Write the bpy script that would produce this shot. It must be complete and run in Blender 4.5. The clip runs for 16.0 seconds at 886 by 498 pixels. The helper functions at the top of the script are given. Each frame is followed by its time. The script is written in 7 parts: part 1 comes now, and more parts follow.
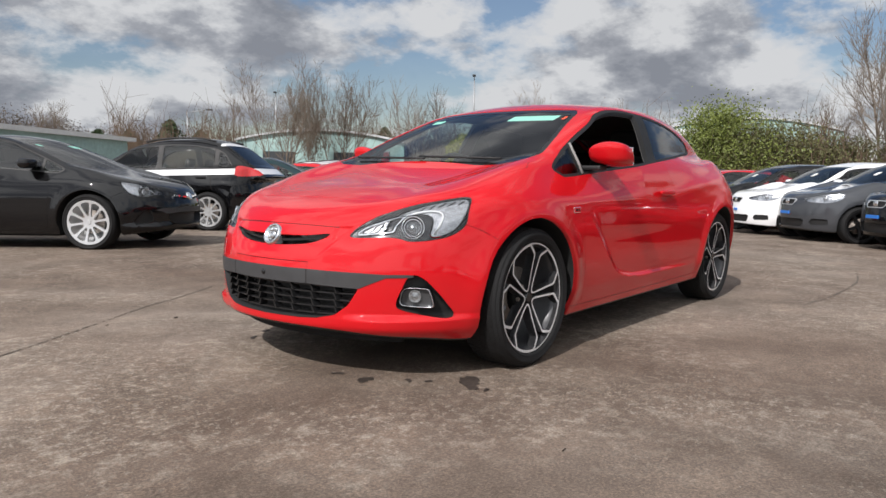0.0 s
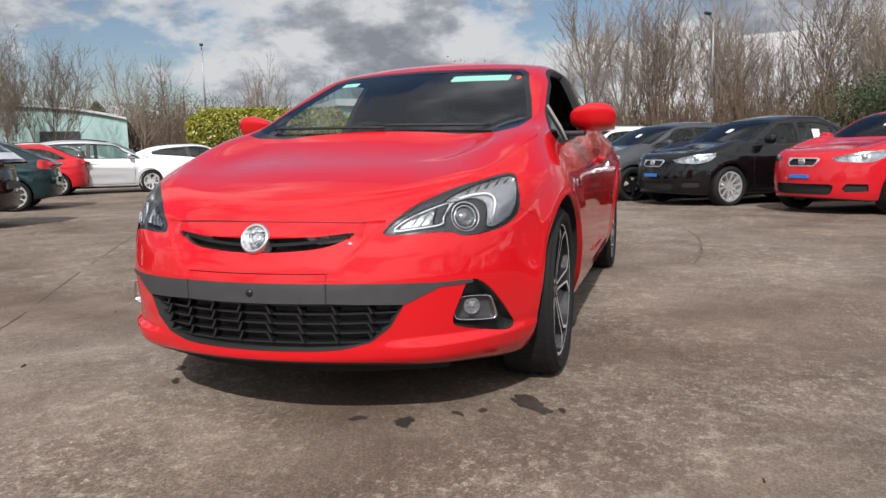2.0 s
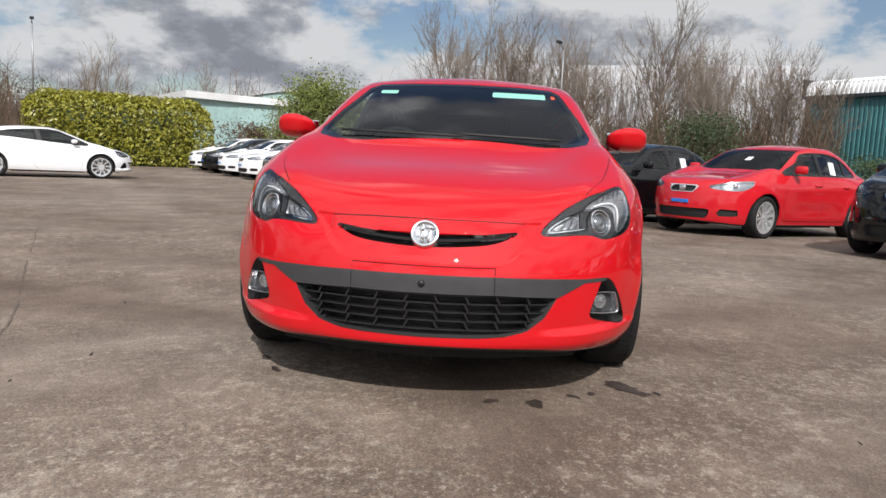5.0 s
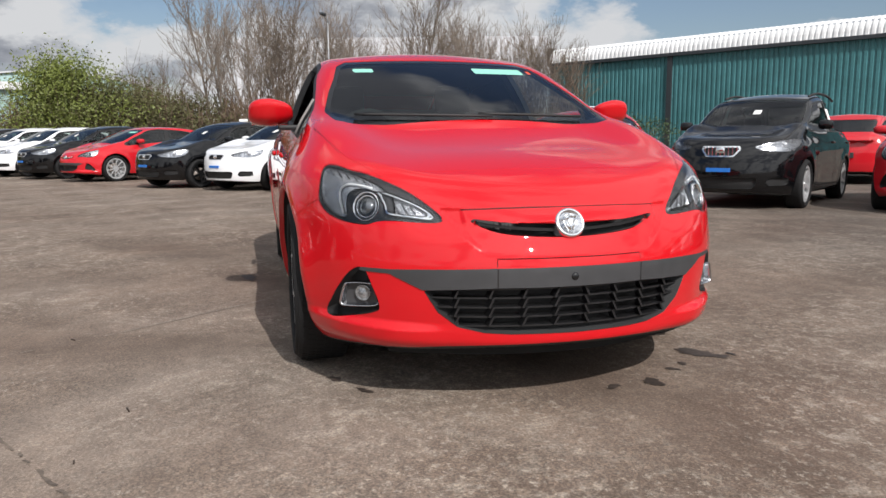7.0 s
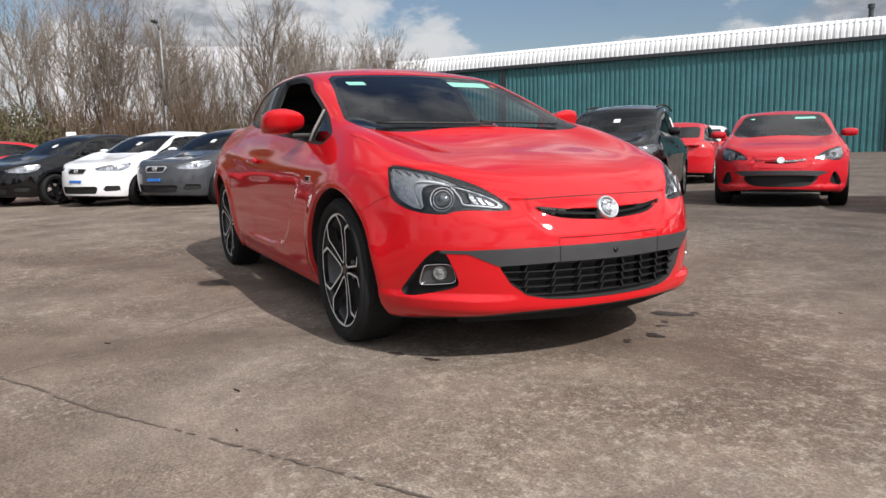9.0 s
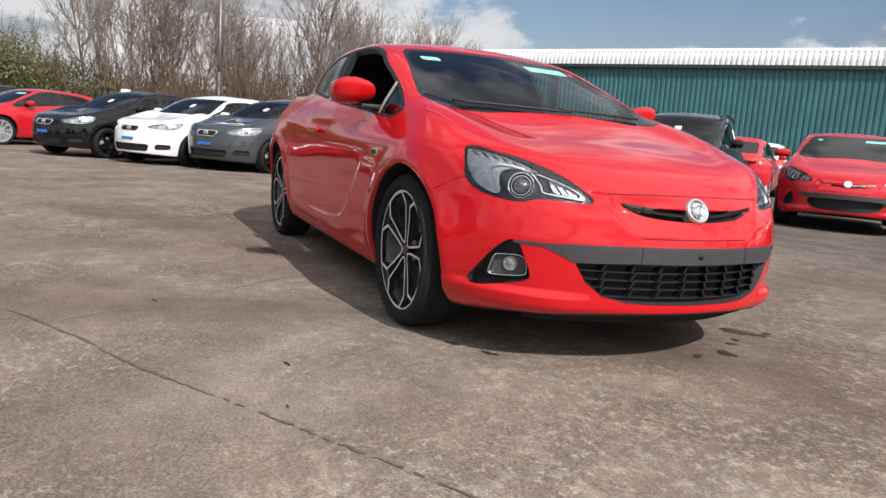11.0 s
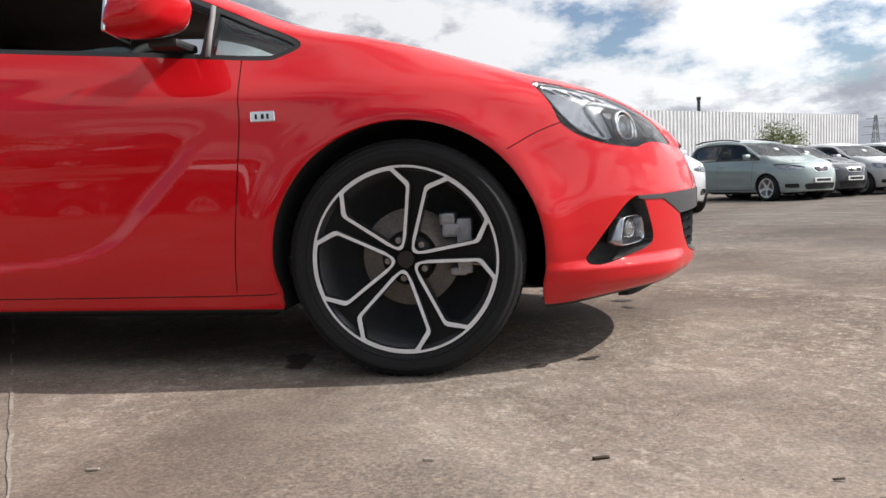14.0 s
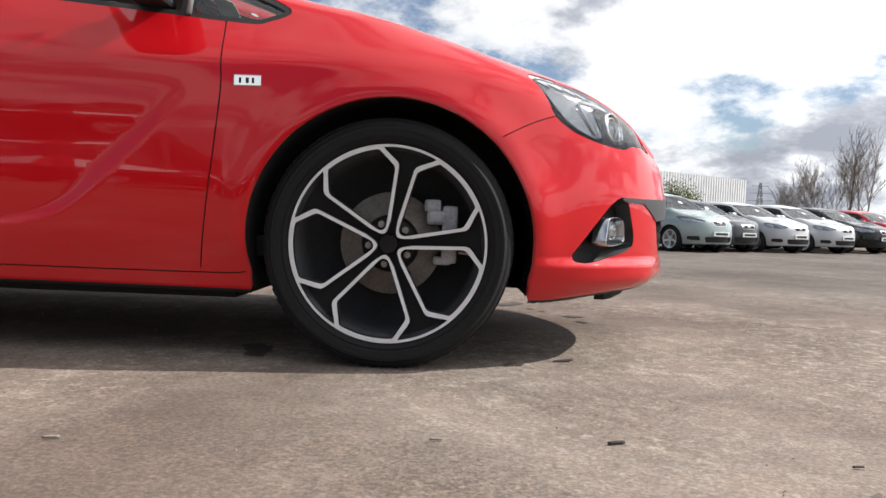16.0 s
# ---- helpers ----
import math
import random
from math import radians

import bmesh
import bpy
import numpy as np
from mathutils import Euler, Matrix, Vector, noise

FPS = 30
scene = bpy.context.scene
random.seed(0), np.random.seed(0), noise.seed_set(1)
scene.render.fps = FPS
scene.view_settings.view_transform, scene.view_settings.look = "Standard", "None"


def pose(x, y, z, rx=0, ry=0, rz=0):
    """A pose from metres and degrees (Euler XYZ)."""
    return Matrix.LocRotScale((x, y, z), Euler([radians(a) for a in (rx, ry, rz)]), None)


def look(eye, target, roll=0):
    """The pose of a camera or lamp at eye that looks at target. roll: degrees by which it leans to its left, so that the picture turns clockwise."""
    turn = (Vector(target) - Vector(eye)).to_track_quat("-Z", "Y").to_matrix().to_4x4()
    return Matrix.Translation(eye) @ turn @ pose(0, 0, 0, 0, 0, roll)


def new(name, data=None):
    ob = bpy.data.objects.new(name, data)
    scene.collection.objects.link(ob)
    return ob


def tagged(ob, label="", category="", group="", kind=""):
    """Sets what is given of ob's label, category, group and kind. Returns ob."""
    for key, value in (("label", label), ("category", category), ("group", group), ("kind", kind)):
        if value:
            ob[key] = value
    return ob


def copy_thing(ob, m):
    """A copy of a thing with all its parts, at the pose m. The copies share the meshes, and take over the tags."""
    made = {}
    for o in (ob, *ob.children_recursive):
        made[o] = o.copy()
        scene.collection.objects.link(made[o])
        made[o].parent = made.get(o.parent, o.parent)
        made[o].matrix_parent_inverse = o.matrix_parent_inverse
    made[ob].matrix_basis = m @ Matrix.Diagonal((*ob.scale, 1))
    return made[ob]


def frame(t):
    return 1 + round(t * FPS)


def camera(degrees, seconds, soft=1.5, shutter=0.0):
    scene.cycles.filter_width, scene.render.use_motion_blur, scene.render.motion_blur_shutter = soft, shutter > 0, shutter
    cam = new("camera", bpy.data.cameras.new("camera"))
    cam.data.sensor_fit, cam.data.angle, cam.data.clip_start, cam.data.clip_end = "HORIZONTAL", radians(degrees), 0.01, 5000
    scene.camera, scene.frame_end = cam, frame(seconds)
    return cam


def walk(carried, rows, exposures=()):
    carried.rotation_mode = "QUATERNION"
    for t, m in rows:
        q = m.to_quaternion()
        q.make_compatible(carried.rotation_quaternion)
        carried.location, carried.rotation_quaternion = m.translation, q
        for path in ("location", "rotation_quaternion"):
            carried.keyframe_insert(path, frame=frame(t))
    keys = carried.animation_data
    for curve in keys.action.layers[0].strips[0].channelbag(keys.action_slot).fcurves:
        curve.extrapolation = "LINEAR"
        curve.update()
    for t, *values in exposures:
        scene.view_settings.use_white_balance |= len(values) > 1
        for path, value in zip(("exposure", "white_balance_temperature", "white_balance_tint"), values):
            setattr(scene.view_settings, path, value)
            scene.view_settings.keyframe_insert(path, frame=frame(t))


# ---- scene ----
cam = camera(62.9, 16.0)
PATH = [
    (0, (2.961, 2.638, 0.897), (1.398, 1.405, 0.703), 0.9),
    (0.5, (2.992, 2.408, 0.890), (1.363, 1.267, 0.677), 2.0),
    (1, (2.962, 2.032, 0.894), (1.222, 1.088, 0.607), 2.7),
    (1.5, (2.822, 1.636, 0.910), (1.065, 0.726, 0.617), 2.0),
    (2, (2.877, 1.258, 0.899), (0.986, 0.664, 0.630), -1.3),
    (2.5, (3.057, 0.996, 0.905), (1.115, 0.572, 0.687), 0.6),
    (3, (3.224, 0.717, 0.879), (1.256, 0.429, 0.672), 1.8),
    (3.5, (3.314, 0.423, 0.886), (1.337, 0.229, 0.651), 0.7),
    (4, (3.349, 0.393, 0.891), (1.373, 0.190, 0.653), 1.8),
    (4.2, (3.353, 0.398, 0.890), (1.378, 0.192, 0.653), 1.7),
    (6.3, (3.172, -0.419, 0.933), (1.201, -0.333, 0.604), 3.9),
    (6.5, (3.096, -0.562, 0.948), (1.132, -0.406, 0.604), 3.1),
    (7, (3.033, -0.965, 0.910), (1.115, -0.486, 0.607), -0.5),
    (7.5, (3.107, -1.311, 0.907), (1.252, -0.621, 0.618), -1.7),
    (8, (3.179, -1.637, 0.900), (1.381, -0.805, 0.625), -1.5),
    (8.2, (3.189, -1.798, 0.895), (1.424, -0.899, 0.625), -1.9),
    (10.3, (3.148, -1.967, 0.893), (1.373, -1.097, 0.592), -0.6),
    (10.5, (3.141, -1.957, 0.888), (1.362, -1.096, 0.584), -0.7),
    (11, (2.966, -1.986, 0.846), (1.166, -1.172, 0.538), 4.2),
    (11.5, (2.566, -2.116, 0.865), (0.838, -1.180, 0.494), -0.0),
    (12, (2.090, -2.175, 0.806), (0.468, -1.090, 0.368), -2.2),
    (12.5, (1.575, -2.397, 0.764), (0.306, -0.875, 0.495), 2.1),
    (13, (1.129, -2.611, 0.680), (0.284, -0.822, 0.386), -1.3),
    (13.5, (0.724, -2.760, 0.581), (0.181, -0.850, 0.346), -0.6),
    (14, (0.400, -2.819, 0.535), (0.101, -0.849, 0.362), -2.2),
    (14.5, (0.214, -2.764, 0.433), (0.085, -0.774, 0.289), 0.0),
    (15, (0.172, -2.761, 0.397), (0.117, -0.763, 0.324), 1.3),
    (15.5, (0.174, -2.770, 0.399), (0.125, -0.772, 0.324), 2.2),
    (16, (0.175, -2.767, 0.399), (0.136, -0.768, 0.323), 2.2),
]
EXPOSURES = [(0.0, -0.13), (8.0, -0.10), (10.5, -0.02), (12.0, 0.13), (13.0, 0.22), (16.0, 0.29)]
walk(cam, [(t, look(eye, target, roll)) for t, eye, target, roll in PATH], EXPOSURES)

# ---- sky and sun ----
SUN = Vector((1.15, 0.2, 1.0)).normalized()      # the way to the sun
world = bpy.data.worlds.new("sky")
scene.world = world
world.use_nodes = True
wn, wl = world.node_tree.nodes, world.node_tree.links
wn.clear()
w_out, w_bg = wn.new("ShaderNodeOutputWorld"), wn.new("ShaderNodeBackground")
w_sky = wn.new("ShaderNodeTexSky")
w_sky.sky_type, w_sky.sun_disc = "NISHITA", False
w_sky.sun_elevation, w_sky.sun_rotation = math.asin(SUN.z), math.atan2(SUN.x, SUN.y)
w_sky.air_density, w_sky.dust_density, w_sky.ozone_density, w_sky.altitude = 1.3, 0.3, 1.0, 50
w_co, w_sep = wn.new("ShaderNodeTexCoord"), wn.new("ShaderNodeSeparateXYZ")
wl.new(w_co.outputs["Generated"], w_sep.inputs[0])
# the sky's vault, flattened so that the clouds crowd towards the horizon
w_add = wn.new("ShaderNodeMath"); w_add.operation = "ADD"; w_add.inputs[1].default_value = 0.42
wl.new(w_sep.outputs["Z"], w_add.inputs[0])
w_max = wn.new("ShaderNodeMath"); w_max.operation = "MAXIMUM"; w_max.inputs[1].default_value = 0.2
wl.new(w_add.outputs[0], w_max.inputs[0])
w_div = wn.new("ShaderNodeVectorMath"); w_div.operation = "DIVIDE"
w_cmb = wn.new("ShaderNodeCombineXYZ"); w_cmb.inputs[2].default_value = 1.0
wl.new(w_max.outputs[0], w_cmb.inputs[0]); wl.new(w_max.outputs[0], w_cmb.inputs[1])
wl.new(w_co.outputs["Generated"], w_div.inputs[0]); wl.new(w_cmb.outputs[0], w_div.inputs[1])


def sky_noise(scale, detail, rough, shift):
    m = wn.new("ShaderNodeVectorMath"); m.operation = "ADD"; m.inputs[1].default_value = shift
    n = wn.new("ShaderNodeTexNoise")
    n.inputs["Scale"].default_value, n.inputs["Detail"].default_value, n.inputs["Roughness"].default_value = scale, detail, rough
    wl.new(w_div.outputs[0], m.inputs[0]); wl.new(m.outputs[0], n.inputs["Vector"])
    return n.outputs["Fac"]


def sky_ramp(src, *stops):
    r = wn.new("ShaderNodeValToRGB")
    while len(r.color_ramp.elements) < len(stops):
        r.color_ramp.elements.new(0.5)
    for e, (at, c) in zip(r.color_ramp.elements, stops):
        e.position, e.color = at, (*c, 1)
    wl.new(src, r.inputs[0])
    return r.outputs[0]


def sky_math(kind, a, b):
    m = wn.new("ShaderNodeMath"); m.operation = kind
    for i, q in ((0, a), (1, b)):
        if isinstance(q, float):
            m.inputs[i].default_value = q
        else:
            wl.new(q, m.inputs[i])
    return m.outputs[0]


# heaped clouds: white where thin and towards the sun, grey where thick
heap = sky_math("ADD", sky_math("MULTIPLY", sky_noise(1.35, 2, 0.5, (3.1, 1.7, 0.0)), 0.62), sky_math("MULTIPLY", sky_noise(3.8, 9, 0.6, (1.1, 5.7, 0.0)), 0.38))
lit = sky_math("ADD", sky_math("MULTIPLY", sky_noise(1.35, 2, 0.5, (3.22, 1.72, 0.0)), 0.62), sky_math("MULTIPLY", sky_noise(3.8, 9, 0.6, (1.22, 5.72, 0.0)), 0.38))
thick = sky_math("ADD", sky_math("MULTIPLY", heap, 1.0), sky_math("MULTIPLY", sky_math("SUBTRACT", lit, heap), 1.9))
body = sky_ramp(thick, (0.475, (14.0, 14.2, 14.6)), (0.512, (11.4, 11.7, 12.3)), (0.555, (7.6, 7.95, 8.8)), (0.62, (5.2, 5.55, 6.4)))
w_dot = wn.new("ShaderNodeVectorMath"); w_dot.operation = "DOT_PRODUCT"; w_dot.inputs[1].default_value = tuple(SUN)
wl.new(w_co.outputs["Generated"], w_dot.inputs[0])
low_sky = sky_math("MAXIMUM", sky_math("SUBTRACT", 1.0, sky_math("MULTIPLY", w_sep.outputs["Z"], 3.2)), 0.0)
heaped = sky_math("ADD", heap, sky_math("MULTIPLY", low_sky, 0.035))
cover = sky_ramp(sky_math("ADD", heaped, sky_math("MULTIPLY", sky_math("MAXIMUM", w_dot.outputs["Value"], 0.0), 0.21)), (0.468, (0.05, 0.05, 0.05)), (0.498, (0.75, 0.75, 0.75)), (0.525, (1, 1, 1)))
glare = sky_math("ADD", sky_math("MULTIPLY", sky_math("POWER", sky_math("MAXIMUM", w_dot.outputs["Value"], 0.0), 2.0), 1.4), 1.0)
w_lit = wn.new("ShaderNodeVectorMath"); w_lit.operation = "SCALE"
wl.new(body, w_lit.inputs[0]); wl.new(glare, w_lit.inputs["Scale"])
w_blue = wn.new("ShaderNodeVectorMath"); w_blue.operation = "MULTIPLY"; w_blue.inputs[1].default_value = (1.22, 1.32, 1.58)
wl.new(w_sky.outputs[0], w_blue.inputs[0])
w_mix = wn.new("ShaderNodeMix"); w_mix.data_type = "RGBA"
wl.new(cover, w_mix.inputs["Factor"]); wl.new(w_blue.outputs[0], w_mix.inputs["A"]); wl.new(w_lit.outputs[0], w_mix.inputs["B"])
wl.new(w_mix.outputs["Result"], w_bg.inputs["Color"])
w_bg.inputs["Strength"].default_value = 0.051
wl.new(w_bg.outputs[0], w_out.inputs[0])

sun = new("sun", bpy.data.lights.new("sun", "SUN"))
sun.data.energy, sun.data.angle, sun.data.color = 4.8, radians(0.6), (1.0, 0.95, 0.92)
sun.matrix_world = look(SUN * 50, (0, 0, 0))

# ---- materials ----
def material(name, colour, rough=0.5, metal=0.0, coat=0.0, vary=0.0, scale=8.0, bumpy=0.0, fine=120.0, spec=0.5, glow=None):
    m = bpy.data.materials.new(name)
    m.use_nodes = True
    n, l = m.node_tree.nodes, m.node_tree.links
    b = n["Principled BSDF"]
    b.inputs["Base Color"].default_value = (*colour, 1)
    b.inputs["Roughness"].default_value, b.inputs["Metallic"].default_value = rough, metal
    b.inputs["Coat Weight"].default_value, b.inputs["Coat Roughness"].default_value = coat, 0.02
    b.inputs["Specular IOR Level"].default_value = spec
    if vary or bumpy:
        co = n.new("ShaderNodeTexCoord")
        big, small = n.new("ShaderNodeTexNoise"), n.new("ShaderNodeTexNoise")
        for t, s in ((big, scale), (small, fine)):
            t.inputs["Scale"].default_value, t.inputs["Detail"].default_value = s, 5
            l.new(co.outputs["Object"], t.inputs["Vector"])
        if vary:
            add = n.new("ShaderNodeMath"); add.operation = "ADD"
            l.new(big.outputs["Fac"], add.inputs[0]); l.new(small.outputs["Fac"], add.inputs[1])
            r = n.new("ShaderNodeMapRange")
            r.inputs["From Min"].default_value, r.inputs["From Max"].default_value = 0.7, 1.3
            r.inputs["To Min"].default_value, r.inputs["To Max"].default_value = 1 - vary, 1 + vary
            l.new(add.outputs[0], r.inputs["Value"])
            mul = n.new("ShaderNodeVectorMath"); mul.operation = "SCALE"; mul.inputs[0].default_value = colour
            l.new(r.outputs[0], mul.inputs["Scale"]); l.new(mul.outputs[0], b.inputs["Base Color"])
            rr = n.new("ShaderNodeMapRange")
            rr.inputs["To Min"].default_value, rr.inputs["To Max"].default_value = max(rough - 0.12, 0.02), min(rough + 0.12, 1)
            l.new(big.outputs["Fac"], rr.inputs["Value"]); l.new(rr.outputs[0], b.inputs["Roughness"])
        if bumpy:
            k = n.new("ShaderNodeBump"); k.inputs["Strength"].default_value, k.inputs["Distance"].default_value = bumpy, 0.004
            l.new(small.outputs["Fac"], k.inputs["Height"]); l.new(k.outputs[0], b.inputs["Normal"])
    if glow:
        b.inputs["Emission Color"].default_value, b.inputs["Emission Strength"].default_value = (*glow[:3], 1), glow[3]
    return m


def paint(name, colour, flake=0.0):
    """Car paint: a coloured coat under clear lacquer, with faint dust."""
    m = material(name, colour, 0.5, flake, 1.0, spec=0.03)
    n, l = m.node_tree.nodes, m.node_tree.links
    b = n["Principled BSDF"]
    co, t = n.new("ShaderNodeTexCoord"), n.new("ShaderNodeTexNoise")
    t.inputs["Scale"].default_value, t.inputs["Detail"].default_value = 2.2, 6
    b.inputs["Coat IOR"].default_value = 1.5
    l.new(co.outputs["Object"], t.inputs["Vector"])
    r = n.new("ShaderNodeMapRange")
    r.inputs["To Min"].default_value, r.inputs["To Max"].default_value = 0.0, 0.035
    l.new(t.outputs["Fac"], r.inputs["Value"]); l.new(r.outputs[0], b.inputs["Coat Roughness"])
    return m


def glass(name, tint=(0.55, 0.62, 0.60), gloss=1.5):
    m = bpy.data.materials.new(name)
    m.use_nodes = True
    n, l = m.node_tree.nodes, m.node_tree.links
    n.remove(n["Principled BSDF"])
    t, g, f, x = n.new("ShaderNodeBsdfTransparent"), n.new("ShaderNodeBsdfGlossy"), n.new("ShaderNodeFresnel"), n.new("ShaderNodeMixShader")
    t.inputs[0].default_value, f.inputs[0].default_value = (*tint, 1), gloss
    g.inputs["Roughness"].default_value = 0.01
    l.new(f.outputs[0], x.inputs[0]); l.new(t.outputs[0], x.inputs[1]); l.new(g.outputs[0], x.inputs[2])
    l.new(x.outputs[0], n["Material Output"].inputs[0])
    return m


RED = paint("red_lacquer", (0.54, 0.006, 0.011))
RED_DEEP = paint("signal_red_lacquer", (0.50, 0.012, 0.02))
BLACK_PAINT = paint("black_lacquer", (0.0028, 0.0028, 0.0035))
WHITE_PAINT = paint("white_lacquer", (0.78, 0.79, 0.80))
SILVER_PAINT = paint("silver_lacquer", (0.50, 0.51, 0.52), 0.5)
GREY_PAINT = paint("grey_lacquer", (0.060, 0.064, 0.072), 0.4)
GREEN_PAINT = paint("pale_green_metallic_lacquer", (0.30, 0.36, 0.35), 0.5)
TEAL_PAINT = paint("dark_teal_lacquer", (0.01, 0.03, 0.035), 0.3)
PLASTIC = material("black_plastic", (0.011, 0.011, 0.0115), 0.6, vary=0.25, scale=30, bumpy=0.1, fine=500)
PLASTIC_GREY = material("dark_grey_plastic", (0.037, 0.037, 0.039), 0.55, vary=0.15, scale=20, bumpy=0.1, fine=500)
GLOSS_BLACK = material("gloss_black", (0.01, 0.01, 0.011), 0.12)
SEAM = material("panel_gap_shadow_black", (0.006, 0.003, 0.003), 0.8)
RUBBER = material("tyre_rubber", (0.010, 0.010, 0.0105), 0.8, spec=0.3, vary=0.35, scale=14, bumpy=0.4, fine=180)
CHROME = material("chrome", (0.85, 0.86, 0.87), 0.06, 1.0)
ALLOY = material("machined_alloy", (0.72, 0.72, 0.72), 0.42, 0.35, vary=0.06, scale=40)
ALLOY_PAINT = material("silver_wheel_paint", (0.62, 0.63, 0.64), 0.3, 0.6)
WHEEL_DARK = material("gunmetal_wheel_paint", (0.006, 0.006, 0.0065), 0.5, 0.1, spec=0.25)
SPOKE_SIDE = material("grey_spoke_flank_paint", (0.060, 0.061, 0.065), 0.38, 0.3, vary=0.15, scale=30)
STEEL = material("brake_steel", (0.30, 0.265, 0.235), 0.5, 0.3, vary=0.2, scale=30)
CALIPER = material("cast_caliper", (0.34, 0.34, 0.35), 0.5, 0.6, vary=0.2, scale=30)
DARK = material("underbody_black", (0.008, 0.008, 0.008), 0.9)
CABIN = material("cabin_trim_black", (0.02, 0.02, 0.021), 0.75, vary=0.3, scale=20, bumpy=0.2)
CABIN_GREY = material("cabin_trim_grey", (0.22, 0.21, 0.20), 0.8, vary=0.1)
GLASS = glass("tinted_window_glass", (0.58, 0.66, 0.63), 1.75)
GLASS_YARD = glass("parked_car_glass", (0.66, 0.74, 0.71), 1.6)
GLASS_DARK = glass("privacy_glass", (0.16, 0.20, 0.20), 1.75)
CLEAR = glass("clear_lamp_plastic", (0.93, 0.94, 0.95), 1.45)
LAMP_RED = material("red_lamp_plastic", (0.45, 0.01, 0.012), 0.12, coat=1.0)
LAMP_BOWL = material("lamp_bowl_black", (0.062, 0.063, 0.066), 0.25, 0.3)
LAMP_SILVER = material("lamp_reflector", (0.66, 0.67, 0.69), 0.2, 0.8, vary=0.25, scale=60, fine=260, bumpy=0.5)
GUIDE = material("white_lamp_plastic", (0.80, 0.81, 0.82), 0.2, coat=0.5)
LAMP_SMOKE = material("lamp_reflector_smoked", (0.38, 0.39, 0.41), 0.25, 0.7, vary=0.4, scale=50, fine=200, bumpy=0.5)
STICKER = material("mint_paper", (0.24, 0.56, 0.46), 0.6)
STICKER_RED = material("red_paper", (0.75, 0.08, 0.03), 0.6)
# ---- shape of a car body: a field that is negative inside, x ahead of the front axle, y to the left, z up ----
def curve(xs, ys):
    """A smooth curve through a few points, level beyond its ends."""
    xs, ys = np.array(xs, float), np.array(ys, float)
    if xs[0] > xs[-1]:
        xs, ys = xs[::-1], ys[::-1]
    h, d = np.diff(xs), np.diff(ys) / np.diff(xs)
    m = np.zeros(len(xs))
    for i in range(1, len(xs) - 1):
        if d[i - 1] * d[i] > 0:
            w1, w2 = 2 * h[i] + h[i - 1], h[i] + 2 * h[i - 1]
            m[i] = (w1 + w2) / (w1 / d[i - 1] + w2 / d[i])
    m[0], m[-1] = d[0], d[-1]

    def at(x):
        x = np.clip(x, xs[0], xs[-1])
        i = np.clip(np.searchsorted(xs, x, side="right") - 1, 0, len(xs) - 2)
        t = (x - xs[i]) / h[i]
        return (ys[i] * (1 + 2 * t) * (1 - t) ** 2 + m[i] * h[i] * t * (1 - t) ** 2
                + ys[i + 1] * t * t * (3 - 2 * t) + m[i + 1] * h[i] * t * t * (t - 1))
    return at


def smax(a, b, r):
    h = np.clip(0.5 + 0.5 * (a - b) / r, 0, 1)
    return b + (a - b) * h + r * h * (1 - h)


def smin(a, b, r):
    return -smax(-a, -b, r)


def bump(v, mid, wide):
    return np.exp(-((v - mid) / wide) ** 2)


def step(v, a, b):
    t = np.clip((v - a) / (b - a), 0, 1)
    return t * t * (3 - 2 * t)


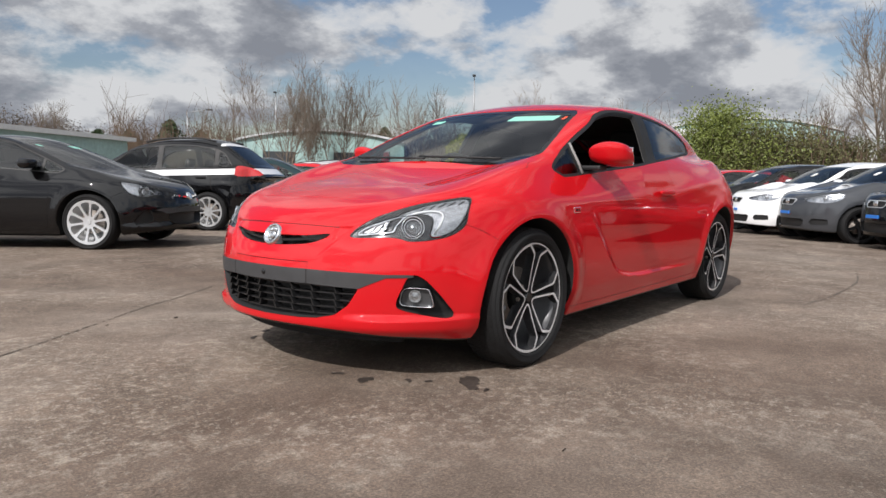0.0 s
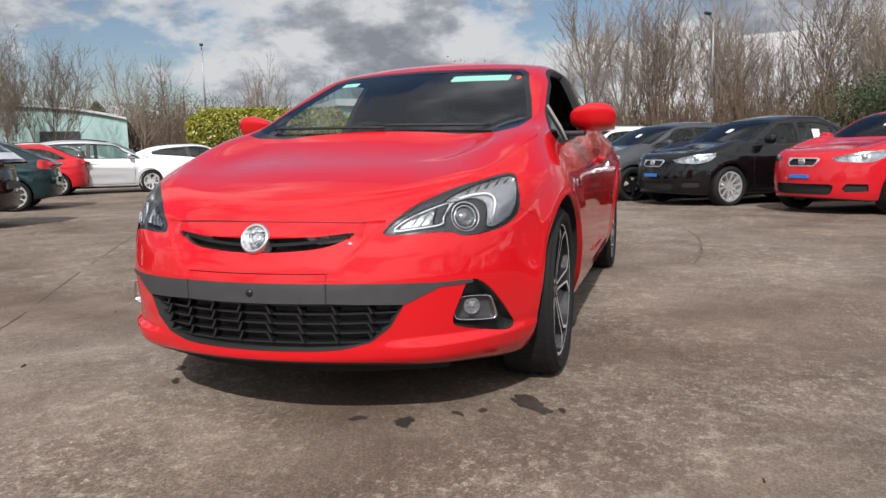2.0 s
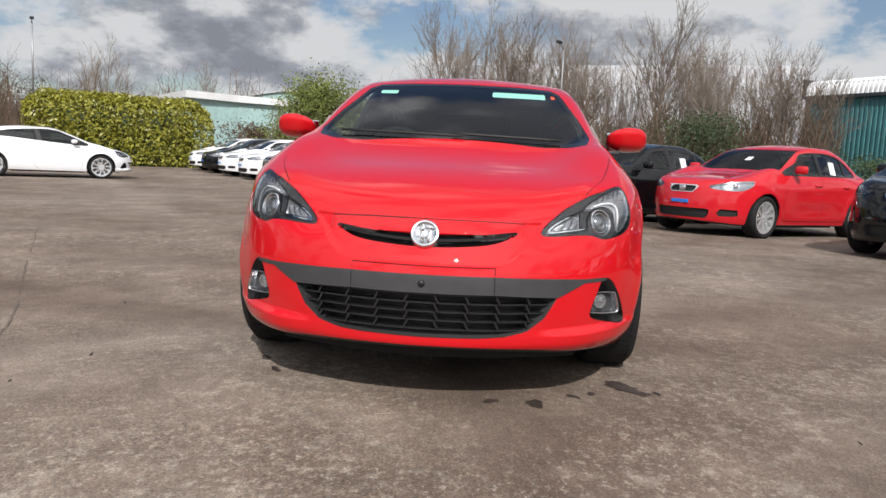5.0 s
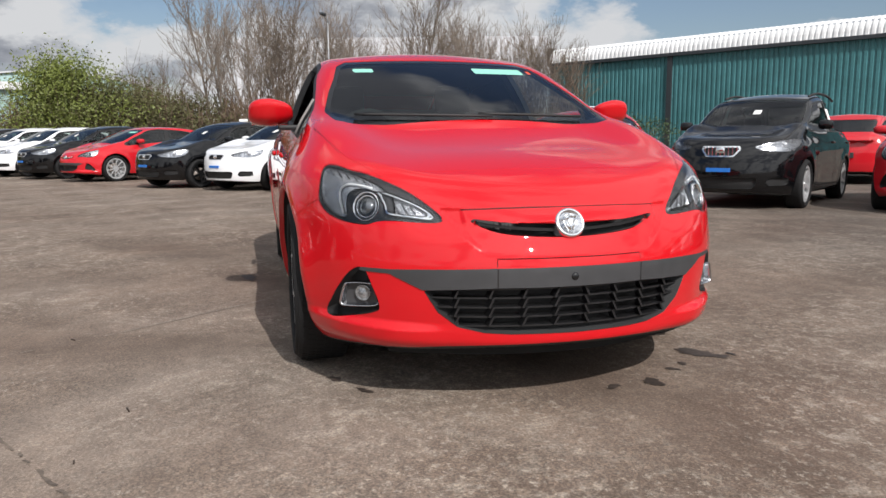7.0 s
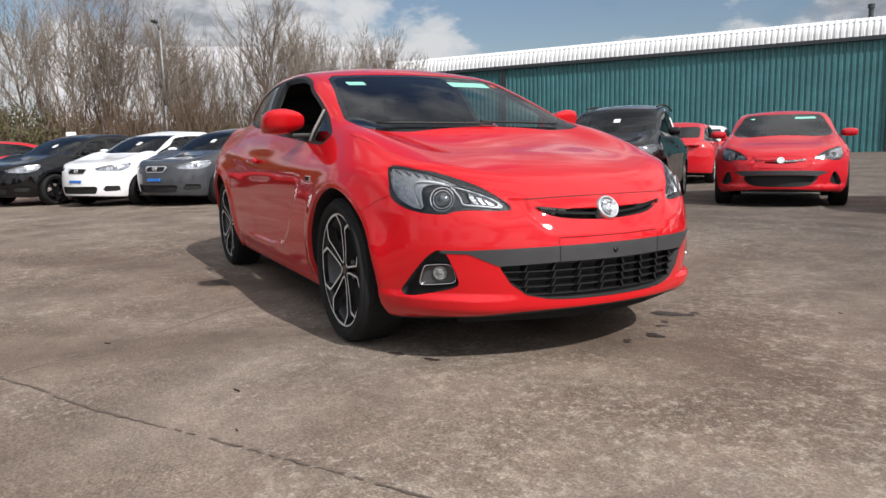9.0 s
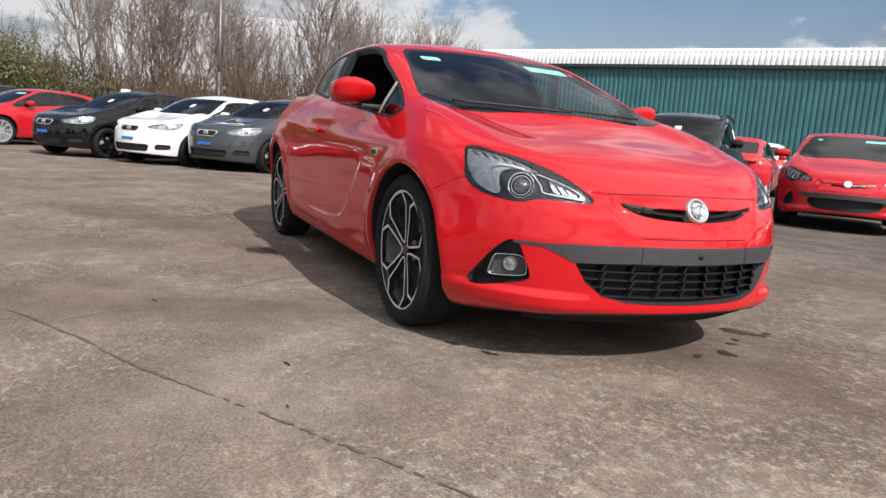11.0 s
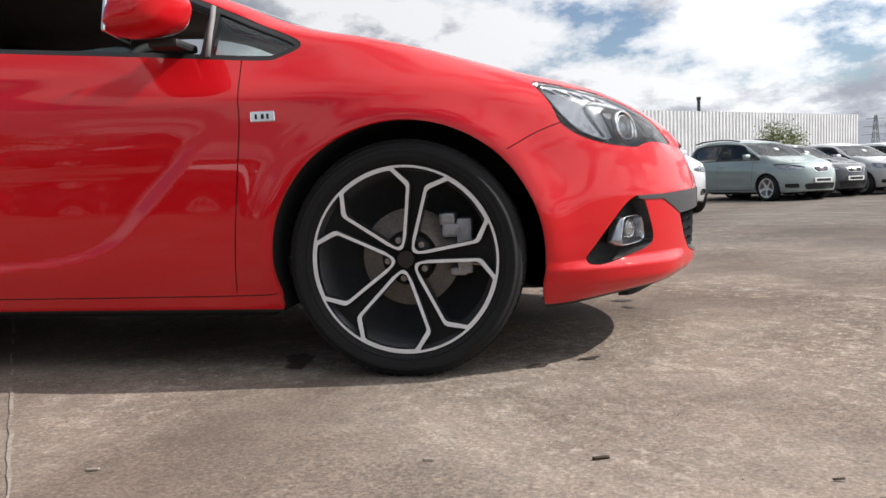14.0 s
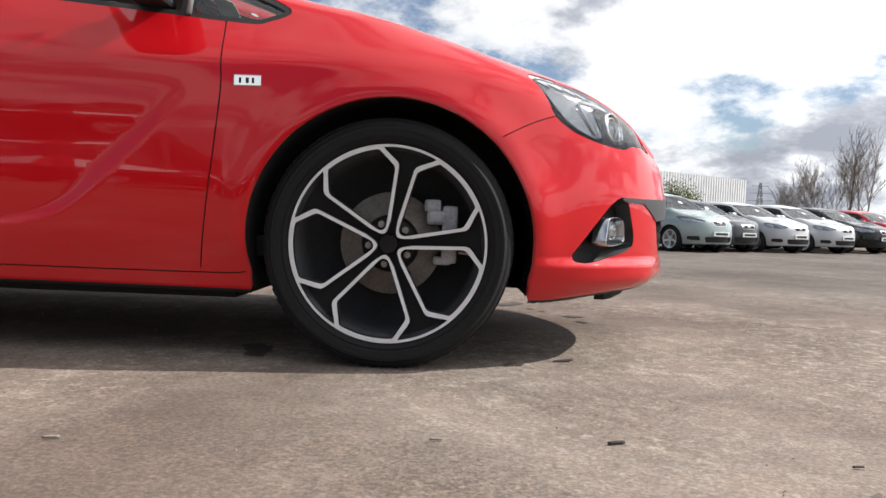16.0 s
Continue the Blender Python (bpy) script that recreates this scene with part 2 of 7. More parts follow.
class Coupe:
    """The red three-door coupe."""
    wheels = (0.0, -2.695)
    hub, tyre, arch = 0.333, 0.336, 0.386
    box = (-3.62, 1.02, -0.02, 1.0, 0.1, 1.53)
    nose = curve([0.10, 0.16, 0.20, 0.23, 0.26, 0.30, 0.40, 0.48, 0.56, 0.62, 0.68, 0.75, 0.85, 1.0],
                 [0.70, 0.79, 0.855, 0.893, 0.910, 0.912, 0.917, 0.917, 0.905, 0.888, 0.86, 0.81, 0.72, 0.6])
    tail = curve([0.15, 0.3, 0.5, 0.65, 0.8, 0.95, 1.1], [-3.36, -3.47, -3.52, -3.52, -3.48, -3.42, -3.34])
    wide = curve([0.12, 0.18, 0.25, 0.35, 0.5, 0.62, 0.72, 0.80, 0.90, 1.0, 1.1],
                 [0.785, 0.82, 0.843, 0.867, 0.88, 0.88, 0.873, 0.862, 0.838, 0.81, 0.79])
    top = curve([0.95, 0.90, 0.84, 0.75, 0.6, 0.4, 0.2, 0.0, -0.3, -0.55, -0.8, -1.5, -2.6, -3.1, -3.5],
                [0.58, 0.64, 0.69, 0.742, 0.798, 0.848, 0.882, 0.908, 0.943, 0.965, 0.975, 0.985, 1.04, 1.06, 1.03])
    roof = curve([-0.5, -0.8, -1.0, -1.2, -1.5, -1.8, -2.1, -2.4, -2.7, -3.0, -3.3], [1.30, 1.345, 1.372, 1.393, 1.412, 1.415, 1.405, 1.38, 1.33, 1.26, 1.17])
    glass_wide = curve([0.9, 1.0, 1.2, 1.4, 1.5], [0.82, 0.79, 0.71, 0.60, 0.54])
    screen = (-0.10, 0.975, -1.09, 1.36, 0.28)
    back = (-2.75, 1.34, -3.38, 1.03)
    under = curve([0.95, 0.88, 0.82, 0.74, 0.6, 0.4, -0.5, -2.2, -3.0, -3.5], [0.240, 0.234, 0.226, 0.212, 0.198, 0.178, 0.185, 0.19, 0.2, 0.24])
    front_mid, rear_mid, shoulder, scallop = -0.25, -2.7, 0.09, 0.017

    @classmethod
    def side_relief(c, x, z):
        out = 0.0
        for xw in c.wheels:
            r = np.hypot(x - xw, z - c.hub)
            out = out + 0.014 * bump(r, 0.40, 0.055) * step(z, 0.15, 0.35)
        out = out + 0.022 * bump(x, -2.75, 0.7) * bump(z, 0.80, 0.22)
        q = (np.clip(x - 1.0 * (z - 0.49) + 1.42, 0, None) / 0.66) ** 4 + (np.clip(0.49 - z, 0, None) / 0.16) ** 4
        out = out - c.scallop * (1 - step(q, 0.65, 1.10)) * step(-x, 0.4, 0.7) * (1 - step(z, 0.56, 0.80)) * (1 - step(-x, 1.3, 2.3))
        out = out + 0.010 * bump(z - (0.80 + 0.10 * (-x - 1.5)), 0, 0.045) * step(-x, 1.5, 2.2)
        return out

    @classmethod
    def front_relief(c, x, y, z):
        """The ledge under the fog lamps, and the sunken middle of the nose round the slot."""
        ledge = (1 - step(z, 0.284, 0.316)) * step(z, 0.17, 0.25)
        out = 0.034 * ledge * step(y, 0.38, 0.60)
        sunk = step(0.318 + (z - 0.573) * 0.9 - y, -0.004, 0.018) * step(z, 0.53, 0.60) * (1 - step(z, 0.672, 0.688)) * (1 - step(z, 0.632, 0.640) * step(0.350 - y, 0.0, 0.02))
        return out - 0.013 * sunk - 0.020 * bump(y, 0.43, 0.08) * bump(z, 0.655, 0.045), 0.016 * ledge * step(x, 0.36, 0.56) + 0.020 * bump(x, 0.38, 0.15) * (1 - step(z, 0.40, 0.62))

    @classmethod
    def lower(c, x, y, z):
        ahead, aside = c.front_relief(x, y, z)
        w = c.wide(z) + c.side_relief(x, z) + aside - 0.045 * step(z, 0.78, 0.95) * np.clip((x + 1.3) / 0.9, 0, 1) - 0.04 * step(z, 0.8, 1.0) * step(-x, 2.0, 3.0)
        xf, xr = c.nose(z) + ahead, c.tail(z)
        s = y / w
        e = np.clip((x - c.front_mid) / (xf - c.front_mid), 0, 3)
        er = np.clip((c.rear_mid - x) / (c.rear_mid - xr), 0, 3)
        q = 0.85 * s ** 2 + 0.15 * s ** 8 + e ** 2.6 + er ** 2.8
        side = (np.sqrt(q) - 1) * w
        t = (z - (c.top(x) - 0.035 * (y / 0.8) ** 2 + 0.012 * bump(y, 0.6, 0.14) + 0.078 * bump(y, 0.70, 0.20) * step(-x, -0.44, 0.20) - 0.26 * step(-x, 1.9, 2.9) * np.clip(y - 0.48, 0, None))) * 0.92
        return smax(smax(side, t, c.shoulder), c.under(x) - z, 0.02)

    @classmethod
    def upper_parts(c, x, y, z):
        xa, za, xb, zb, bow = c.screen
        n = np.hypot(xb - xa, zb - za)
        f_ws = ((x - xa + bow * y ** 2) * (zb - za) - (z - za) * (xb - xa)) / n
        f_ws = f_ws - 0.02 * np.clip(1 - ((z - 1.2) / 0.25) ** 2, 0, 1)
        xc, zc, xd, zd = c.back
        n = np.hypot(xd - xc, zd - zc)
        f_bk = (-(x - xc - 0.12 * y ** 2) * (zc - zd) + (z - zc) * (xc - xd)) / n
        taper = 0.17 * np.clip((-1.7 - x) / 1.2, 0, 2) ** 1.4 + 0.06 * np.clip((x + 1.3) / 0.9, 0, 1.5) ** 1.2
        f_side = (y - c.glass_wide(z) + taper) * 0.93
        f_roof = z - c.roof(x) + 0.045 * (y / 0.6) ** 2
        return f_ws, f_roof, f_bk, f_side

    @classmethod
    def upper(c, x, y, z):
        f_ws, f_roof, f_bk, f_side = c.upper_parts(x, np.abs(y), z)
        return smax(smax(smax(f_ws, f_roof, 0.05), f_bk, 0.05), f_side, 0.07)

    @classmethod
    def on_side(c, x, y, z):
        """Negative on the flanks of the cabin, positive on its screens and roof."""
        f_ws, f_roof, f_bk, f_side = c.upper_parts(x, np.abs(y), z)
        return np.maximum(np.maximum(f_ws, f_bk), f_roof) - f_side

    @classmethod
    def field(c, x, y, z):
        y = np.abs(y)
        return smin(c.lower(x, y, z), smax(c.upper(x, y, z), 0.9 - z, 0.02), 0.05)


class DistantCoupe(Coupe):
    """The same coupe with a plainer door."""
    scallop = 0.0


def body_shape(wheelbase, front, rear, width, height, hood, cowl, header, roof_end, back_end, belt=0.95, tyre=0.315):
    """A body of another make: lengths from the front axle; cowl, header, roof_end and back_end are (x, z)."""
    d, k = front - 0.917, width / 0.90
    dr = (-wheelbase - rear) + 3.52
    hz = (hood - 0.90)
    end = -wheelbase - rear
    mid = (header[0] + roof_end[0]) / 2
    class Other(Coupe):
        @classmethod
        def front_relief(c, x, y, z):
            return 0.0, 0.0

        @classmethod
        def side_relief(c, x, z):
            out = 0.0
            for xw in c.wheels:
                out = out + 0.012 * bump(np.hypot(x - xw, z - c.hub), c.arch + 0.02, 0.07) * step(z, 0.15, 0.35)
            line = 0.74 + 0.045 * (-x - 0.6)
            return out + 0.012 * bump(z - line, 0, 0.07) * step(-x, 0.2, 0.7) - 0.012 * bump(z, 0.42, 0.10) * step(-x, 0.6, 0.9) * (1 - step(-x, 1.6, 2.0))
    Other.wheels = (0.0, -wheelbase)
    Other.hub = tyre - 0.004
    Other.tyre = tyre
    Other.arch = tyre + 0.04
    Other.box = (end - 0.1, front + 0.1, 0, width + 0.12, 0.1, height + 0.06)
    Other.nose = curve([0.10, 0.17, 0.24, 0.32, 0.45, 0.55, 0.65, 0.72, 0.8, 0.9, 1.05], np.array([0.78, 0.85, 0.892, 0.91, 0.917, 0.91, 0.895, 0.875, 0.84, 0.77, 0.6]) + d)
    Other.tail = curve([0.15, 0.3, 0.5, 0.65, 0.8, 0.95, 1.1], np.array([-3.40, -3.49, -3.52, -3.52, -3.49, -3.45, -3.42]) + dr)
    Other.wide = curve([0.12, 0.18, 0.25, 0.35, 0.5, 0.62, 0.72, 0.80, 0.90, 1.0, 1.1, 1.2], k * np.array([0.80, 0.845, 0.865, 0.885, 0.895, 0.90, 0.897, 0.89, 0.875, 0.85, 0.82, 0.80]))
    Other.top = curve([front, front - 0.05, front - 0.12, front - 0.25, 0.4 + d, 0.0, cowl[0], cowl[0] - 0.5, -wheelbase, end], [0.66 + hz, 0.72 + hz, 0.765 + hz, 0.81 + hz, 0.855 + hz, hood, cowl[1] - 0.01, belt + 0.01, belt + 0.05, belt + 0.05])
    Other.roof = curve([header[0] + 0.3, header[0], mid + 0.2, mid - 0.3, roof_end[0], end], [header[1] - 0.05, header[1], height - 0.004, height, roof_end[1], roof_end[1] - 0.12])
    Other.glass_wide = curve([0.9, 1.0, height - 0.2, height - 0.06, height], [k * 0.845, k * 0.82, k * 0.70, k * 0.62, k * 0.58])
    Other.screen = (*cowl, *header, 0.16)
    Other.back = (*roof_end, *back_end)
    Other.under = curve([front, front - 0.25, 0.4, -0.5, -wheelbase + 0.5, end], [0.21, 0.19, 0.18, 0.19, 0.19, 0.26])
    Other.front_mid = -0.2 + d
    Other.rear_mid = -wheelbase - 0.15
    Other.shoulder = 0.08
    Other.belt = belt
    Other.height = height
    Other.k = k
    Other.hz = hz
    return Other


Hatch = body_shape(2.62, 0.86, 0.80, 0.905, 1.48, 0.935, (-0.38, 1.005), (-1.14, 1.41), (-2.50, 1.40), (-3.22, 1.05), 0.96, 0.32)
Mpv = body_shape(2.58, 0.87, 0.98, 0.885, 1.60, 0.99, (-0.25, 1.06), (-1.05, 1.50), (-3.05, 1.52), (-3.47, 1.05), 1.0, 0.32)
Suv = body_shape(2.555, 0.87, 0.83, 0.89, 1.63, 1.05, (-0.42, 1.12), (-1.15, 1.53), (-2.75, 1.53), (-3.28, 1.12), 1.06, 0.345)

# ---- turning a field into sheets of body panel ----
def slope(shape, p, e=1e-3):
    x, y, z = p.T
    f = shape.field(x, y, z)
    g = np.stack([shape.field(x + e, y, z) - f, shape.field(x, y + e, z) - f, shape.field(x, y, z + e) - f], 1) / e
    return f, g


def settle(shape, p, rounds=3):
    for _ in range(rounds):
        f, g = slope(shape, p)
        p = p - (f / np.maximum((g * g).sum(1), 0.05))[:, None].clip(-0.03, 0.03) * g
    return p


def nets(shape, h):
    """The field's zero sheet as an even mesh of triangles (surface nets)."""
    x0, x1, _, yw, z0, z1 = shape.box
    xs, ys, zs = np.arange(x0, x1, h), (np.arange(int(yw / h) + 2) + 0.5) * h, np.arange(z0, z1, h)
    half = shape.field(*(a.astype(np.float64) for a in np.meshgrid(xs, ys, zs, indexing="ij")))
    f = np.concatenate([half[:, ::-1], half], 1)
    ys = np.concatenate([-ys[::-1], ys])
    s = f < 0
    n = np.array(s.shape) - 1
    corners = [(i, j, k) for i in (0, 1) for j in (0, 1) for k in (0, 1)]
    full = sum(s[i:i + n[0], j:j + n[1], k:k + n[2]].astype(np.int8) for i, j, k in corners)
    cells = np.argwhere((full > 0) & (full < 8))
    number = np.full(tuple(n), -1, np.int32)
    number[tuple(cells.T)] = np.arange(len(cells))
    total, count = np.zeros((len(cells), 3)), np.zeros(len(cells))
    for a in corners:
        for ax in range(3):
            if a[ax]:
                continue
            b = tuple(v + (q == ax) for q, v in enumerate(a))
            fa, fb = f[tuple((cells + a).T)], f[tuple((cells + b).T)]
            hit = (fa < 0) != (fb < 0)
            t = np.where(hit, fa / np.where(hit, fa - fb, 1), 0)
            total += hit[:, None] * (np.array(a) + t[:, None] * (np.array(b) - np.array(a)))
            count += hit
    v = (cells + total / count[:, None]) * h + np.array([xs[0], ys[0], zs[0]])
    quads = []
    for ax in range(3):
        o1, o2 = (ax + 1) % 3, (ax + 2) % 3
        lo, hi = [slice(1, m) for m in n], [slice(1, m) for m in n]
        lo[ax], hi[ax] = slice(0, n[ax]), slice(1, n[ax] + 1)
        a, b = s[tuple(lo)], s[tuple(hi)]
        at = np.argwhere(a != b)
        flip = a[tuple(at.T)]
        at = at + np.array([0 if q == ax else 1 for q in range(3)])
        u1, u2 = np.eye(3, dtype=int)[o1], np.eye(3, dtype=int)[o2]
        q = np.stack([number[tuple((at - d).T)] for d in (u1 + u2, u2, 0 * u1, u1)], 1)
        q[~flip] = q[~flip][:, ::-1]
        quads.append(q)
    q = np.concatenate(quads)
    q = q[(q >= 0).all(1)]
    return settle(shape, v), np.concatenate([q[:, [0, 1, 2]], q[:, [0, 2, 3]]])


NETS = {}


class Skin:
    def __init__(self, shape, h, ready=None):
        self.shape = shape
        if not ready and (shape, h) not in NETS:
            NETS[shape, h] = nets(shape, h)
        self.v, self.t = ready or NETS[shape, h]
        self.label = np.zeros(len(self.t), np.int32)
        self.names = ["paint"]

    def num(self, name):
        if name not in self.names:
            self.names.append(name)
        return self.names.index(name)

    def cut(self, where, name, only=("paint",)):
        """Splits the triangles along where = 0 and names those with where < 0."""
        f = where(*self.v.T)
        f = np.where(np.abs(f) < 1e-6, 1e-6, f)
        chosen = np.isin(self.label, [self.num(o) for o in only])
        up = (f[self.t] > 0).sum(1)
        self.label[chosen & (up == 0)] = self.num(name)
        mix = np.flatnonzero(chosen & (up > 0) & (up < 3))
        if not len(mix):
            return self
        t, lab, ft = self.t[mix], self.label[mix], f[self.t[mix]] > 0
        lone = np.where(ft.sum(1)[:, None] == 1, ft, ~ft).argmax(1)
        r = np.arange(len(t))
        a, b, c = t[r, lone], t[r, (lone + 1) % 3], t[r, (lone + 2) % 3]
        pairs = np.sort(np.concatenate([np.stack([a, b], 1), np.stack([a, c], 1)]), 1)
        edge, back = np.unique(pairs, axis=0, return_inverse=True)
        back = back.ravel()
        k = (f[edge[:, 0]] / (f[edge[:, 0]] - f[edge[:, 1]]))[:, None]
        made = self.v[edge[:, 0]] * (1 - k) + self.v[edge[:, 1]] * k
        ab, ac = len(self.v) + back[:len(t)], len(self.v) + back[len(t):]
        self.v = np.concatenate([self.v, made])
        tip = f[a] < 0
        new_t = np.concatenate([np.stack([a, ab, ac], 1), np.stack([ab, b, c], 1), np.stack([ab, c, ac], 1)])
        mine = self.num(name)
        new_l = np.concatenate([np.where(tip, mine, lab), np.where(tip, lab, mine), np.where(tip, lab, mine)])
        keep = np.ones(len(self.t), bool)
        keep[mix] = False
        self.t, self.label = np.concatenate([self.t[keep], new_t]), np.concatenate([self.label[keep], new_l])
        return self

    def piece(self, *names, side=0):
        """Vertices, triangles and normals of the panels with those names."""
        sel = np.isin(self.label, [self.num(n) for n in names])
        t = self.t[sel]
        if side:
            t = t[np.sign(self.v[t].mean(1)[:, 1]) == side]
        used, t = np.unique(t, return_inverse=True)
        v = self.v[used]
        if not len(v):
            return v, t.reshape(-1, 3), v
        _, g = slope(self.shape, v)
        return v, t.reshape(-1, 3), g / np.linalg.norm(g, axis=1)[:, None]


def rim_edges(t):
    e = np.concatenate([t[:, [0, 1]], t[:, [1, 2]], t[:, [2, 0]]])
    key = np.sort(e, 1)
    _, first, count = np.unique(key, axis=0, return_index=True, return_counts=True)
    return e[first[count == 1]]


def returned(v, t, n, depth, cap=False):
    """A sheet with its edges folded inwards by depth; cap: only the fold and the sheet at its foot (a recess)."""
    e = rim_edges(t)
    if cap and len(e):
        pull = np.zeros_like(v)
        inward = np.cross(n[e[:, 0]], v[e[:, 1]] - v[e[:, 0]])
        np.add.at(pull, e[:, 0], inward)
        np.add.at(pull, e[:, 1], inward)
        size = np.linalg.norm(pull, axis=1)[:, None]
        v = v + 0.0025 * np.where(size > 1e-9, pull / np.maximum(size, 1e-9), 0)
    deep = v - depth * n
    m = len(v)
    fold = np.concatenate([np.stack([e[:, 1], e[:, 0], e[:, 0] + m], 1), np.stack([e[:, 1], e[:, 0] + m, e[:, 1] + m], 1)])
    return np.concatenate([v, deep]), (np.concatenate([fold[:, ::-1], t + m]) if cap else np.concatenate([t, fold])), np.concatenate([n, n])


def sheet(name, v, t, n, mat, parent=None, label="", smooth=True):
    """Links triangles as one mesh object."""
    me = bpy.data.meshes.new(name)
    me.from_pydata(np.asarray(v).tolist(), [], np.asarray(t).tolist())
    me.materials.append(mat)
    me.shade_smooth() if smooth else me.shade_flat()
    if n is not None and smooth and len(v):
        me.normals_split_custom_set_from_vertices(np.asarray(n).tolist())
    ob = new(name, me)
    ob.parent = parent
    return tagged(ob, label)


def part(name, bm, mat, parent, label="", smooth=False):
    me = bpy.data.meshes.new(name)
    bm.to_mesh(me)
    bm.free()
    me.materials.append(mat)
    me.shade_smooth() if smooth else me.shade_flat()
    ob = new(name, me)
    ob.parent = parent
    return tagged(ob, label)


def thing(name, label, category, group="", kind="", m=None):
    ob = tagged(new(name), label, category, group, kind)
    if m is not None:
        ob.matrix_basis = m
    return ob


def box(bm, lo, hi, bevel=0.0, m=None):
    made = bmesh.ops.create_cube(bm, size=1)["verts"]
    for v in made:
        v.co = Vector([(lo[i] + hi[i]) / 2 + v.co[i] * (hi[i] - lo[i]) for i in range(3)])
    if bevel:
        es = list({e for v in made for e in v.link_edges})
        made = bmesh.ops.bevel(bm, geom=es, offset=bevel, segments=2, affect="EDGES", profile=0.6)["verts"]
    if m is not None:
        bmesh.ops.transform(bm, matrix=m, verts=list(made))
    return bm


def rod(bm, a, b, r0, r1=None, sides=8):
    a, b = Vector(a), Vector(b)
    r1 = r0 if r1 is None else r1
    m = Matrix.Translation((a + b) / 2) @ (b - a).to_track_quat("Z", "Y").to_matrix().to_4x4()
    bmesh.ops.create_cone(bm, cap_ends=True, segments=sides, radius1=r0, radius2=r1, depth=(b - a).length, matrix=m)
    return bm


def pipe(bm, points, r, sides=6, closed=False):
    """One bent bar of round section through the points."""
    p = [Vector(q) for q in points]
    rows = []
    for i, q in enumerate(p):
        d = (p[(i + 1) % len(p)] - p[i - 1]) if closed else (p[min(i + 1, len(p) - 1)] - p[max(i - 1, 0)])
        d.normalize()
        u = d.cross(Vector((0, 0, 1)) if abs(d.z) < 0.9 else Vector((1, 0, 0))).normalized()
        w = d.cross(u)
        rows.append([bm.verts.new(q + r * (math.cos(a) * u + math.sin(a) * w)) for a in [2 * math.pi * k / sides for k in range(sides)]])
    for a, b in zip(rows, rows[1:] + (rows[:1] if closed else [])):
        for k in range(sides):
            bm.faces.new((a[k], a[(k + 1) % sides], b[(k + 1) % sides], b[k]))
    if not closed:
        bm.faces.new(rows[0])
        bm.faces.new(rows[-1][::-1])
    bmesh.ops.recalc_face_normals(bm, faces=bm.faces)


def lathe(profile, count=48, start=0.0, full=True):
    """Vertices and triangles of a profile of (radius, out) turned round the y axis, in the x-z plane."""
    p = np.array(profile, float)
    ang = start + np.arange(count) * 2 * np.pi / count
    v = np.stack([np.outer(np.cos(ang), p[:, 0]), np.tile(p[:, 1], (count, 1)), np.outer(np.sin(ang), p[:, 0])], -1).reshape(-1, 3)
    i, j = np.meshgrid(np.arange(count), np.arange(len(p) - 1), indexing="ij")
    a, b = i * len(p) + j, ((i + 1) % count) * len(p) + j
    q = np.stack([a, b, b + 1, a + 1], -1).reshape(-1, 4)
    return v, np.concatenate([q[:, [0, 1, 2]], q[:, [0, 2, 3]]])


def spline(points, closed=True, fine=6):
    p = np.array(points, float)
    out = []
    n = len(p)
    for i in range(n if closed else n - 1):
        g = (lambda k: p[k % n]) if closed else (lambda k: p[min(max(k, 0), n - 1)])
        a, b, c, d = g(i - 1), g(i), g(i + 1), g(i + 2)
        for t in np.arange(fine) / fine:
            out.append(0.5 * ((2 * b) + (c - a) * t + (2 * a - 5 * b + 4 * c - d) * t * t + (3 * b - a - 3 * c + d) * t ** 3))
    if not closed:
        out.append(p[-1])
    return np.array(out)


def inside(u, v, outline):
    """Signed distance to a closed outline, negative inside (0.08 for all that is further off)."""
    lo, hi = outline.min(0) - 0.08, outline.max(0) + 0.08
    near = (u > lo[0]) & (u < hi[0]) & (v > lo[1]) & (v < hi[1])
    if not near.all():
        out = np.full(len(u), 0.08)
        if near.any():
            out[near] = np.minimum(inside(u[near], v[near], outline), 0.08)
        return out
    p = np.stack([u, v], 1)
    best, wind = np.full(len(p), 1e9), np.zeros(len(p), bool)
    for a, b in zip(outline, np.roll(outline, -1, 0)):
        d = b - a
        k = np.clip(((p - a) @ d) / max(d @ d, 1e-12), 0, 1)
        best = np.minimum(best, np.hypot(*(p - a - k[:, None] * d).T))
        cross = (a[1] > v) != (b[1] > v)
        if a[1] != b[1]:
            wind ^= cross & (u < (b[0] - a[0]) * (v - a[1]) / (b[1] - a[1]) + a[0])
    return np.where(wind, -best, best)


def line_side(u, v, points):
    """Signed distance to an open line and the plain distance (0.06 for all that is further off)."""
    lo, hi = points.min(0) - 0.06, points.max(0) + 0.06
    close = (u > lo[0]) & (u < hi[0]) & (v > lo[1]) & (v < hi[1])
    if not close.all():
        sd, far = np.full(len(u), 0.06), np.full(len(u), 0.06)
        if close.any():
            a, b = line_side(u[close], v[close], points)
            sd[close], far[close] = a, b
        return sd, far
    p = np.stack([u, v], 1)
    best, sign = np.full(len(p), 1e9), np.ones(len(p))
    for a, b in zip(points[:-1], points[1:]):
        d = b - a
        k = np.clip(((p - a) @ d) / max(d @ d, 1e-12), 0, 1)
        off = p - a - k[:, None] * d
        far = np.hypot(*off.T)
        near = far < best
        best = np.where(near, far, best)
        sign = np.where(near, np.where(d[0] * (p - a)[:, 1] - d[1] * (p - a)[:, 0] > 0, 1.0, -1.0), sign)
    return sign * best, best


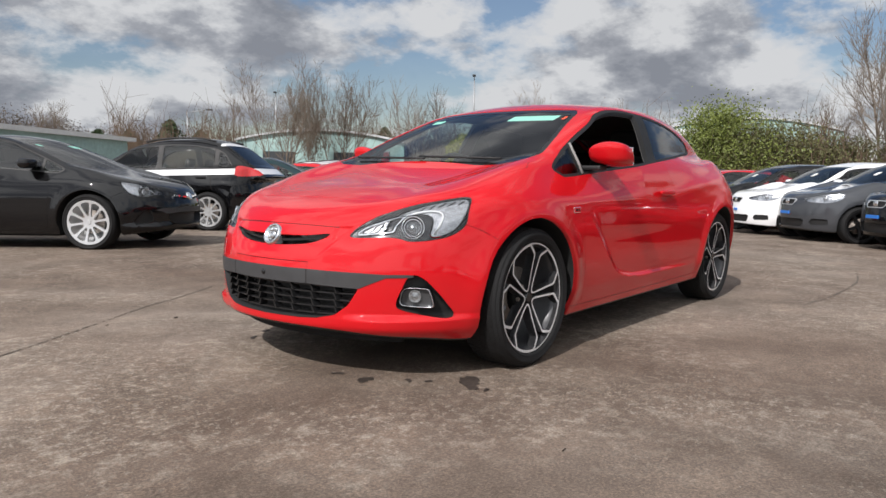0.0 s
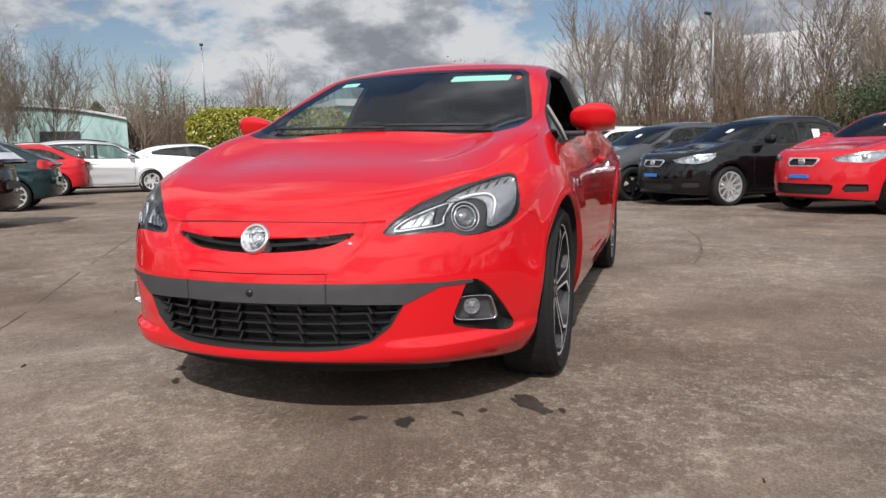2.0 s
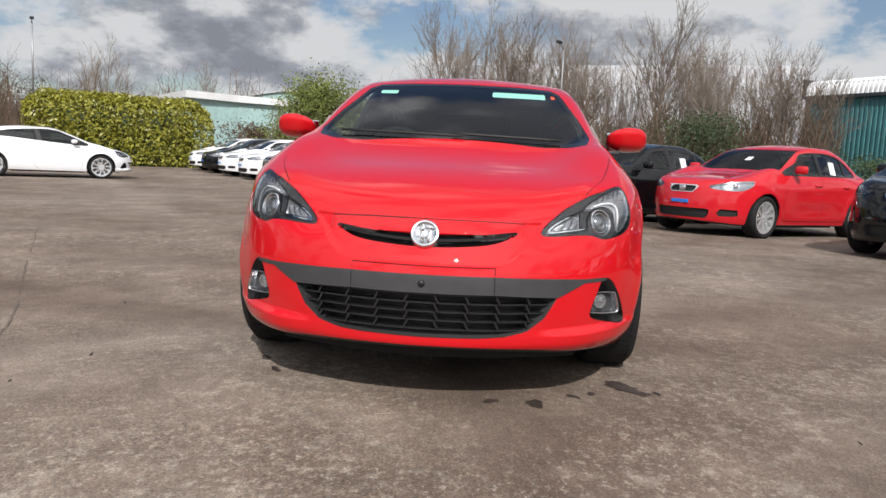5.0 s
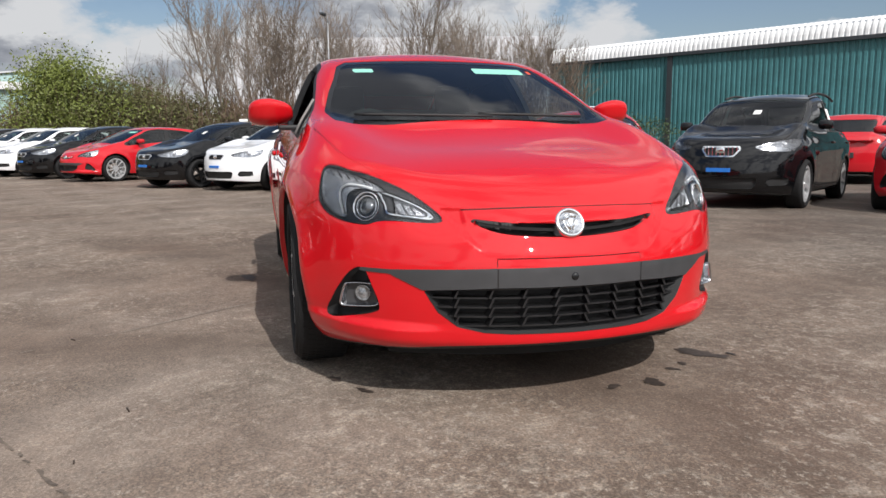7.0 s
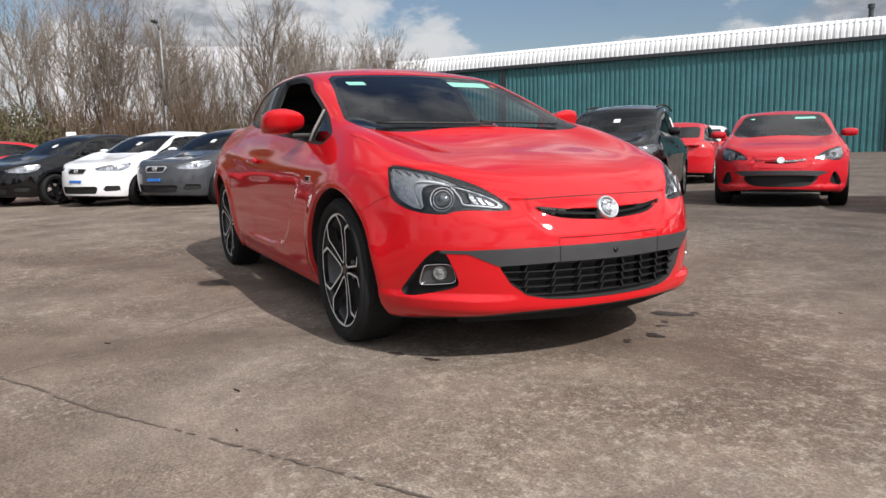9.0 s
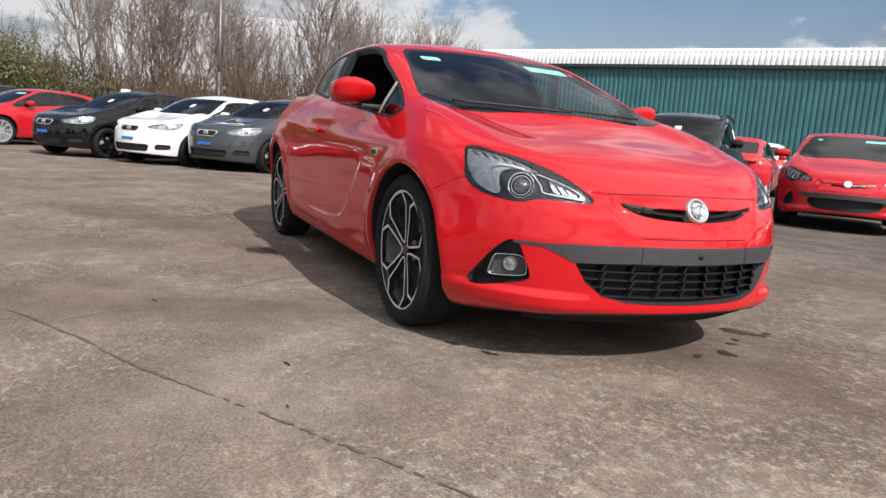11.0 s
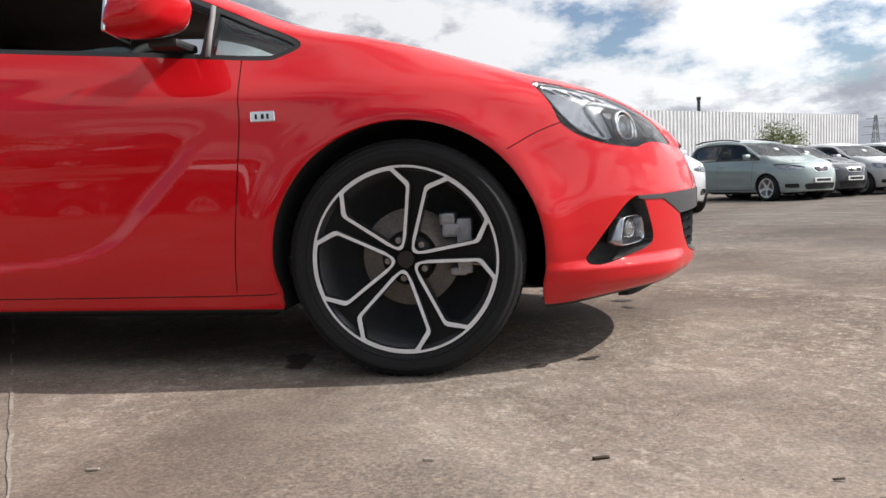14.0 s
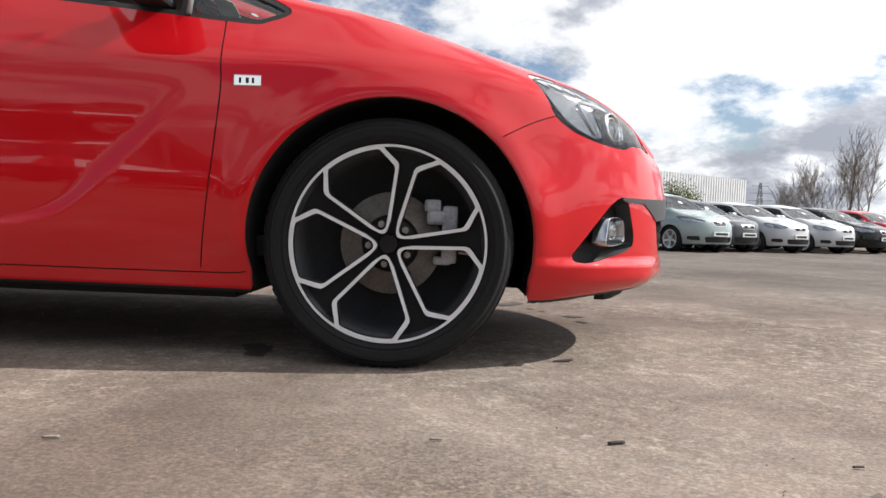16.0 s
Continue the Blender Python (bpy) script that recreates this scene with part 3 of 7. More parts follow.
def groove(skin, flat, points, wide, guard, name="gap"):
    """A narrow strip of the skin along a line; flat gives the two coordinates, guard is negative where it applies."""
    def near(x, y, z):
        return np.maximum(line_side(*flat(x, y, z), points)[1] - 0.03, guard(x, y, z))

    def off(x, y, z):
        return line_side(*flat(x, y, z), points)[0]
    # the ends: nothing past the line's first and last point
    def along(x, y, z):
        p = np.stack(flat(x, y, z), 1)
        a, b = points[0] - points[1], points[-1] - points[-2]
        return np.maximum((p - points[0]) @ (a / np.hypot(*a)), (p - points[-1]) @ (b / np.hypot(*b))) if np.hypot(*(points[0] - points[-1])) > 0.1 else near(x, y, z)
    skin.cut(lambda x, y, z: np.maximum(near(x, y, z), np.where(near(x, y, z) < 0.02, along(x, y, z), 1.0)), "strip")
    skin.cut(lambda x, y, z: off(x, y, z) - wide / 2, "strip_low", ("strip",))
    skin.cut(lambda x, y, z: off(x, y, z) + wide / 2, "paint", ("strip_low",))
    skin.label[skin.label == skin.num("strip")] = skin.num("paint")
    skin.label[skin.label == skin.num("strip_low")] = skin.num(name)


def reach(shape, axis, u, v, lo, hi):
    """The outermost place along an axis, from hi inwards, where the body begins."""
    u, v = np.atleast_1d(np.asarray(u, float)), np.atleast_1d(np.asarray(v, float))
    def at(d):
        return shape.field(*((d, u, v) if axis == 0 else (u, d, v) if axis == 1 else (u, v, d)))
    steps = np.linspace(hi, lo, 160)
    d, uu, vv = np.repeat(steps, len(u)), np.tile(u, 160), np.tile(v, 160)
    vals = shape.field(*((d, uu, vv) if axis == 0 else (uu, d, vv) if axis == 1 else (uu, vv, d))).reshape(160, -1)
    first = (vals < 0).argmax(0).clip(1)
    a, b = steps[first - 1], steps[first]
    for _ in range(20):
        m = (a + b) / 2
        neg = at(m) < 0
        a, b = np.where(neg, a, m), np.where(neg, m, b)
    return (a + b) / 2

# ---- wheels, made standing in the x-z plane with their face towards +y ----
def wheel(parent, tyre, rim, outer, look_of="twin", grid=(44, 160), marks=False):
    """Parts of a wheel under parent: tyre, rim (with its holes cut through), barrel, bolts, brake."""
    wide = 0.225
    prof = [(rim - 0.001, outer - 0.030), (rim + 0.003, outer - 0.016), (rim + 0.008, outer - 0.008), (rim + 0.014, outer - 0.003), (rim + 0.016, outer - 0.006), (rim + 0.022, outer - 0.003), (rim + 0.036, outer - 0.001),
            (rim + 0.037, outer + 0.0005), (rim + 0.045, outer), (rim + 0.046, outer - 0.0015), (tyre - 0.02, outer - 0.008), (tyre - 0.019, outer - 0.0105),
            (tyre - 0.012, outer - 0.014), (tyre - 0.003, outer - 0.028), (tyre, outer - 0.055), (tyre, outer - wide + 0.055), (tyre - 0.006, outer - wide + 0.02), (tyre - 0.05, outer - wide), (rim, outer - wide + 0.01)]
    v, t = lathe(prof, 96 if look_of == "twin" else 40)
    sheet("tyre", v, t[:, ::-1], None, RUBBER, parent, "black rubber tyre", look_of != "twin")
    if look_of == "twin":
        # shallow tread blocks between cross grooves
        bm = bmesh.new()
        for k in range(72):
            a = k * math.pi / 36
            for y0, y1, lag in ((-0.045, -0.026, 0.0), (-0.075, -0.05, 0.3), (-0.105, -0.08, 0.6), (-0.135, -0.11, 0.3), (-0.165, -0.14, 0.6), (-0.195, -0.17, 0.0)):
                at_ = Matrix.Rotation(-a - lag * math.pi / 36, 4, "Y")
                box(bm, (tyre - 0.006, outer + y0, -0.0105), (tyre + (0.0015 if y0 < -0.05 else -0.001), outer + y1, 0.0105), 0, at_)
        part("tread", bm, RUBBER, parent, "moulded tyre tread")
    nr, na = grid
    r = np.linspace(0.012, rim, nr)
    a = np.arange(na) * 2 * np.pi / na
    rr, aa = np.meshgrid(r, a, indexing="ij")
    dish = outer - 0.016 - 0.022 * (1 - (rr / rim) ** 2) ** 1.5
    pts = np.stack([rr * np.cos(aa), dish, rr * np.sin(aa)], -1).reshape(-1, 3)
    i, j = np.meshgrid(np.arange(nr - 1), np.arange(na), indexing="ij")
    p, q = i * na + j, i * na + (j + 1) % na
    tri = np.concatenate([np.stack([p, p + na, q + na], -1).reshape(-1, 3), np.stack([p, q + na, q], -1).reshape(-1, 3)])[:, ::-1]
    s = Skin(None, 0, (pts, tri))
    count, turn = {"twin": (5, radians(-6)), "five": (5, radians(18)), "ten": (10, radians(9)), "seven": (7, 0.1)}[look_of]
    half = np.pi / count
    k = rim / 0.265
    if look_of == "twin":
        half_line = [(0.041, 0), (0.0425, 0.007), (0.047, 0.0125), (0.058, 0.0195), (0.177, 0.0925), (0.184, 0.0945), (0.191, 0.0932), (0.2405, 0.0745)]
        half_line += [(0.2530 * math.cos(radians(d)), 0.2530 * math.sin(radians(d))) for d in (16.5, 12, 6, 0)]
        polar, lip, edge = [(math.hypot(a_, b_), math.degrees(math.atan2(b_, a_))) for a_, b_ in half_line], 0.2580, 0.0095
    else:
        g = 0.62 if look_of != "ten" else 0.60
        polar = [(0.075, 0), (0.082, g * 30 * 5 / count), (0.14, 36 * g * 1.18 * 5 / count), (0.205, 36 * g * 1.3 * 5 / count), (0.232, 36 * g * 1.1 * 5 / count), (0.238, 0)]
        lip, edge = 0.242, 0.0
    out = [(k * q * math.cos(radians(d)), k * q * math.sin(radians(d))) for q, d in polar]
    out = np.array(out + [(x, -y) for x, y in out[-2:0:-1]])
    hole_line = out if look_of == "twin" else spline(out, True, 3)

    def hole(x, y, z):
        ang, rad = np.arctan2(z, x) - turn, np.hypot(x, z)
        ang = (ang + half) % (2 * half) - half
        return inside(rad * np.cos(ang), rad * np.sin(ang), hole_line)
    s.cut(hole, "gone")
    if edge:
        half_line = [(0.030, 0), (0.034, 0.0095), (0.042, 0.017), (0.057, 0.0300), (0.180, 0.1050), (0.187, 0.1070), (0.1945, 0.1060), (0.236, 0.0885), (0.245, 0.0870), (0.254, 0.0910), (0.270, 0.100), (0.275, 0)]
        strip_line = np.array(half_line + [(a_, -b_) for a_, b_ in half_line[-2:0:-1]])

        def strip(x, y, z):
            ang, rad = np.arctan2(z, x) - turn, np.hypot(x, z)
            ang = (ang + half) % (2 * half) - half
            return inside(rad * np.cos(ang), rad * np.sin(ang), strip_line)
        s.cut(strip, "bright")
        s.cut(lambda x, y, z: k * lip - np.hypot(x, z), "bright")
    face = WHEEL_DARK if look_of in ("twin",) else marks or ALLOY_PAINT

    def flat(*names):
        sel = np.isin(s.label, [s.num(n) for n in names])
        used, tt = np.unique(s.t[sel], return_inverse=True)
        return s.v[used], tt.reshape(-1, 3)
    v, t = flat("paint", "bright")
    back = v - np.array([0, 0.055 if edge else 0.032, 0]) * (1 - 0.3 * np.hypot(v[:, 0], v[:, 2]) / rim)[:, None]
    e, m = rim_edges(t), len(v)
    fold = np.concatenate([np.stack([e[:, 1], e[:, 0], e[:, 0] + m], 1), np.stack([e[:, 1], e[:, 0] + m, e[:, 1] + m], 1)])
    vp, tp = flat("paint")
    sheet("rim_face", vp - np.array([0, 0.026, 0]) * (edge > 0), tp, None, face, parent, "dark painted wheel face" if edge else "alloy wheel face")
    if edge:
        vb, tb = flat("bright")
        sheet("spoke_edge", vb + np.array([0, 0.0012, 0]), tb, None, ALLOY, parent, "bright machined spoke edges")
        eb, mb = rim_edges(tb), len(vb)
        wall = np.concatenate([np.stack([eb[:, 1], eb[:, 0], eb[:, 0] + mb], 1), np.stack([eb[:, 1], eb[:, 0] + mb, eb[:, 1] + mb], 1)])
        sheet("spoke_flank", np.concatenate([vb, vb - np.array([0, 0.028, 0])]), wall, None, SPOKE_SIDE, parent, smooth=False)
    sheet("spoke_side", np.concatenate([v, back]), fold, None, SPOKE_SIDE if edge else face, parent, smooth=False)
    v, t = lathe([(rim - 0.002, outer - 0.026), (rim - 0.010, outer - 0.034), (rim - 0.025, outer - 0.06), (rim - 0.03, outer - 0.19), (0.05, outer - 0.2)], 48)
    sheet("barrel", v, t[:, ::-1], None, SPOKE_SIDE if edge else face, parent)
    bm = bmesh.new()
    bmesh.ops.create_cone(bm, cap_ends=True, segments=24, radius1=0.028 * k, radius2=0.024 * k, depth=0.008, matrix=Matrix.Translation((0, outer - (0.038 if edge else 0.034), 0)) @ pose(0, 0, 0, -90))
    part("centre_cap", bm, GLOSS_BLACK if edge else face, parent)
    if edge:
        for n in range(5):
            ang = turn + n * 2 * math.pi / 5
            c = Vector((0.057 * math.cos(ang), outer - 0.068, 0.057 * math.sin(ang)))
            bm = bmesh.new()
            rod(bm, c, c + Vector((0, 0.012, 0)), 0.0105, 0.0095, 6)
            rod(bm, c + Vector((0, 0.0122, 0)), c + Vector((0, 0.0135, 0)), 0.005, 0.005, 10)
            part("wheel_bolt", bm, STEEL, parent)
        v, t = lathe([(0.001, outer - 0.066), (0.07, outer - 0.068), (0.078, outer - 0.085), (0.08, outer - 0.11)], 40)
        sheet("hub_plate", v, t[:, ::-1], None, WHEEL_DARK, parent)
        ang = turn + 2.65 * 2 * math.pi / 5
        c = Vector((0.225 * math.cos(ang), outer - 0.045, 0.225 * math.sin(ang)))
        bm = bmesh.new()
        rod(bm, c, c + Vector((-0.035 * math.cos(ang), 0.004, -0.035 * math.sin(ang))), 0.0045, 0.004, 8)
        part("tyre_valve", bm, STEEL, parent)
    v, t = lathe([(0.02, outer - 0.10), (0.06, outer - 0.10), (0.062, outer - 0.115), (0.142, outer - 0.115), (0.142, outer - 0.14)], 40)
    sheet("brake_disc", v, t[:, ::-1], None, STEEL, parent, "plain steel brake disc")


def fit_wheels(car, shape, kind, rim, outer, finish=None, grid=(44, 160)):
    first = None
    for x in shape.wheels:
        for side in (1, -1):
            at = pose(x - (0.010 if kind == "twin" and x > -1 else 0), 0, shape.hub, 0, 0, 0 if side == 1 else 180)
            if first is None:
                first = new("wheel")
                wheel(first, shape.tyre, rim, outer, kind, grid, finish)
                w = first
            else:
                w = copy_thing(first, at)
            w.matrix_basis = at
            w.parent = car
            if kind == "twin":
                bm = bmesh.new()
                out = side * (outer - 0.085)
                for lo, hi in (((0.088, 0.055), (0.152, 0.095)), ((0.080, 0.09), (0.128, 0.126)), ((0.125, 0.0), (0.168, 0.026)), ((0.108, -0.055), (0.160, -0.03)), ((0.13, -0.05), (0.175, 0.11))):
                    box(bm, (x + lo[0], min(out, out - side * 0.07), shape.hub + lo[1]), (x + hi[0], max(out, out - side * 0.07), shape.hub + hi[1]), 0.010)
                part("brake_caliper", bm, CALIPER, car, "cast metal brake caliper")


# ---- panels common to all the cars ----
def arches(skin):
    for xw in skin.shape.wheels:
        skin.cut(lambda x, y, z, xw=xw: np.maximum(np.hypot(x - xw, z - skin.shape.hub) - skin.shape.arch, 0.5 - np.abs(y)), "gone")
        skin.cut(lambda x, y, z, xw=xw: np.maximum(np.maximum(np.abs(x - xw) - skin.shape.arch + 0.01, z - skin.shape.hub), 0.5 - np.abs(y)), "gone")


def liners(car, shape):
    for xw in shape.wheels:
        for side in (1, -1):
            ang = np.linspace(-0.35, np.pi + 0.35, 40)
            out_y = reach(shape, 1, xw + shape.arch * np.cos(ang), np.maximum(shape.hub + shape.arch * np.sin(ang), shape.under(xw) + 0.05), 0.3, 1.1) - 0.016
            ys = np.stack([np.full(len(ang), 0.50), np.full(len(ang), 0.50), np.full(len(ang), 0.66), np.maximum(out_y, 0.67)], -1)
            rad = np.array([0.02, shape.arch + 0.008, shape.arch + 0.012, shape.arch + 0.004])
            v = np.stack([xw + np.outer(np.cos(ang), rad), ys * side, shape.hub + np.outer(np.sin(ang), rad)], -1).reshape(-1, 3)
            i, j = np.meshgrid(np.arange(len(ang) - 1), np.arange(3), indexing="ij")
            p = i * 4 + j
            t = np.concatenate([np.stack([p, p + 1, p + 5], -1).reshape(-1, 3), np.stack([p, p + 5, p + 4], -1).reshape(-1, 3)])
            sheet("arch_liner", v, t, None, DARK, car)
    bm = bmesh.new()
    box(bm, (shape.wheels[1] + 0.45, -0.72, 0.16), (shape.wheels[0] - 0.45, 0.72, 0.30))
    box(bm, (shape.wheels[0] - 0.5, -0.5, 0.2), (shape.wheels[0] + 0.6, 0.5, 0.5))
    box(bm, (shape.wheels[1] - 0.5, -0.5, 0.22), (shape.wheels[1] + 0.5, 0.5, 0.5))
    part("underbody", bm, DARK, car, "matt black underbody")

# ---- the red coupe ----
def seat(parent, x, y, mat):
    bm = bmesh.new()
    box(bm, (x - 0.27, y - 0.25, 0.38), (x + 0.27, y + 0.25, 0.55), 0.06)
    box(bm, (-0.07, -0.25, 0.0), (0.07, 0.25, 0.60), 0.06, pose(x - 0.27, y, 0.50, 0, -18))
    box(bm, (-0.045, -0.13, 0.0), (0.045, 0.13, 0.19), 0.04, pose(x - 0.48, y, 1.08, 0, -12))
    return part("seat", bm, mat, parent, "dark cloth front seat", True)


def cabin(car, x_dash, right_hand=True):
    """What shows through the glass: floor, dash, wheel, seats."""
    bm = bmesh.new()
    box(bm, (-2.75, -0.72, 0.28), (-0.35, 0.72, 0.34))
    box(bm, (-2.95, -0.66, 0.3), (-2.6, 0.66, 0.92), 0.05)
    part("cabin_floor", bm, CABIN, car)
    bm = bmesh.new()
    box(bm, (x_dash - 0.45, -0.70, 0.55), (x_dash, 0.70, 0.90), 0.08)
    box(bm, (x_dash - 0.50, -0.16 - 0.38, 0.86), (x_dash - 0.16, 0.16 - 0.38, 0.97), 0.05)
    part("dashboard", bm, CABIN, car, "black moulded dashboard", True)
    v, t = lathe([(0.175 + 0.016 * math.cos(a), 0.016 * math.sin(a)) for a in np.linspace(0, 2 * np.pi, 11)], 32)
    st = sheet("steering_wheel", v, t, None, CABIN, car, "black steering wheel")
    st.matrix_basis = pose(x_dash - 0.62, -0.38, 0.90, 25, 0, 90)
    bm = bmesh.new()
    rod(bm, (x_dash - 0.62, -0.38, 0.90), (x_dash - 0.3, -0.38, 0.78), 0.05, 0.06)
    box(bm, (-0.16, -0.015, -0.02), (0.16, 0.015, 0.02), 0.01, pose(x_dash - 0.62, -0.38, 0.90, 25, 0, 90))
    part("steering_column", bm, CABIN, car)
    for y in (0.38, -0.38):
        seat(car, -1.55, y, CABIN)
    bm = bmesh.new()
    box(bm, (-2.5, -0.6, 0.4), (-2.05, 0.6, 0.6), 0.06)
    box(bm, (-0.06, -0.6, 0), (0.06, 0.6, 0.62), 0.05, pose(-2.45, 0, 0.55, 0, -22))
    part("rear_bench", bm, CABIN, car, "dark cloth rear bench", True)


FRONT = {
    "head": [(0.735, 0.817), (0.64, 0.80), (0.565, 0.775), (0.472, 0.723), (0.402, 0.643), (0.55, 0.643), (0.60, 0.639), (0.638, 0.627), (0.71, 0.636), (0.757, 0.665), (0.770, 0.72)],
    "slot": [(0.322, 0.653), (0.19, 0.640), (0.0, 0.633), (-0.19, 0.640), (-0.322, 0.653), (-0.285, 0.625), (-0.215, 0.604), (-0.07, 0.592), (0.07, 0.592), (0.215, 0.604), (0.285, 0.625)],
    "grille": [(0.0, 0.436), (0.257, 0.436), (0.475, 0.425), (0.432, 0.352), (0.372, 0.305), (0.29, 0.286), (0.21, 0.281), (0.0, 0.279)],
    "band": [(0.0, 0.500), (0.256, 0.499), (0.474, 0.493), (0.571, 0.488), (0.665, 0.488), (0.655, 0.476), (0.571, 0.473), (0.523, 0.449), (0.475, 0.425), (0.257, 0.436), (0.0, 0.436)],
    "fog": [(0.757, 0.300), (0.741, 0.37), (0.714, 0.43), (0.690, 0.468), (0.664, 0.487), (0.642, 0.476), (0.622, 0.425), (0.602, 0.365), (0.612, 0.337), (0.68, 0.312)],
}
SIDE_WINDOW = [(-0.304, 0.965), (-0.36, 0.922), (-0.43, 0.915), (-0.75, 0.943), (-1.25, 0.985), (-1.6, 1.022), (-2.2, 1.078), (-2.5, 1.10), (-2.61, 1.13), (-2.61, 1.19), (-2.5, 1.235), (-2.25, 1.288), (-1.8, 1.33), (-1.33, 1.345), (-1.05, 1.30), (-0.88, 1.228), (-0.664, 1.14), (-0.45, 1.04)]
SCREEN = [(0.0, 0.984), (0.4, 0.982), (0.56, 0.988), (0.635, 1.005), (0.655, 1.035), (0.615, 1.13), (0.575, 1.20), (0.535, 1.285), (0.49, 1.312), (0.3, 1.319), (0.0, 1.322)]


def rim_only(v, t, n):
    """The underside without its flat, hidden middle."""
    keep = n[t].mean(1)[:, 2] > -0.93
    used, tt = np.unique(t[keep], return_inverse=True)
    return v[used], tt.reshape(-1, 3), n[used]


def mirrored(pts):
    """A right half outline that begins and ends on the middle line, closed over both halves."""
    return np.array(pts + [(-y, z) for y, z in pts[-2:0:-1]], float)


def coupe(name, coat, h, label, detail=True, wheels=("twin", None)):
    car = thing(name, label, "car")
    shape = Coupe if detail else DistantCoupe
    s = Skin(shape, h)
    arches(s)
    s.cut(lambda x, y, z: z - shape.under(x) - 0.012, "under")
    win = spline(SIDE_WINDOW, True, 5)

    def w_side(x, y, z, m=0.0):
        return np.maximum(inside(x, z, win) + m, np.maximum(0.45 - np.abs(y), np.where(z > 1.0, shape.on_side(x, y, z) - 0.01, 0.66 - np.abs(y))))
    s.cut(w_side, "trim")
    s.cut(lambda x, y, z: np.maximum(w_side(x, y, z, 0.016), -0.57 - x), "glass_front", ("trim",))
    s.cut(lambda x, y, z: np.maximum(w_side(x, y, z, 0.016), np.maximum(x + 0.60, -1.50 - x - 0.25 * (z - 1.1))), "open_window", ("trim",))
    s.cut(lambda x, y, z: np.maximum(w_side(x, y, z, 0.016), x + 1.62 + 0.25 * (z - 1.1)), "glass_rear_side", ("trim",))
    scr = mirrored(SCREEN)
    s.cut(lambda x, y, z: np.maximum(np.maximum(inside(y, z, scr) - 0.016, -shape.on_side(x, y, z) + 0.012), np.maximum(x + 0.12, -1.35 - x)), "frit")
    s.cut(lambda x, y, z: np.maximum(inside(y, z, scr) + 0.006, 0.022 - shape.on_side(x, y, z)), "screen", ("frit",))
    s.cut(lambda x, y, z: np.maximum(np.abs(y - 0.318) - 0.148, np.abs(z - 1.270) - 0.018), "sticker", ("screen",))
    s.cut(lambda x, y, z: np.maximum(np.abs(y + 0.42) - 0.052, np.abs(z - 1.268) - 0.012), "sticker", ("screen",))
    s.cut(lambda x, y, z: np.maximum(np.abs(y - 0.510) - 0.011, np.abs(z - 1.268) - 0.011), "red_dot", ("screen",))
    s.cut(lambda x, y, z: np.maximum(np.maximum(np.abs(y) - 0.46, np.abs(z - 1.17) - 0.11), x + 2.6), "back_glass")
    heads = np.array(FRONT["head"])
    hl = spline(heads, True, 5)
    s.cut(lambda x, y, z: np.maximum(inside(np.abs(y), z, hl), 0.3 - x), "head")
    s.cut(lambda x, y, z: inside(np.abs(y), z, spline([(0.734, 0.808), (0.66, 0.793), (0.60, 0.765), (0.562, 0.738), (0.595, 0.736), (0.640, 0.744), (0.676, 0.730), (0.688, 0.695), (0.690, 0.655), (0.712, 0.648), (0.750, 0.680), (0.760, 0.745)], True, 4)), "head_out", ("head",))
    inner_line = spline([(0.428, 0.653), (0.465, 0.690), (0.53, 0.722), (0.592, 0.742), (0.584, 0.722), (0.574, 0.690), (0.572, 0.668), (0.50, 0.658)], True, 4)
    s.cut(lambda x, y, z: inside(np.abs(y), z, inner_line), "head_line", ("head",))
    s.cut(lambda x, y, z: inside(np.abs(y), z, inner_line) + 0.0045, "head_well", ("head_line",))
    s.cut(lambda x, y, z: np.abs(y) - 0.545, "head_in", ("head_well",))
    s.cut(lambda x, y, z: np.maximum(inside(y, z, spline(FRONT["slot"], True, 4)), 0.4 - x), "slot")
    s.cut(lambda x, y, z: np.maximum(inside(y, z, mirrored(FRONT["band"])), 0.3 - x), "band")
    s.cut(lambda x, y, z: np.maximum(inside(y, z, mirrored(FRONT["grille"])), 0.3 - x), "grille")
    s.cut(lambda x, y, z: np.maximum(inside(np.abs(y), z, spline(FRONT["fog"], True, 4)), 0.2 - x), "fog")
    # gaps between the panels
    gap = 0.0045
    hood_front = spline([(0.575, 0.57), (0.588, 0.294), (0.598, 0.0), (0.588, -0.294), (0.575, -0.57)], False)
    hood_side = spline([(0.575, 0.57), (0.40, 0.645), (0.223, 0.69), (-0.06, 0.738), (-0.13, 0.725), (-0.18, 0.69), (-0.19, 0.60)], False)
    door = spline([(-0.475, 0.93), (-0.465, 0.80), (-0.46, 0.72), (-0.474, 0.555), (-0.51, 0.252)], False, 5)
    door_back = spline([(-1.55, 0.25), (-1.66, 0.32), (-1.76, 0.55), (-1.78, 0.8), (-1.68, 1.01)], False, 5)
    wing = spline([(0.285, 0.628), (0.37, 0.675), (0.47, 0.712)], False)
    sill = spline([(-0.385, 0.245), (-0.55, 0.238), (-1.6, 0.24), (-2.32, 0.25)], False)
    lip = spline([(0.345, 0.680), (0.2, 0.684), (0.0, 0.685), (-0.2, 0.684), (-0.345, 0.680)], False)
    plan, flank, face = (lambda x, y, z: (x, y)), (lambda x, y, z: (x, z)), (lambda x, y, z: (y, z))
    groove(s, plan, hood_front, gap * 1.2, lambda x, y, z: 0.6 - z, "gap_front")
    groove(s, lambda x, y, z: (x, np.abs(y)), hood_side, 0.0032, lambda x, y, z: 0.7 - z, "gap_bonnet")
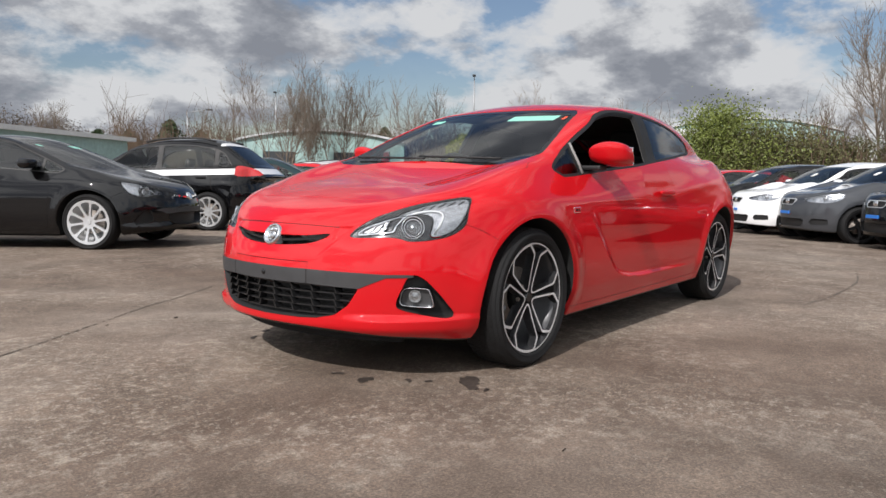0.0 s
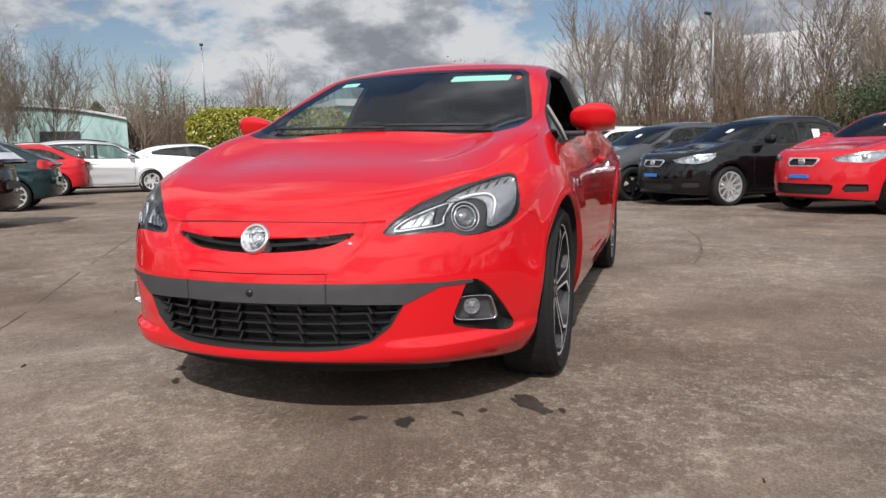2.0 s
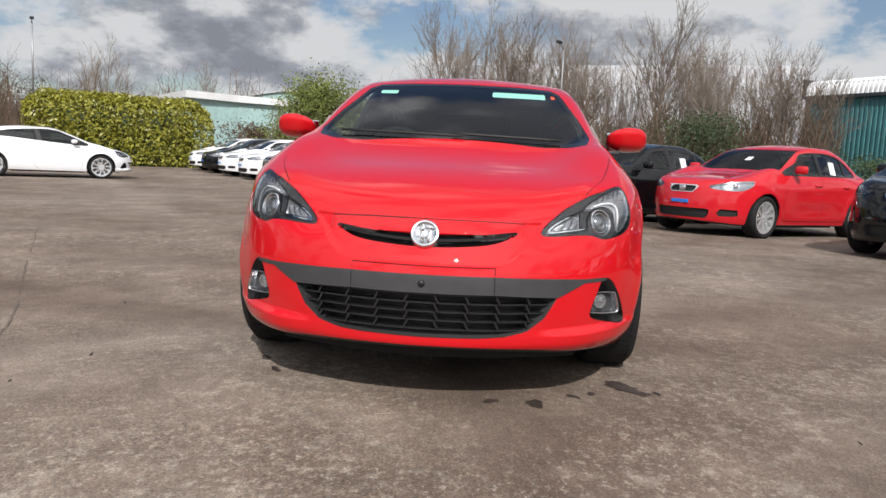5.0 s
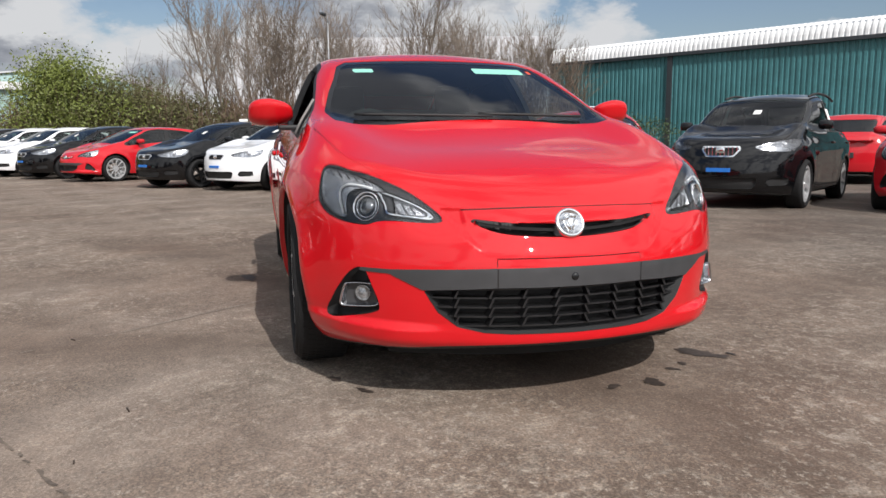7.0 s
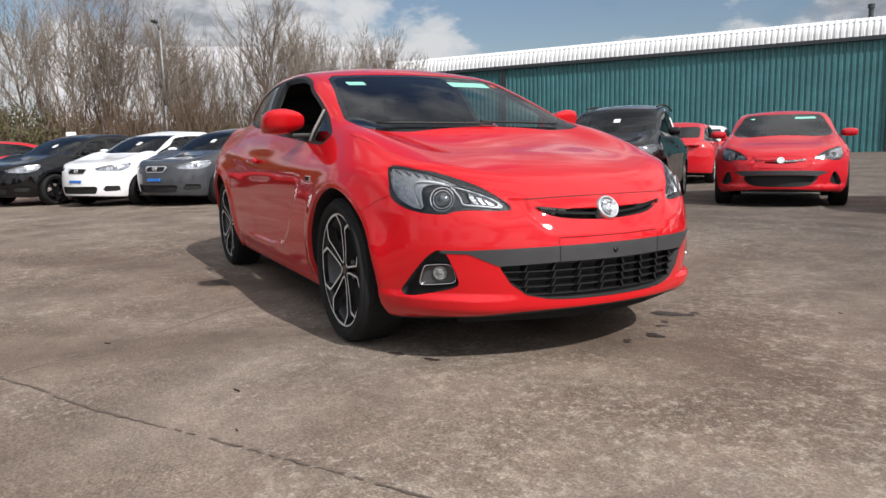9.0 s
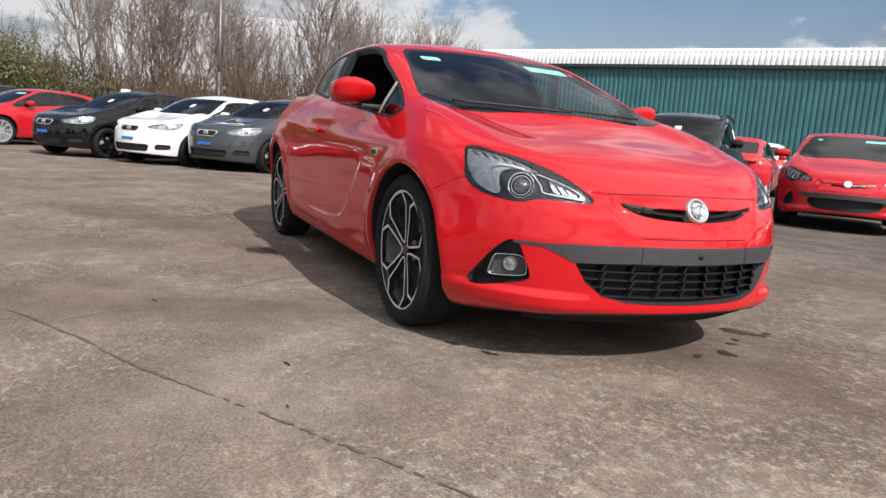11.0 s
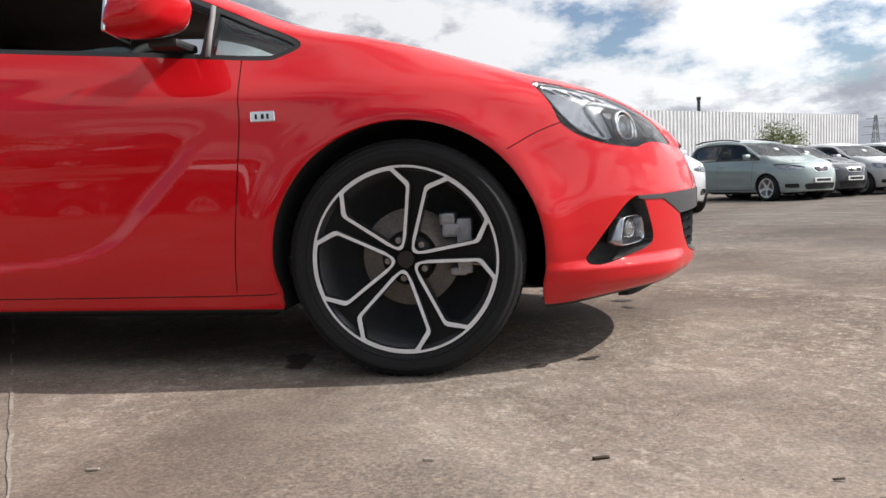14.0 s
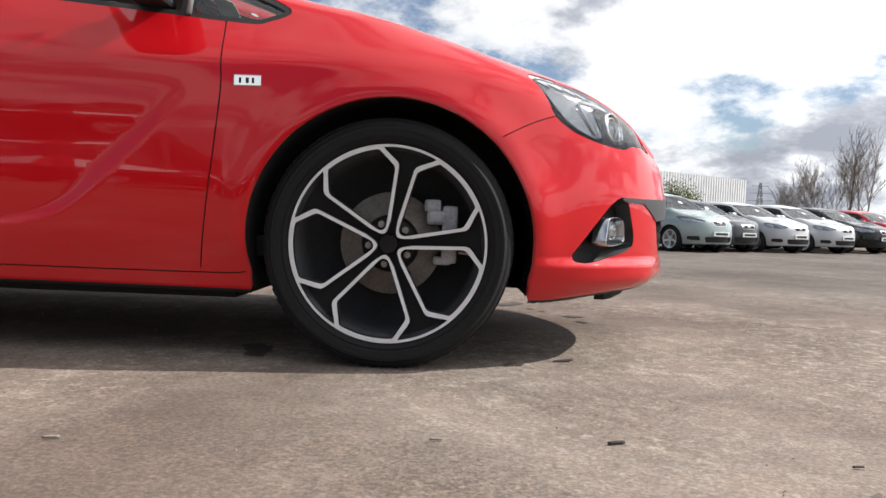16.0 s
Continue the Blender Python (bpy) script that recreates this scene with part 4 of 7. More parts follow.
    groove(s, flank, door, gap, lambda x, y, z: 0.6 - np.abs(y), "gap_door")
    groove(s, flank, door_back, gap, lambda x, y, z: 0.5 - np.abs(y), "gap_door_back")
    groove(s, flank, wing, 0.003, lambda x, y, z: 0.6 - np.abs(y), "gap_wing")
    groove(s, flank, sill, gap, lambda x, y, z: 0.6 - np.abs(y), "gap_sill")
    groove(s, face, lip, 0.005, lambda x, y, z: 0.5 - x, "gap_lip")
    for line in ([(-0.25, 0.505), (-0.25, 0.529)], [(-0.25, 0.529), (0.25, 0.529)], [(0.25, 0.529), (0.25, 0.505)]):
        groove(s, face, np.array(line, float), 0.003, lambda x, y, z: 0.5 - x, "gap_plate")
    # panels
    v, t, n = s.piece("paint")
    sheet("body", *returned(v, t, n, 0.022), coat, car, "glossy lacquered bodywork")
    for gap_name in sorted(q for q in s.names if q.startswith("gap")):
        for side in (0,) if gap_name in ("gap_front", "gap_lip", "gap_plate") else (1, -1):
            v, t, n = s.piece(gap_name, side=side)
            sheet("panel_gap", v - 0.004 * n, t, n, SEAM, car)
    v, t, n = rim_only(*s.piece("under"))
    sheet("lower_edge", v, t, n, PLASTIC, car)
    for side in (1, -1):
        v, t, n = s.piece("trim", side=side)
        sheet("window_frame", *returned(v - 0.002 * n, t, n, 0.03), PLASTIC, car, "black window surround")
        v, t, n = s.piece("glass_front", side=side)
        sheet("quarter_glass", v - 0.008 * n, t, n, GLASS, car)
        v, t, n = s.piece("glass_rear_side", side=side)
        sheet("rear_side_glass", v - 0.006 * n, t, n, GLASS_DARK, car)
        if not detail:
            v, t, n = s.piece("open_window", side=side)
            sheet("door_glass", v - 0.006 * n, t, n, GLASS_DARK, car)
        v, t, n = s.piece("head", "head_out", "head_in", "head_line", "head_well", side=side)
        lamp = sheet("headlamp", v - 0.002 * n, t, n, CLEAR, car, "clear headlamp lens")
        v, t, n = s.piece("head_line", side=side)
        sheet("lamp_trim", v - 0.008 * n, t, n, CHROME, lamp, "thin chrome trim line")
        v, t, n = s.piece("head", "head_well", side=side)
        sheet("lamp_bowl", *returned(v - 0.004 * n, t, n, 0.011, True), LAMP_BOWL, lamp, "black lamp housing")
        for inner, deep, shine in (("head_out", 0.009, LAMP_SILVER), ("head_in", 0.012, LAMP_SMOKE)):
            v, t, n = s.piece(inner, side=side)
            sheet("reflector", *returned(v - 0.005 * n, t, n, deep, True), shine, lamp, "silvered reflector")
        px = float(reach(shape, 0, 0.632, 0.690, 0.2, 1.1)[0])
        _, lean = slope(shape, np.array([[px, side * 0.632, 0.690]]))
        up = Vector(lean[0]).normalized()
        aim = (up * 0.55 + Vector((0.80, side * 0.50, 0.05)).normalized() * 0.45).normalized()
        m = Matrix.Translation(Vector((px, side * 0.632, 0.690)) - up * 0.016) @ aim.to_track_quat("Y", "Z").to_matrix().to_4x4()
        for nm, prof, mat in (("lamp_ring", [(0.0455, 0.002), (0.0462, 0.011), (0.0492, 0.011), (0.0505, 0.0), (0.051, -0.03)], CHROME),
                              ("lamp_ring", [(0.0345, -0.004), (0.0350, 0.008), (0.0378, 0.008), (0.0385, 0.0)], CHROME),
                              ("lamp_well", [(0.0385, 0.0), (0.042, -0.008), (0.0455, 0.002)], LAMP_BOWL),
                              ("projector", [(0.001, 0.012), (0.015, 0.010), (0.027, 0.002), (0.033, -0.008), (0.0345, -0.008)], PROJECTOR)):
            v, t = lathe(prof, 32)
            o = sheet(nm, v, t[:, ::-1], None, mat, lamp)
            o.matrix_basis = m
        def lamp_line(points, deep):
            out = []
            for yy, zz in spline(points, False, 5):
                xx = float(reach(shape, 0, yy, zz, 0.1, 1.1)[0])
                _, lean = slope(shape, np.array([[xx, side * yy, zz]]))
                out.append(Vector((xx, side * yy, zz)) - Vector(lean[0]).normalized() * deep)
            return out
        if detail:
            bm = bmesh.new()
            pipe(bm, lamp_line([(0.702, 0.660), (0.708, 0.700), (0.704, 0.738), (0.682, 0.757), (0.645, 0.758), (0.605, 0.748)], 0.008), 0.0042, 6)
            part("light_guide", bm, GUIDE, lamp, "white light guide", True)
            for k in range(5):
                y0, z0 = 0.622 + 0.024 * k, 0.764 + 0.007 * k
                bm = bmesh.new()
                pipe(bm, lamp_line([(y0, z0), (y0 + 0.005, z0 + 0.012), (y0 + 0.008, z0 + 0.022 + 0.002 * k)], 0.011), 0.0022, 5)
                part("reflector_rib", bm, LAMP_BOWL, lamp, smooth=True)
            for k in range(4):
                y0 = 0.482 + 0.024 * k
                bm = bmesh.new()
                pipe(bm, lamp_line([(y0, 0.668), (y0 + 0.010, 0.684), (y0 + 0.016, 0.700 + 0.006 * k)], 0.014), 0.002, 5)
                part("reflector_rib", bm, LAMP_BOWL, lamp, smooth=True)
        v, t, n = s.piece("fog", side=side)
        sheet("fog_pocket", *returned(v, t, n, 0.05, True), PLASTIC, car, "black fog lamp surround")
    v, t, n = s.piece("screen")
    sheet("windscreen", v - 0.004 * n, t, n, GLASS, car, "clear raked windscreen")
    v, t, n = s.piece("frit")
    sheet("screen_surround", v - 0.003 * n, t, n, GLOSS_BLACK, car, "black screen edge")
    for side in (1, -1):
        v, t, n = s.piece("sticker", side=side)
        sheet("sticker", v - 0.005 * n, t, n, STICKER, car, "pale mint paper notice")
    v, t, n = s.piece("red_dot")
    sheet("sticker", v - 0.005 * n, t, n, STICKER_RED, car, "small red sticker")
    v, t, n = s.piece("back_glass")
    sheet("rear_window", v - 0.004 * n, t, n, GLASS_DARK, car)
    v, t, n = s.piece("slot")
    sheet("upper_grille", *returned(v, t, n, 0.05, True), PLASTIC, car, "black upper grille slot")
    v, t, n = s.piece("band")
    sheet("bumper_band", *returned(v + 0.003 * n, t, n, 0.02), PLASTIC_GREY, car, "dark grey bumper band")
    v, t, n = s.piece("grille")
    sheet("lower_grille", *returned(v, t, n, 0.075, True), PLASTIC, car, "black lower grille recess")
    # cabin lining
    v, t, n = s.piece("paint", "trim")
    up = v[t][:, :, 2].min(1) > 0.97
    back = v[t][:, :, 0].max(1) < -0.2
    used, tt = np.unique(t[up & back], return_inverse=True)
    sheet("cabin_lining", v[used] - 0.035 * n[used], tt.reshape(-1, 3)[:, ::-1], -n[used], CABIN_GREY, car)
    liners(car, shape)
    cabin(car, -0.42)
    if not detail:
        ys = np.linspace(-0.31, 0.31, 31)
        swept("grille_bar", ys, 0.622 + 0.022 * (ys / 0.3) ** 2, -0.004, 0.022, 0.03, CHROME, car, "chrome grille bar")
        xb = float(reach(Coupe, 0, 0.0, 0.633, 0.2, 1.1)[0])
        v, t = lathe([(0.001, 0.012), (0.036, 0.010), (0.044, 0.013), (0.0505, 0.008), (0.0515, -0.03)], 24)
        sheet("badge", v, t[:, ::-1], None, CHROME, car, "round chrome badge").matrix_basis = pose(xb + 0.008, 0, 0.633, 0, 0, -90) @ pose(0, 0, 0, 25)
        for sd in (1, -1):
            blob("door_mirror", (-0.685, sd * 0.905, 1.03), (0.085, 0.115, 0.060), 0.72, coat, car, "painted door mirror")
    fit_wheels(car, shape, wheels[0], 0.265, 0.862, wheels[1], (44, 160) if detail else (12, 70))
    return car


PROJECTOR = material("projector_lens", (0.26, 0.27, 0.28), 0.10, 0.6, coat=1.0, vary=0.5, scale=40, fine=140)


def swept(name, ys, zs, out, high, deep, mat, parent, label=""):
    """A bar that follows the nose across the car, set back by out."""
    xs = reach(Coupe, 0, np.abs(ys), zs, 0.2, 1.1) - out
    bm = bmesh.new()
    rows = [[bm.verts.new(p) for p in ((x, y, z + high / 2), (x, y, z - high / 2), (x - deep, y, z - high / 2), (x - deep, y, z + high / 2))] for x, y, z in zip(xs, ys, zs)]
    for a, b in zip(rows[:-1], rows[1:]):
        for i in range(4):
            bm.faces.new((a[i], a[(i + 1) % 4], b[(i + 1) % 4], b[i]))
    bm.faces.new(rows[0][::-1])
    bm.faces.new(rows[-1])
    bmesh.ops.recalc_face_normals(bm, faces=bm.faces)
    return part(name, bm, mat, parent, label)


def blob(name, mid, size, power, mat, parent, label="", turn=None):
    """A rounded block: a sphere drawn towards a box."""
    bm = bmesh.new()
    bmesh.ops.create_uvsphere(bm, u_segments=40, v_segments=24, radius=1)
    for v in bm.verts:
        v.co = Vector([math.copysign(abs(c) ** power, c) * k for c, k in zip(v.co, size)])
        if turn:
            v.co = turn(v.co)
        v.co += Vector(mid)
    bmesh.ops.recalc_face_normals(bm, faces=bm.faces)
    return part(name, bm, mat, parent, label, True)


def trimmings(car, coat):
    """The small parts of the near coupe: grille bars, badges, mirrors, handles, wipers, fog lamps."""
    edge = mirrored(FRONT["grille"])
    for z in (0.305, 0.336, 0.367, 0.398, 0.427):
        ys = np.linspace(-0.5, 0.5, 81)
        ys = ys[inside(ys, np.full(81, z), edge) < 0.002]
        swept("grille_bar", ys, np.full(len(ys), z), 0.024, 0.0055, 0.035, GRILLE, car)
    for y in np.arange(-3.5, 4) * 0.106:
        for z0 in (0.274, 0.305, 0.336, 0.367, 0.398):
            zs = np.linspace(z0 + 0.002, z0 + 0.033, 5)
            if inside(np.array([y]), np.array([z0 + 0.016]), edge)[0] > -0.012:
                continue
            x = reach(Coupe, 0, np.full(5, abs(y)), zs, 0.2, 1.1) - 0.012
            bm = bmesh.new()
            rows = []
            for q, z in zip(x, zs):
                slant = -math.copysign(0.50, y) * (z - z0 - 0.016)
                rows.append([bm.verts.new(p) for p in ((q, y - 0.0035 + slant, z), (q, y + 0.0035 + slant, z), (q - 0.04, y + 0.0035 + slant, z), (q - 0.04, y - 0.0035 + slant, z))])
            for r0, r1 in zip(rows[:-1], rows[1:]):
                for i in range(4):
                    bm.faces.new((r0[i], r0[(i + 1) % 4], r1[(i + 1) % 4], r1[i]))
            bm.faces.new(rows[0])
            bm.faces.new(rows[-1])
            bmesh.ops.recalc_face_normals(bm, faces=bm.faces)
            part("grille_fin", bm, GRILLE, car)
    ys = np.linspace(-0.56, 0.56, 61)
    swept("chin_spoiler", ys, np.full(61, 0.26), 0.125, 0.05, 0.03, DARK, car, "black plastic chin spoiler").location.z = -0.055
    ys = np.linspace(-0.30, 0.30, 41)
    swept("slot_bar", ys, 0.612 + 0.026 * (ys / 0.3) ** 2, 0.014, 0.010, 0.012, GRILLE, car)
    x = float(reach(Coupe, 0, 0.0, 0.465, 0.2, 1.1)[0])
    blob("towing_cap", (x + 0.002, 0.0, 0.468), (0.008, 0.013, 0.013), 1.0, GLOSS_BLACK, car)
    for y in (-0.25, 0.25):
        ys = np.array([y - 0.0015, y + 0.0015])
        swept("band_joint", ys, np.array([0.468, 0.468]), -0.004, 0.062, 0.004, SEAM, car)
    # round badge
    x = float(reach(Coupe, 0, 0.0, 0.633, 0.2, 1.1)[0])
    aim = Vector((0.90, 0, 0.43)).normalized()
    m = Matrix.Translation((x + 0.004, 0, 0.633)) @ aim.to_track_quat("Y", "Z").to_matrix().to_4x4()
    v, t = lathe([(0.001, 0.006), (0.036, 0.005), (0.040, 0.012), (0.046, 0.013), (0.0505, 0.008), (0.0515, -0.03)], 48)
    badge = sheet("badge", v, t[:, ::-1], None, BADGE, car, "round chrome badge")
    badge.matrix_basis = m
    bm = bmesh.new()
    for a, b, r in (((-0.022, 0.02), (0.002, 0.026), 0.007), ((0.002, 0.026), (0.016, 0.008), 0.009), ((0.016, 0.008), (0.004, -0.026), 0.008), ((-0.018, 0.008), (-0.006, -0.02), 0.006)):
        rod(bm, (a[0], 0.007, a[1]), (b[0], 0.007, b[1]), r, r * 0.8, 10)
    part("badge_relief", bm, CHROME, badge, smooth=True)
    for side in (1, -1):
        # fog lamp
        c, aim = Vector((0.0, side * 0.658, 0.392)), Vector((0.84, side * 0.54, 0)).normalized()
        c.x = float(reach(Coupe, 0, 0.658, 0.392, 0.1, 1.1)[0]) - 0.002
        m = Matrix.Translation(c - aim * 0.02) @ aim.to_track_quat("Y", "Z").to_matrix().to_4x4()
        fog = new("fog_lamp")
        fog.parent = car
        v, t = lathe([(0.001, 0.006), (0.013, 0.004), (0.024, -0.003), (0.0265, 0.001), (0.028, -0.004), (0.028, -0.02)], 28)
        o = sheet("lens", v, t[:, ::-1], None, PROJECTOR, fog, "clear round fog lamp")
        o.matrix_basis = m
        ring = [(-0.050, -0.036), (-0.02, -0.046), (0.050, -0.049), (0.064, -0.042), (0.064, -0.022), (0.052, 0.026), (0.038, 0.038), (-0.022, 0.040), (-0.042, 0.028), (-0.050, 0.0)]
        line = spline(ring, True, 4) * np.array([1.28, 0.95])
        bm = bmesh.new()
        rows = []
        for u, w in line:
            k = 1 - 0.10
            rows.append([bm.verts.new(m @ Vector((-side * u * q, d, w * q))) for q, d in ((1.0, -0.03), (1.0, 0.010), (0.97, 0.013), (0.92, 0.012), (k, 0.006), (0.82, -0.012))])
        for r0, r1 in zip(rows, rows[1:] + rows[:1]):
            for j in range(5):
                bm.faces.new((r0[j], r1[j], r1[j + 1], r0[j + 1]))
        bmesh.ops.recalc_face_normals(bm, faces=bm.faces)
        part("bezel", bm, BEZEL, fog, "chrome fog lamp bezel", True)
        bm = bmesh.new()
        bm.faces.new([bm.verts.new(m @ Vector((-side * u * 0.83, -0.012, w * 0.83))) for u, w in line])
        part("backing", bm, LAMP_BOWL, fog, "dark lamp backing")
        # mirror
        def lean(p, side=side):
            z = p.z if p.z > 0 else 0.72 * p.z
            slim = 1 - 0.28 * max(-side * p.y / 0.115, 0.0)
            return Vector((p.x * slim + 0.35 * z - 0.22 * side * p.y, p.y, z * slim + 0.10 * p.x))
        mirror = blob("door_mirror", (-0.685, side * 0.905, 1.03), (0.088, 0.108, 0.074), 0.68, coat, car, "red door mirror housing", lean)
        bm = bmesh.new()
        box(bm, (-0.72, min(side * 0.74, side * 0.87), 0.955), (-0.63, max(side * 0.74, side * 0.87), 0.980), 0.010)
        part("mirror_foot", bm, PLASTIC, mirror)
        bm = bmesh.new()
        box(bm, (-0.012, -0.095, -0.05), (0.0, 0.095, 0.05), 0.005, pose(-0.776, side * 0.905, 1.03, 0, 8, -12 * side))
        part("mirror_glass", bm, CHROME, mirror)
        # door handle, side badge
        y = side * float(reach(Coupe, 1, -1.58, 0.825, 0.3, 1.1)[0])
        blob("handle_recess", (-1.60, y, 0.818), (0.06, 0.006, 0.03), 0.8, coat, car)
        blob("door_handle", (-1.585, y + side * 0.022, 0.828), (0.115, 0.014, 0.017), 0.6, coat, car, "red door handle")
        y = side * float(reach(Coupe, 1, -0.389, 0.747, 0.3, 1.1)[0])
        plate = bmesh.new()
        box(plate, (-0.036, -0.004, -0.015), (0.036, 0.004, 0.015), 0.003, pose(-0.389, y, 0.747, 0, 0, 0))
        pl = part("side_badge", plate, CHROME, car, "small chrome side badge")
        bm = bmesh.new()
        for u, w in ((-0.022, 0.006), (-0.004, 0.008), (0.012, 0.006)):
            box(bm, (-0.389 + u, y + side * 0.0035, 0.740), (-0.389 + u + w, y + side * 0.0055, 0.754))
        part("badge_mark", bm, GLOSS_BLACK, pl)
        # black pillar strip at the quarter glass
        bm = bmesh.new()
        p = [Vector((x, side * float(reach(Coupe, 1, x, z, 0.3, 1.1)[0]), z)) for x, z in ((-0.578, 0.935), (-0.582, 1.0), (-0.588, 1.06), (-0.594, 1.10))]
        pipe(bm, p, 0.008, 8)
        part("window_post", bm, CABIN_GREY, car, "grey window post", True)
    # wipers along the foot of the screen
    for y0, y1 in ((-0.55, 0.06), (0.0, 0.52)):
        bm = bmesh.new()
        ys = np.linspace(y0, y1, 9)
        zs = 0.998 + 0.012 * np.linspace(1, 0, 9)
        xs = reach(Coupe, 0, np.abs(ys), zs, -1.5, -0.05)
        pts = [Vector((x + 0.012, y, z + 0.008)) for x, y, z in zip(xs, ys, zs)]
        pipe(bm, pts, 0.007)
        part("wiper", bm, PLASTIC, car, "black wiper blade", True)


BEZEL = material("satin_chrome", (0.50, 0.51, 0.53), 0.22, 1.0)
GRILLE = material("grille_gloss_plastic", (0.014, 0.014, 0.015), 0.3)
BADGE = material("badge_silver", (0.72, 0.73, 0.75), 0.15, 1.0)
hero = coupe("coupe", RED, 0.0125, "bright red three-door coupe parked on concrete, door window open")
trimmings(hero, RED)

# ---- the ground: a yard that falls away a little round the coupe ----
def ground_z(x, y):
    r = math.hypot(x + 0.5, y)
    a, b = min(max((r - 4) / 10, 0), 1), min(max((r - 20) / 25, 0), 1)
    return -0.13 * a * a * (3 - 2 * a) + 0.16 * b * b * (3 - 2 * b)


def concrete():
    m = bpy.data.materials.new("yard_concrete")
    m.use_nodes = True
    n, l = m.node_tree.nodes, m.node_tree.links
    b = n["Principled BSDF"]
    co = n.new("ShaderNodeTexCoord")

    def tex(scale, detail, rough, kind="ShaderNodeTexNoise"):
        t = n.new(kind)
        t.inputs["Scale"].default_value = scale
        if kind == "ShaderNodeTexNoise":
            t.inputs["Detail"].default_value, t.inputs["Roughness"].default_value = detail, rough
        l.new(co.outputs["Object"], t.inputs["Vector"])
        return t

    def ramp(src, *stops):
        r = n.new("ShaderNodeValToRGB")
        while len(r.color_ramp.elements) < len(stops):
            r.color_ramp.elements.new(0.5)
        for e, (at_, c) in zip(r.color_ramp.elements, stops):
            e.position, e.color = at_, (*c, 1)
        l.new(src, r.inputs[0])
        return r.outputs[0]

    def mix(kind, fac, a, c):
        x = n.new("ShaderNodeMix")
        x.data_type, x.blend_type = "RGBA", kind
        if isinstance(fac, float):
            x.inputs["Factor"].default_value = fac
        else:
            l.new(fac, x.inputs["Factor"])
        l.new(a, x.inputs["A"])
        l.new(c, x.inputs["B"])
        return x.outputs["Result"]
    broad = ramp(tex(0.35, 6, 0.6).outputs["Fac"], (0.34, (0.112, 0.081, 0.063)), (0.5, (0.152, 0.118, 0.095)), (0.66, (0.194, 0.160, 0.134)))
    patch = ramp(tex(1.6, 8, 0.68).outputs["Fac"], (0.36, (0.72, 0.71, 0.70)), (0.52, (1.0, 1.0, 1.0)), (0.68, (1.28, 1.27, 1.25)))
    grit = ramp(tex(95, 8, 0.85).outputs["Fac"], (0.36, (0.60, 0.59, 0.58)), (0.5, (1.0, 1.0, 1.0)), (0.63, (1.65, 1.63, 1.59)))
    scuff = ramp(tex(9, 6, 0.75).outputs["Fac"], (0.50, (0, 0, 0)), (0.66, (1, 1, 1)))
    pale = n.new("ShaderNodeRGB")
    pale.outputs[0].default_value = (0.34, 0.298, 0.250, 1)
    c = mix("MULTIPLY", 1.0, broad, patch)
    c = mix("MIX", ramp(mix("MULTIPLY", 1.0, scuff, ramp(tex(0.8, 3, 0.5).outputs["Fac"], (0.42, (0, 0, 0)), (0.6, (0.75, 0.75, 0.75)))), (0, (0, 0, 0)), (1, (1, 1, 1))), c, pale.outputs[0])
    c = mix("MULTIPLY", 0.9, c, grit)
    fleck = ramp(mix("MULTIPLY", 1.0, ramp(tex(26, 9, 0.8).outputs["Fac"], (0.53, (0, 0, 0)), (0.60, (1, 1, 1))), ramp(tex(0.9, 5, 0.6).outputs["Fac"], (0.42, (0.05, 0.05, 0.05)), (0.56, (0.8, 0.8, 0.8)))), (0, (0, 0, 0)), (1, (1, 1, 1)))
    c = mix("MIX", fleck, c, pale.outputs[0])
    # worn patches where pale and dark stones of the aggregate show
    for scale, low, high, amount in ((170.0, 0.66, 1.50, 0.62), (60.0, 0.84, 1.20, 0.6)):
        stone = n.new("ShaderNodeTexVoronoi")
        stone.inputs["Scale"].default_value = scale
        l.new(co.outputs["Object"], stone.inputs["Vector"])
        shade = n.new("ShaderNodeSeparateColor")
        l.new(stone.outputs["Color"], shade.inputs[0])
        tone = ramp(shade.outputs[0], (0.10, (low, low, low)), (0.5, (1, 1, 1)), (0.93, (high, high * 0.98, high * 0.94)))
        worn = ramp(tex(1.1, 6, 0.65).outputs["Fac"], (0.40, (0.25, 0.25, 0.25)), (0.60, (amount, amount, amount)))
        c = mix("MULTIPLY", worn, c, tone)
    # the yard's far part is laid with greyer, darker tarmac
    place_ = n.new("ShaderNodeSeparateXYZ")
    l.new(co.outputs["Object"], place_.inputs[0])
    lean = n.new("ShaderNodeMath"); lean.operation = "MULTIPLY_ADD"; lean.inputs[1].default_value = 0.35
    l.new(place_.outputs["X"], lean.inputs[0]); l.new(place_.outputs["Y"], lean.inputs[2])
    fray = n.new("ShaderNodeMath"); fray.operation = "MULTIPLY_ADD"; fray.inputs[1].default_value = 3.0
    l.new(tex(0.6, 6, 0.6).outputs["Fac"], fray.inputs[0]); l.new(lean.outputs[0], fray.inputs[2])
    span = n.new("ShaderNodeMapRange"); span.interpolation_type = "SMOOTHSTEP"
    span.inputs["From Min"].default_value, span.inputs["From Max"].default_value = 2.4, 6.0
    l.new(fray.outputs[0], span.inputs["Value"])
    c = mix("MULTIPLY", span.outputs[0], c, ramp(grit, (0, (0.52, 0.545, 0.57)), (1, (0.66, 0.69, 0.72))))
    l.new(c, b.inputs["Base Color"])
    b.inputs["Roughness"].default_value = 0.88
    b.inputs["Specular IOR Level"].default_value = 0.25
    k = n.new("ShaderNodeBump")
    k.inputs["Strength"].default_value, k.inputs["Distance"].default_value = 0.16, 0.003
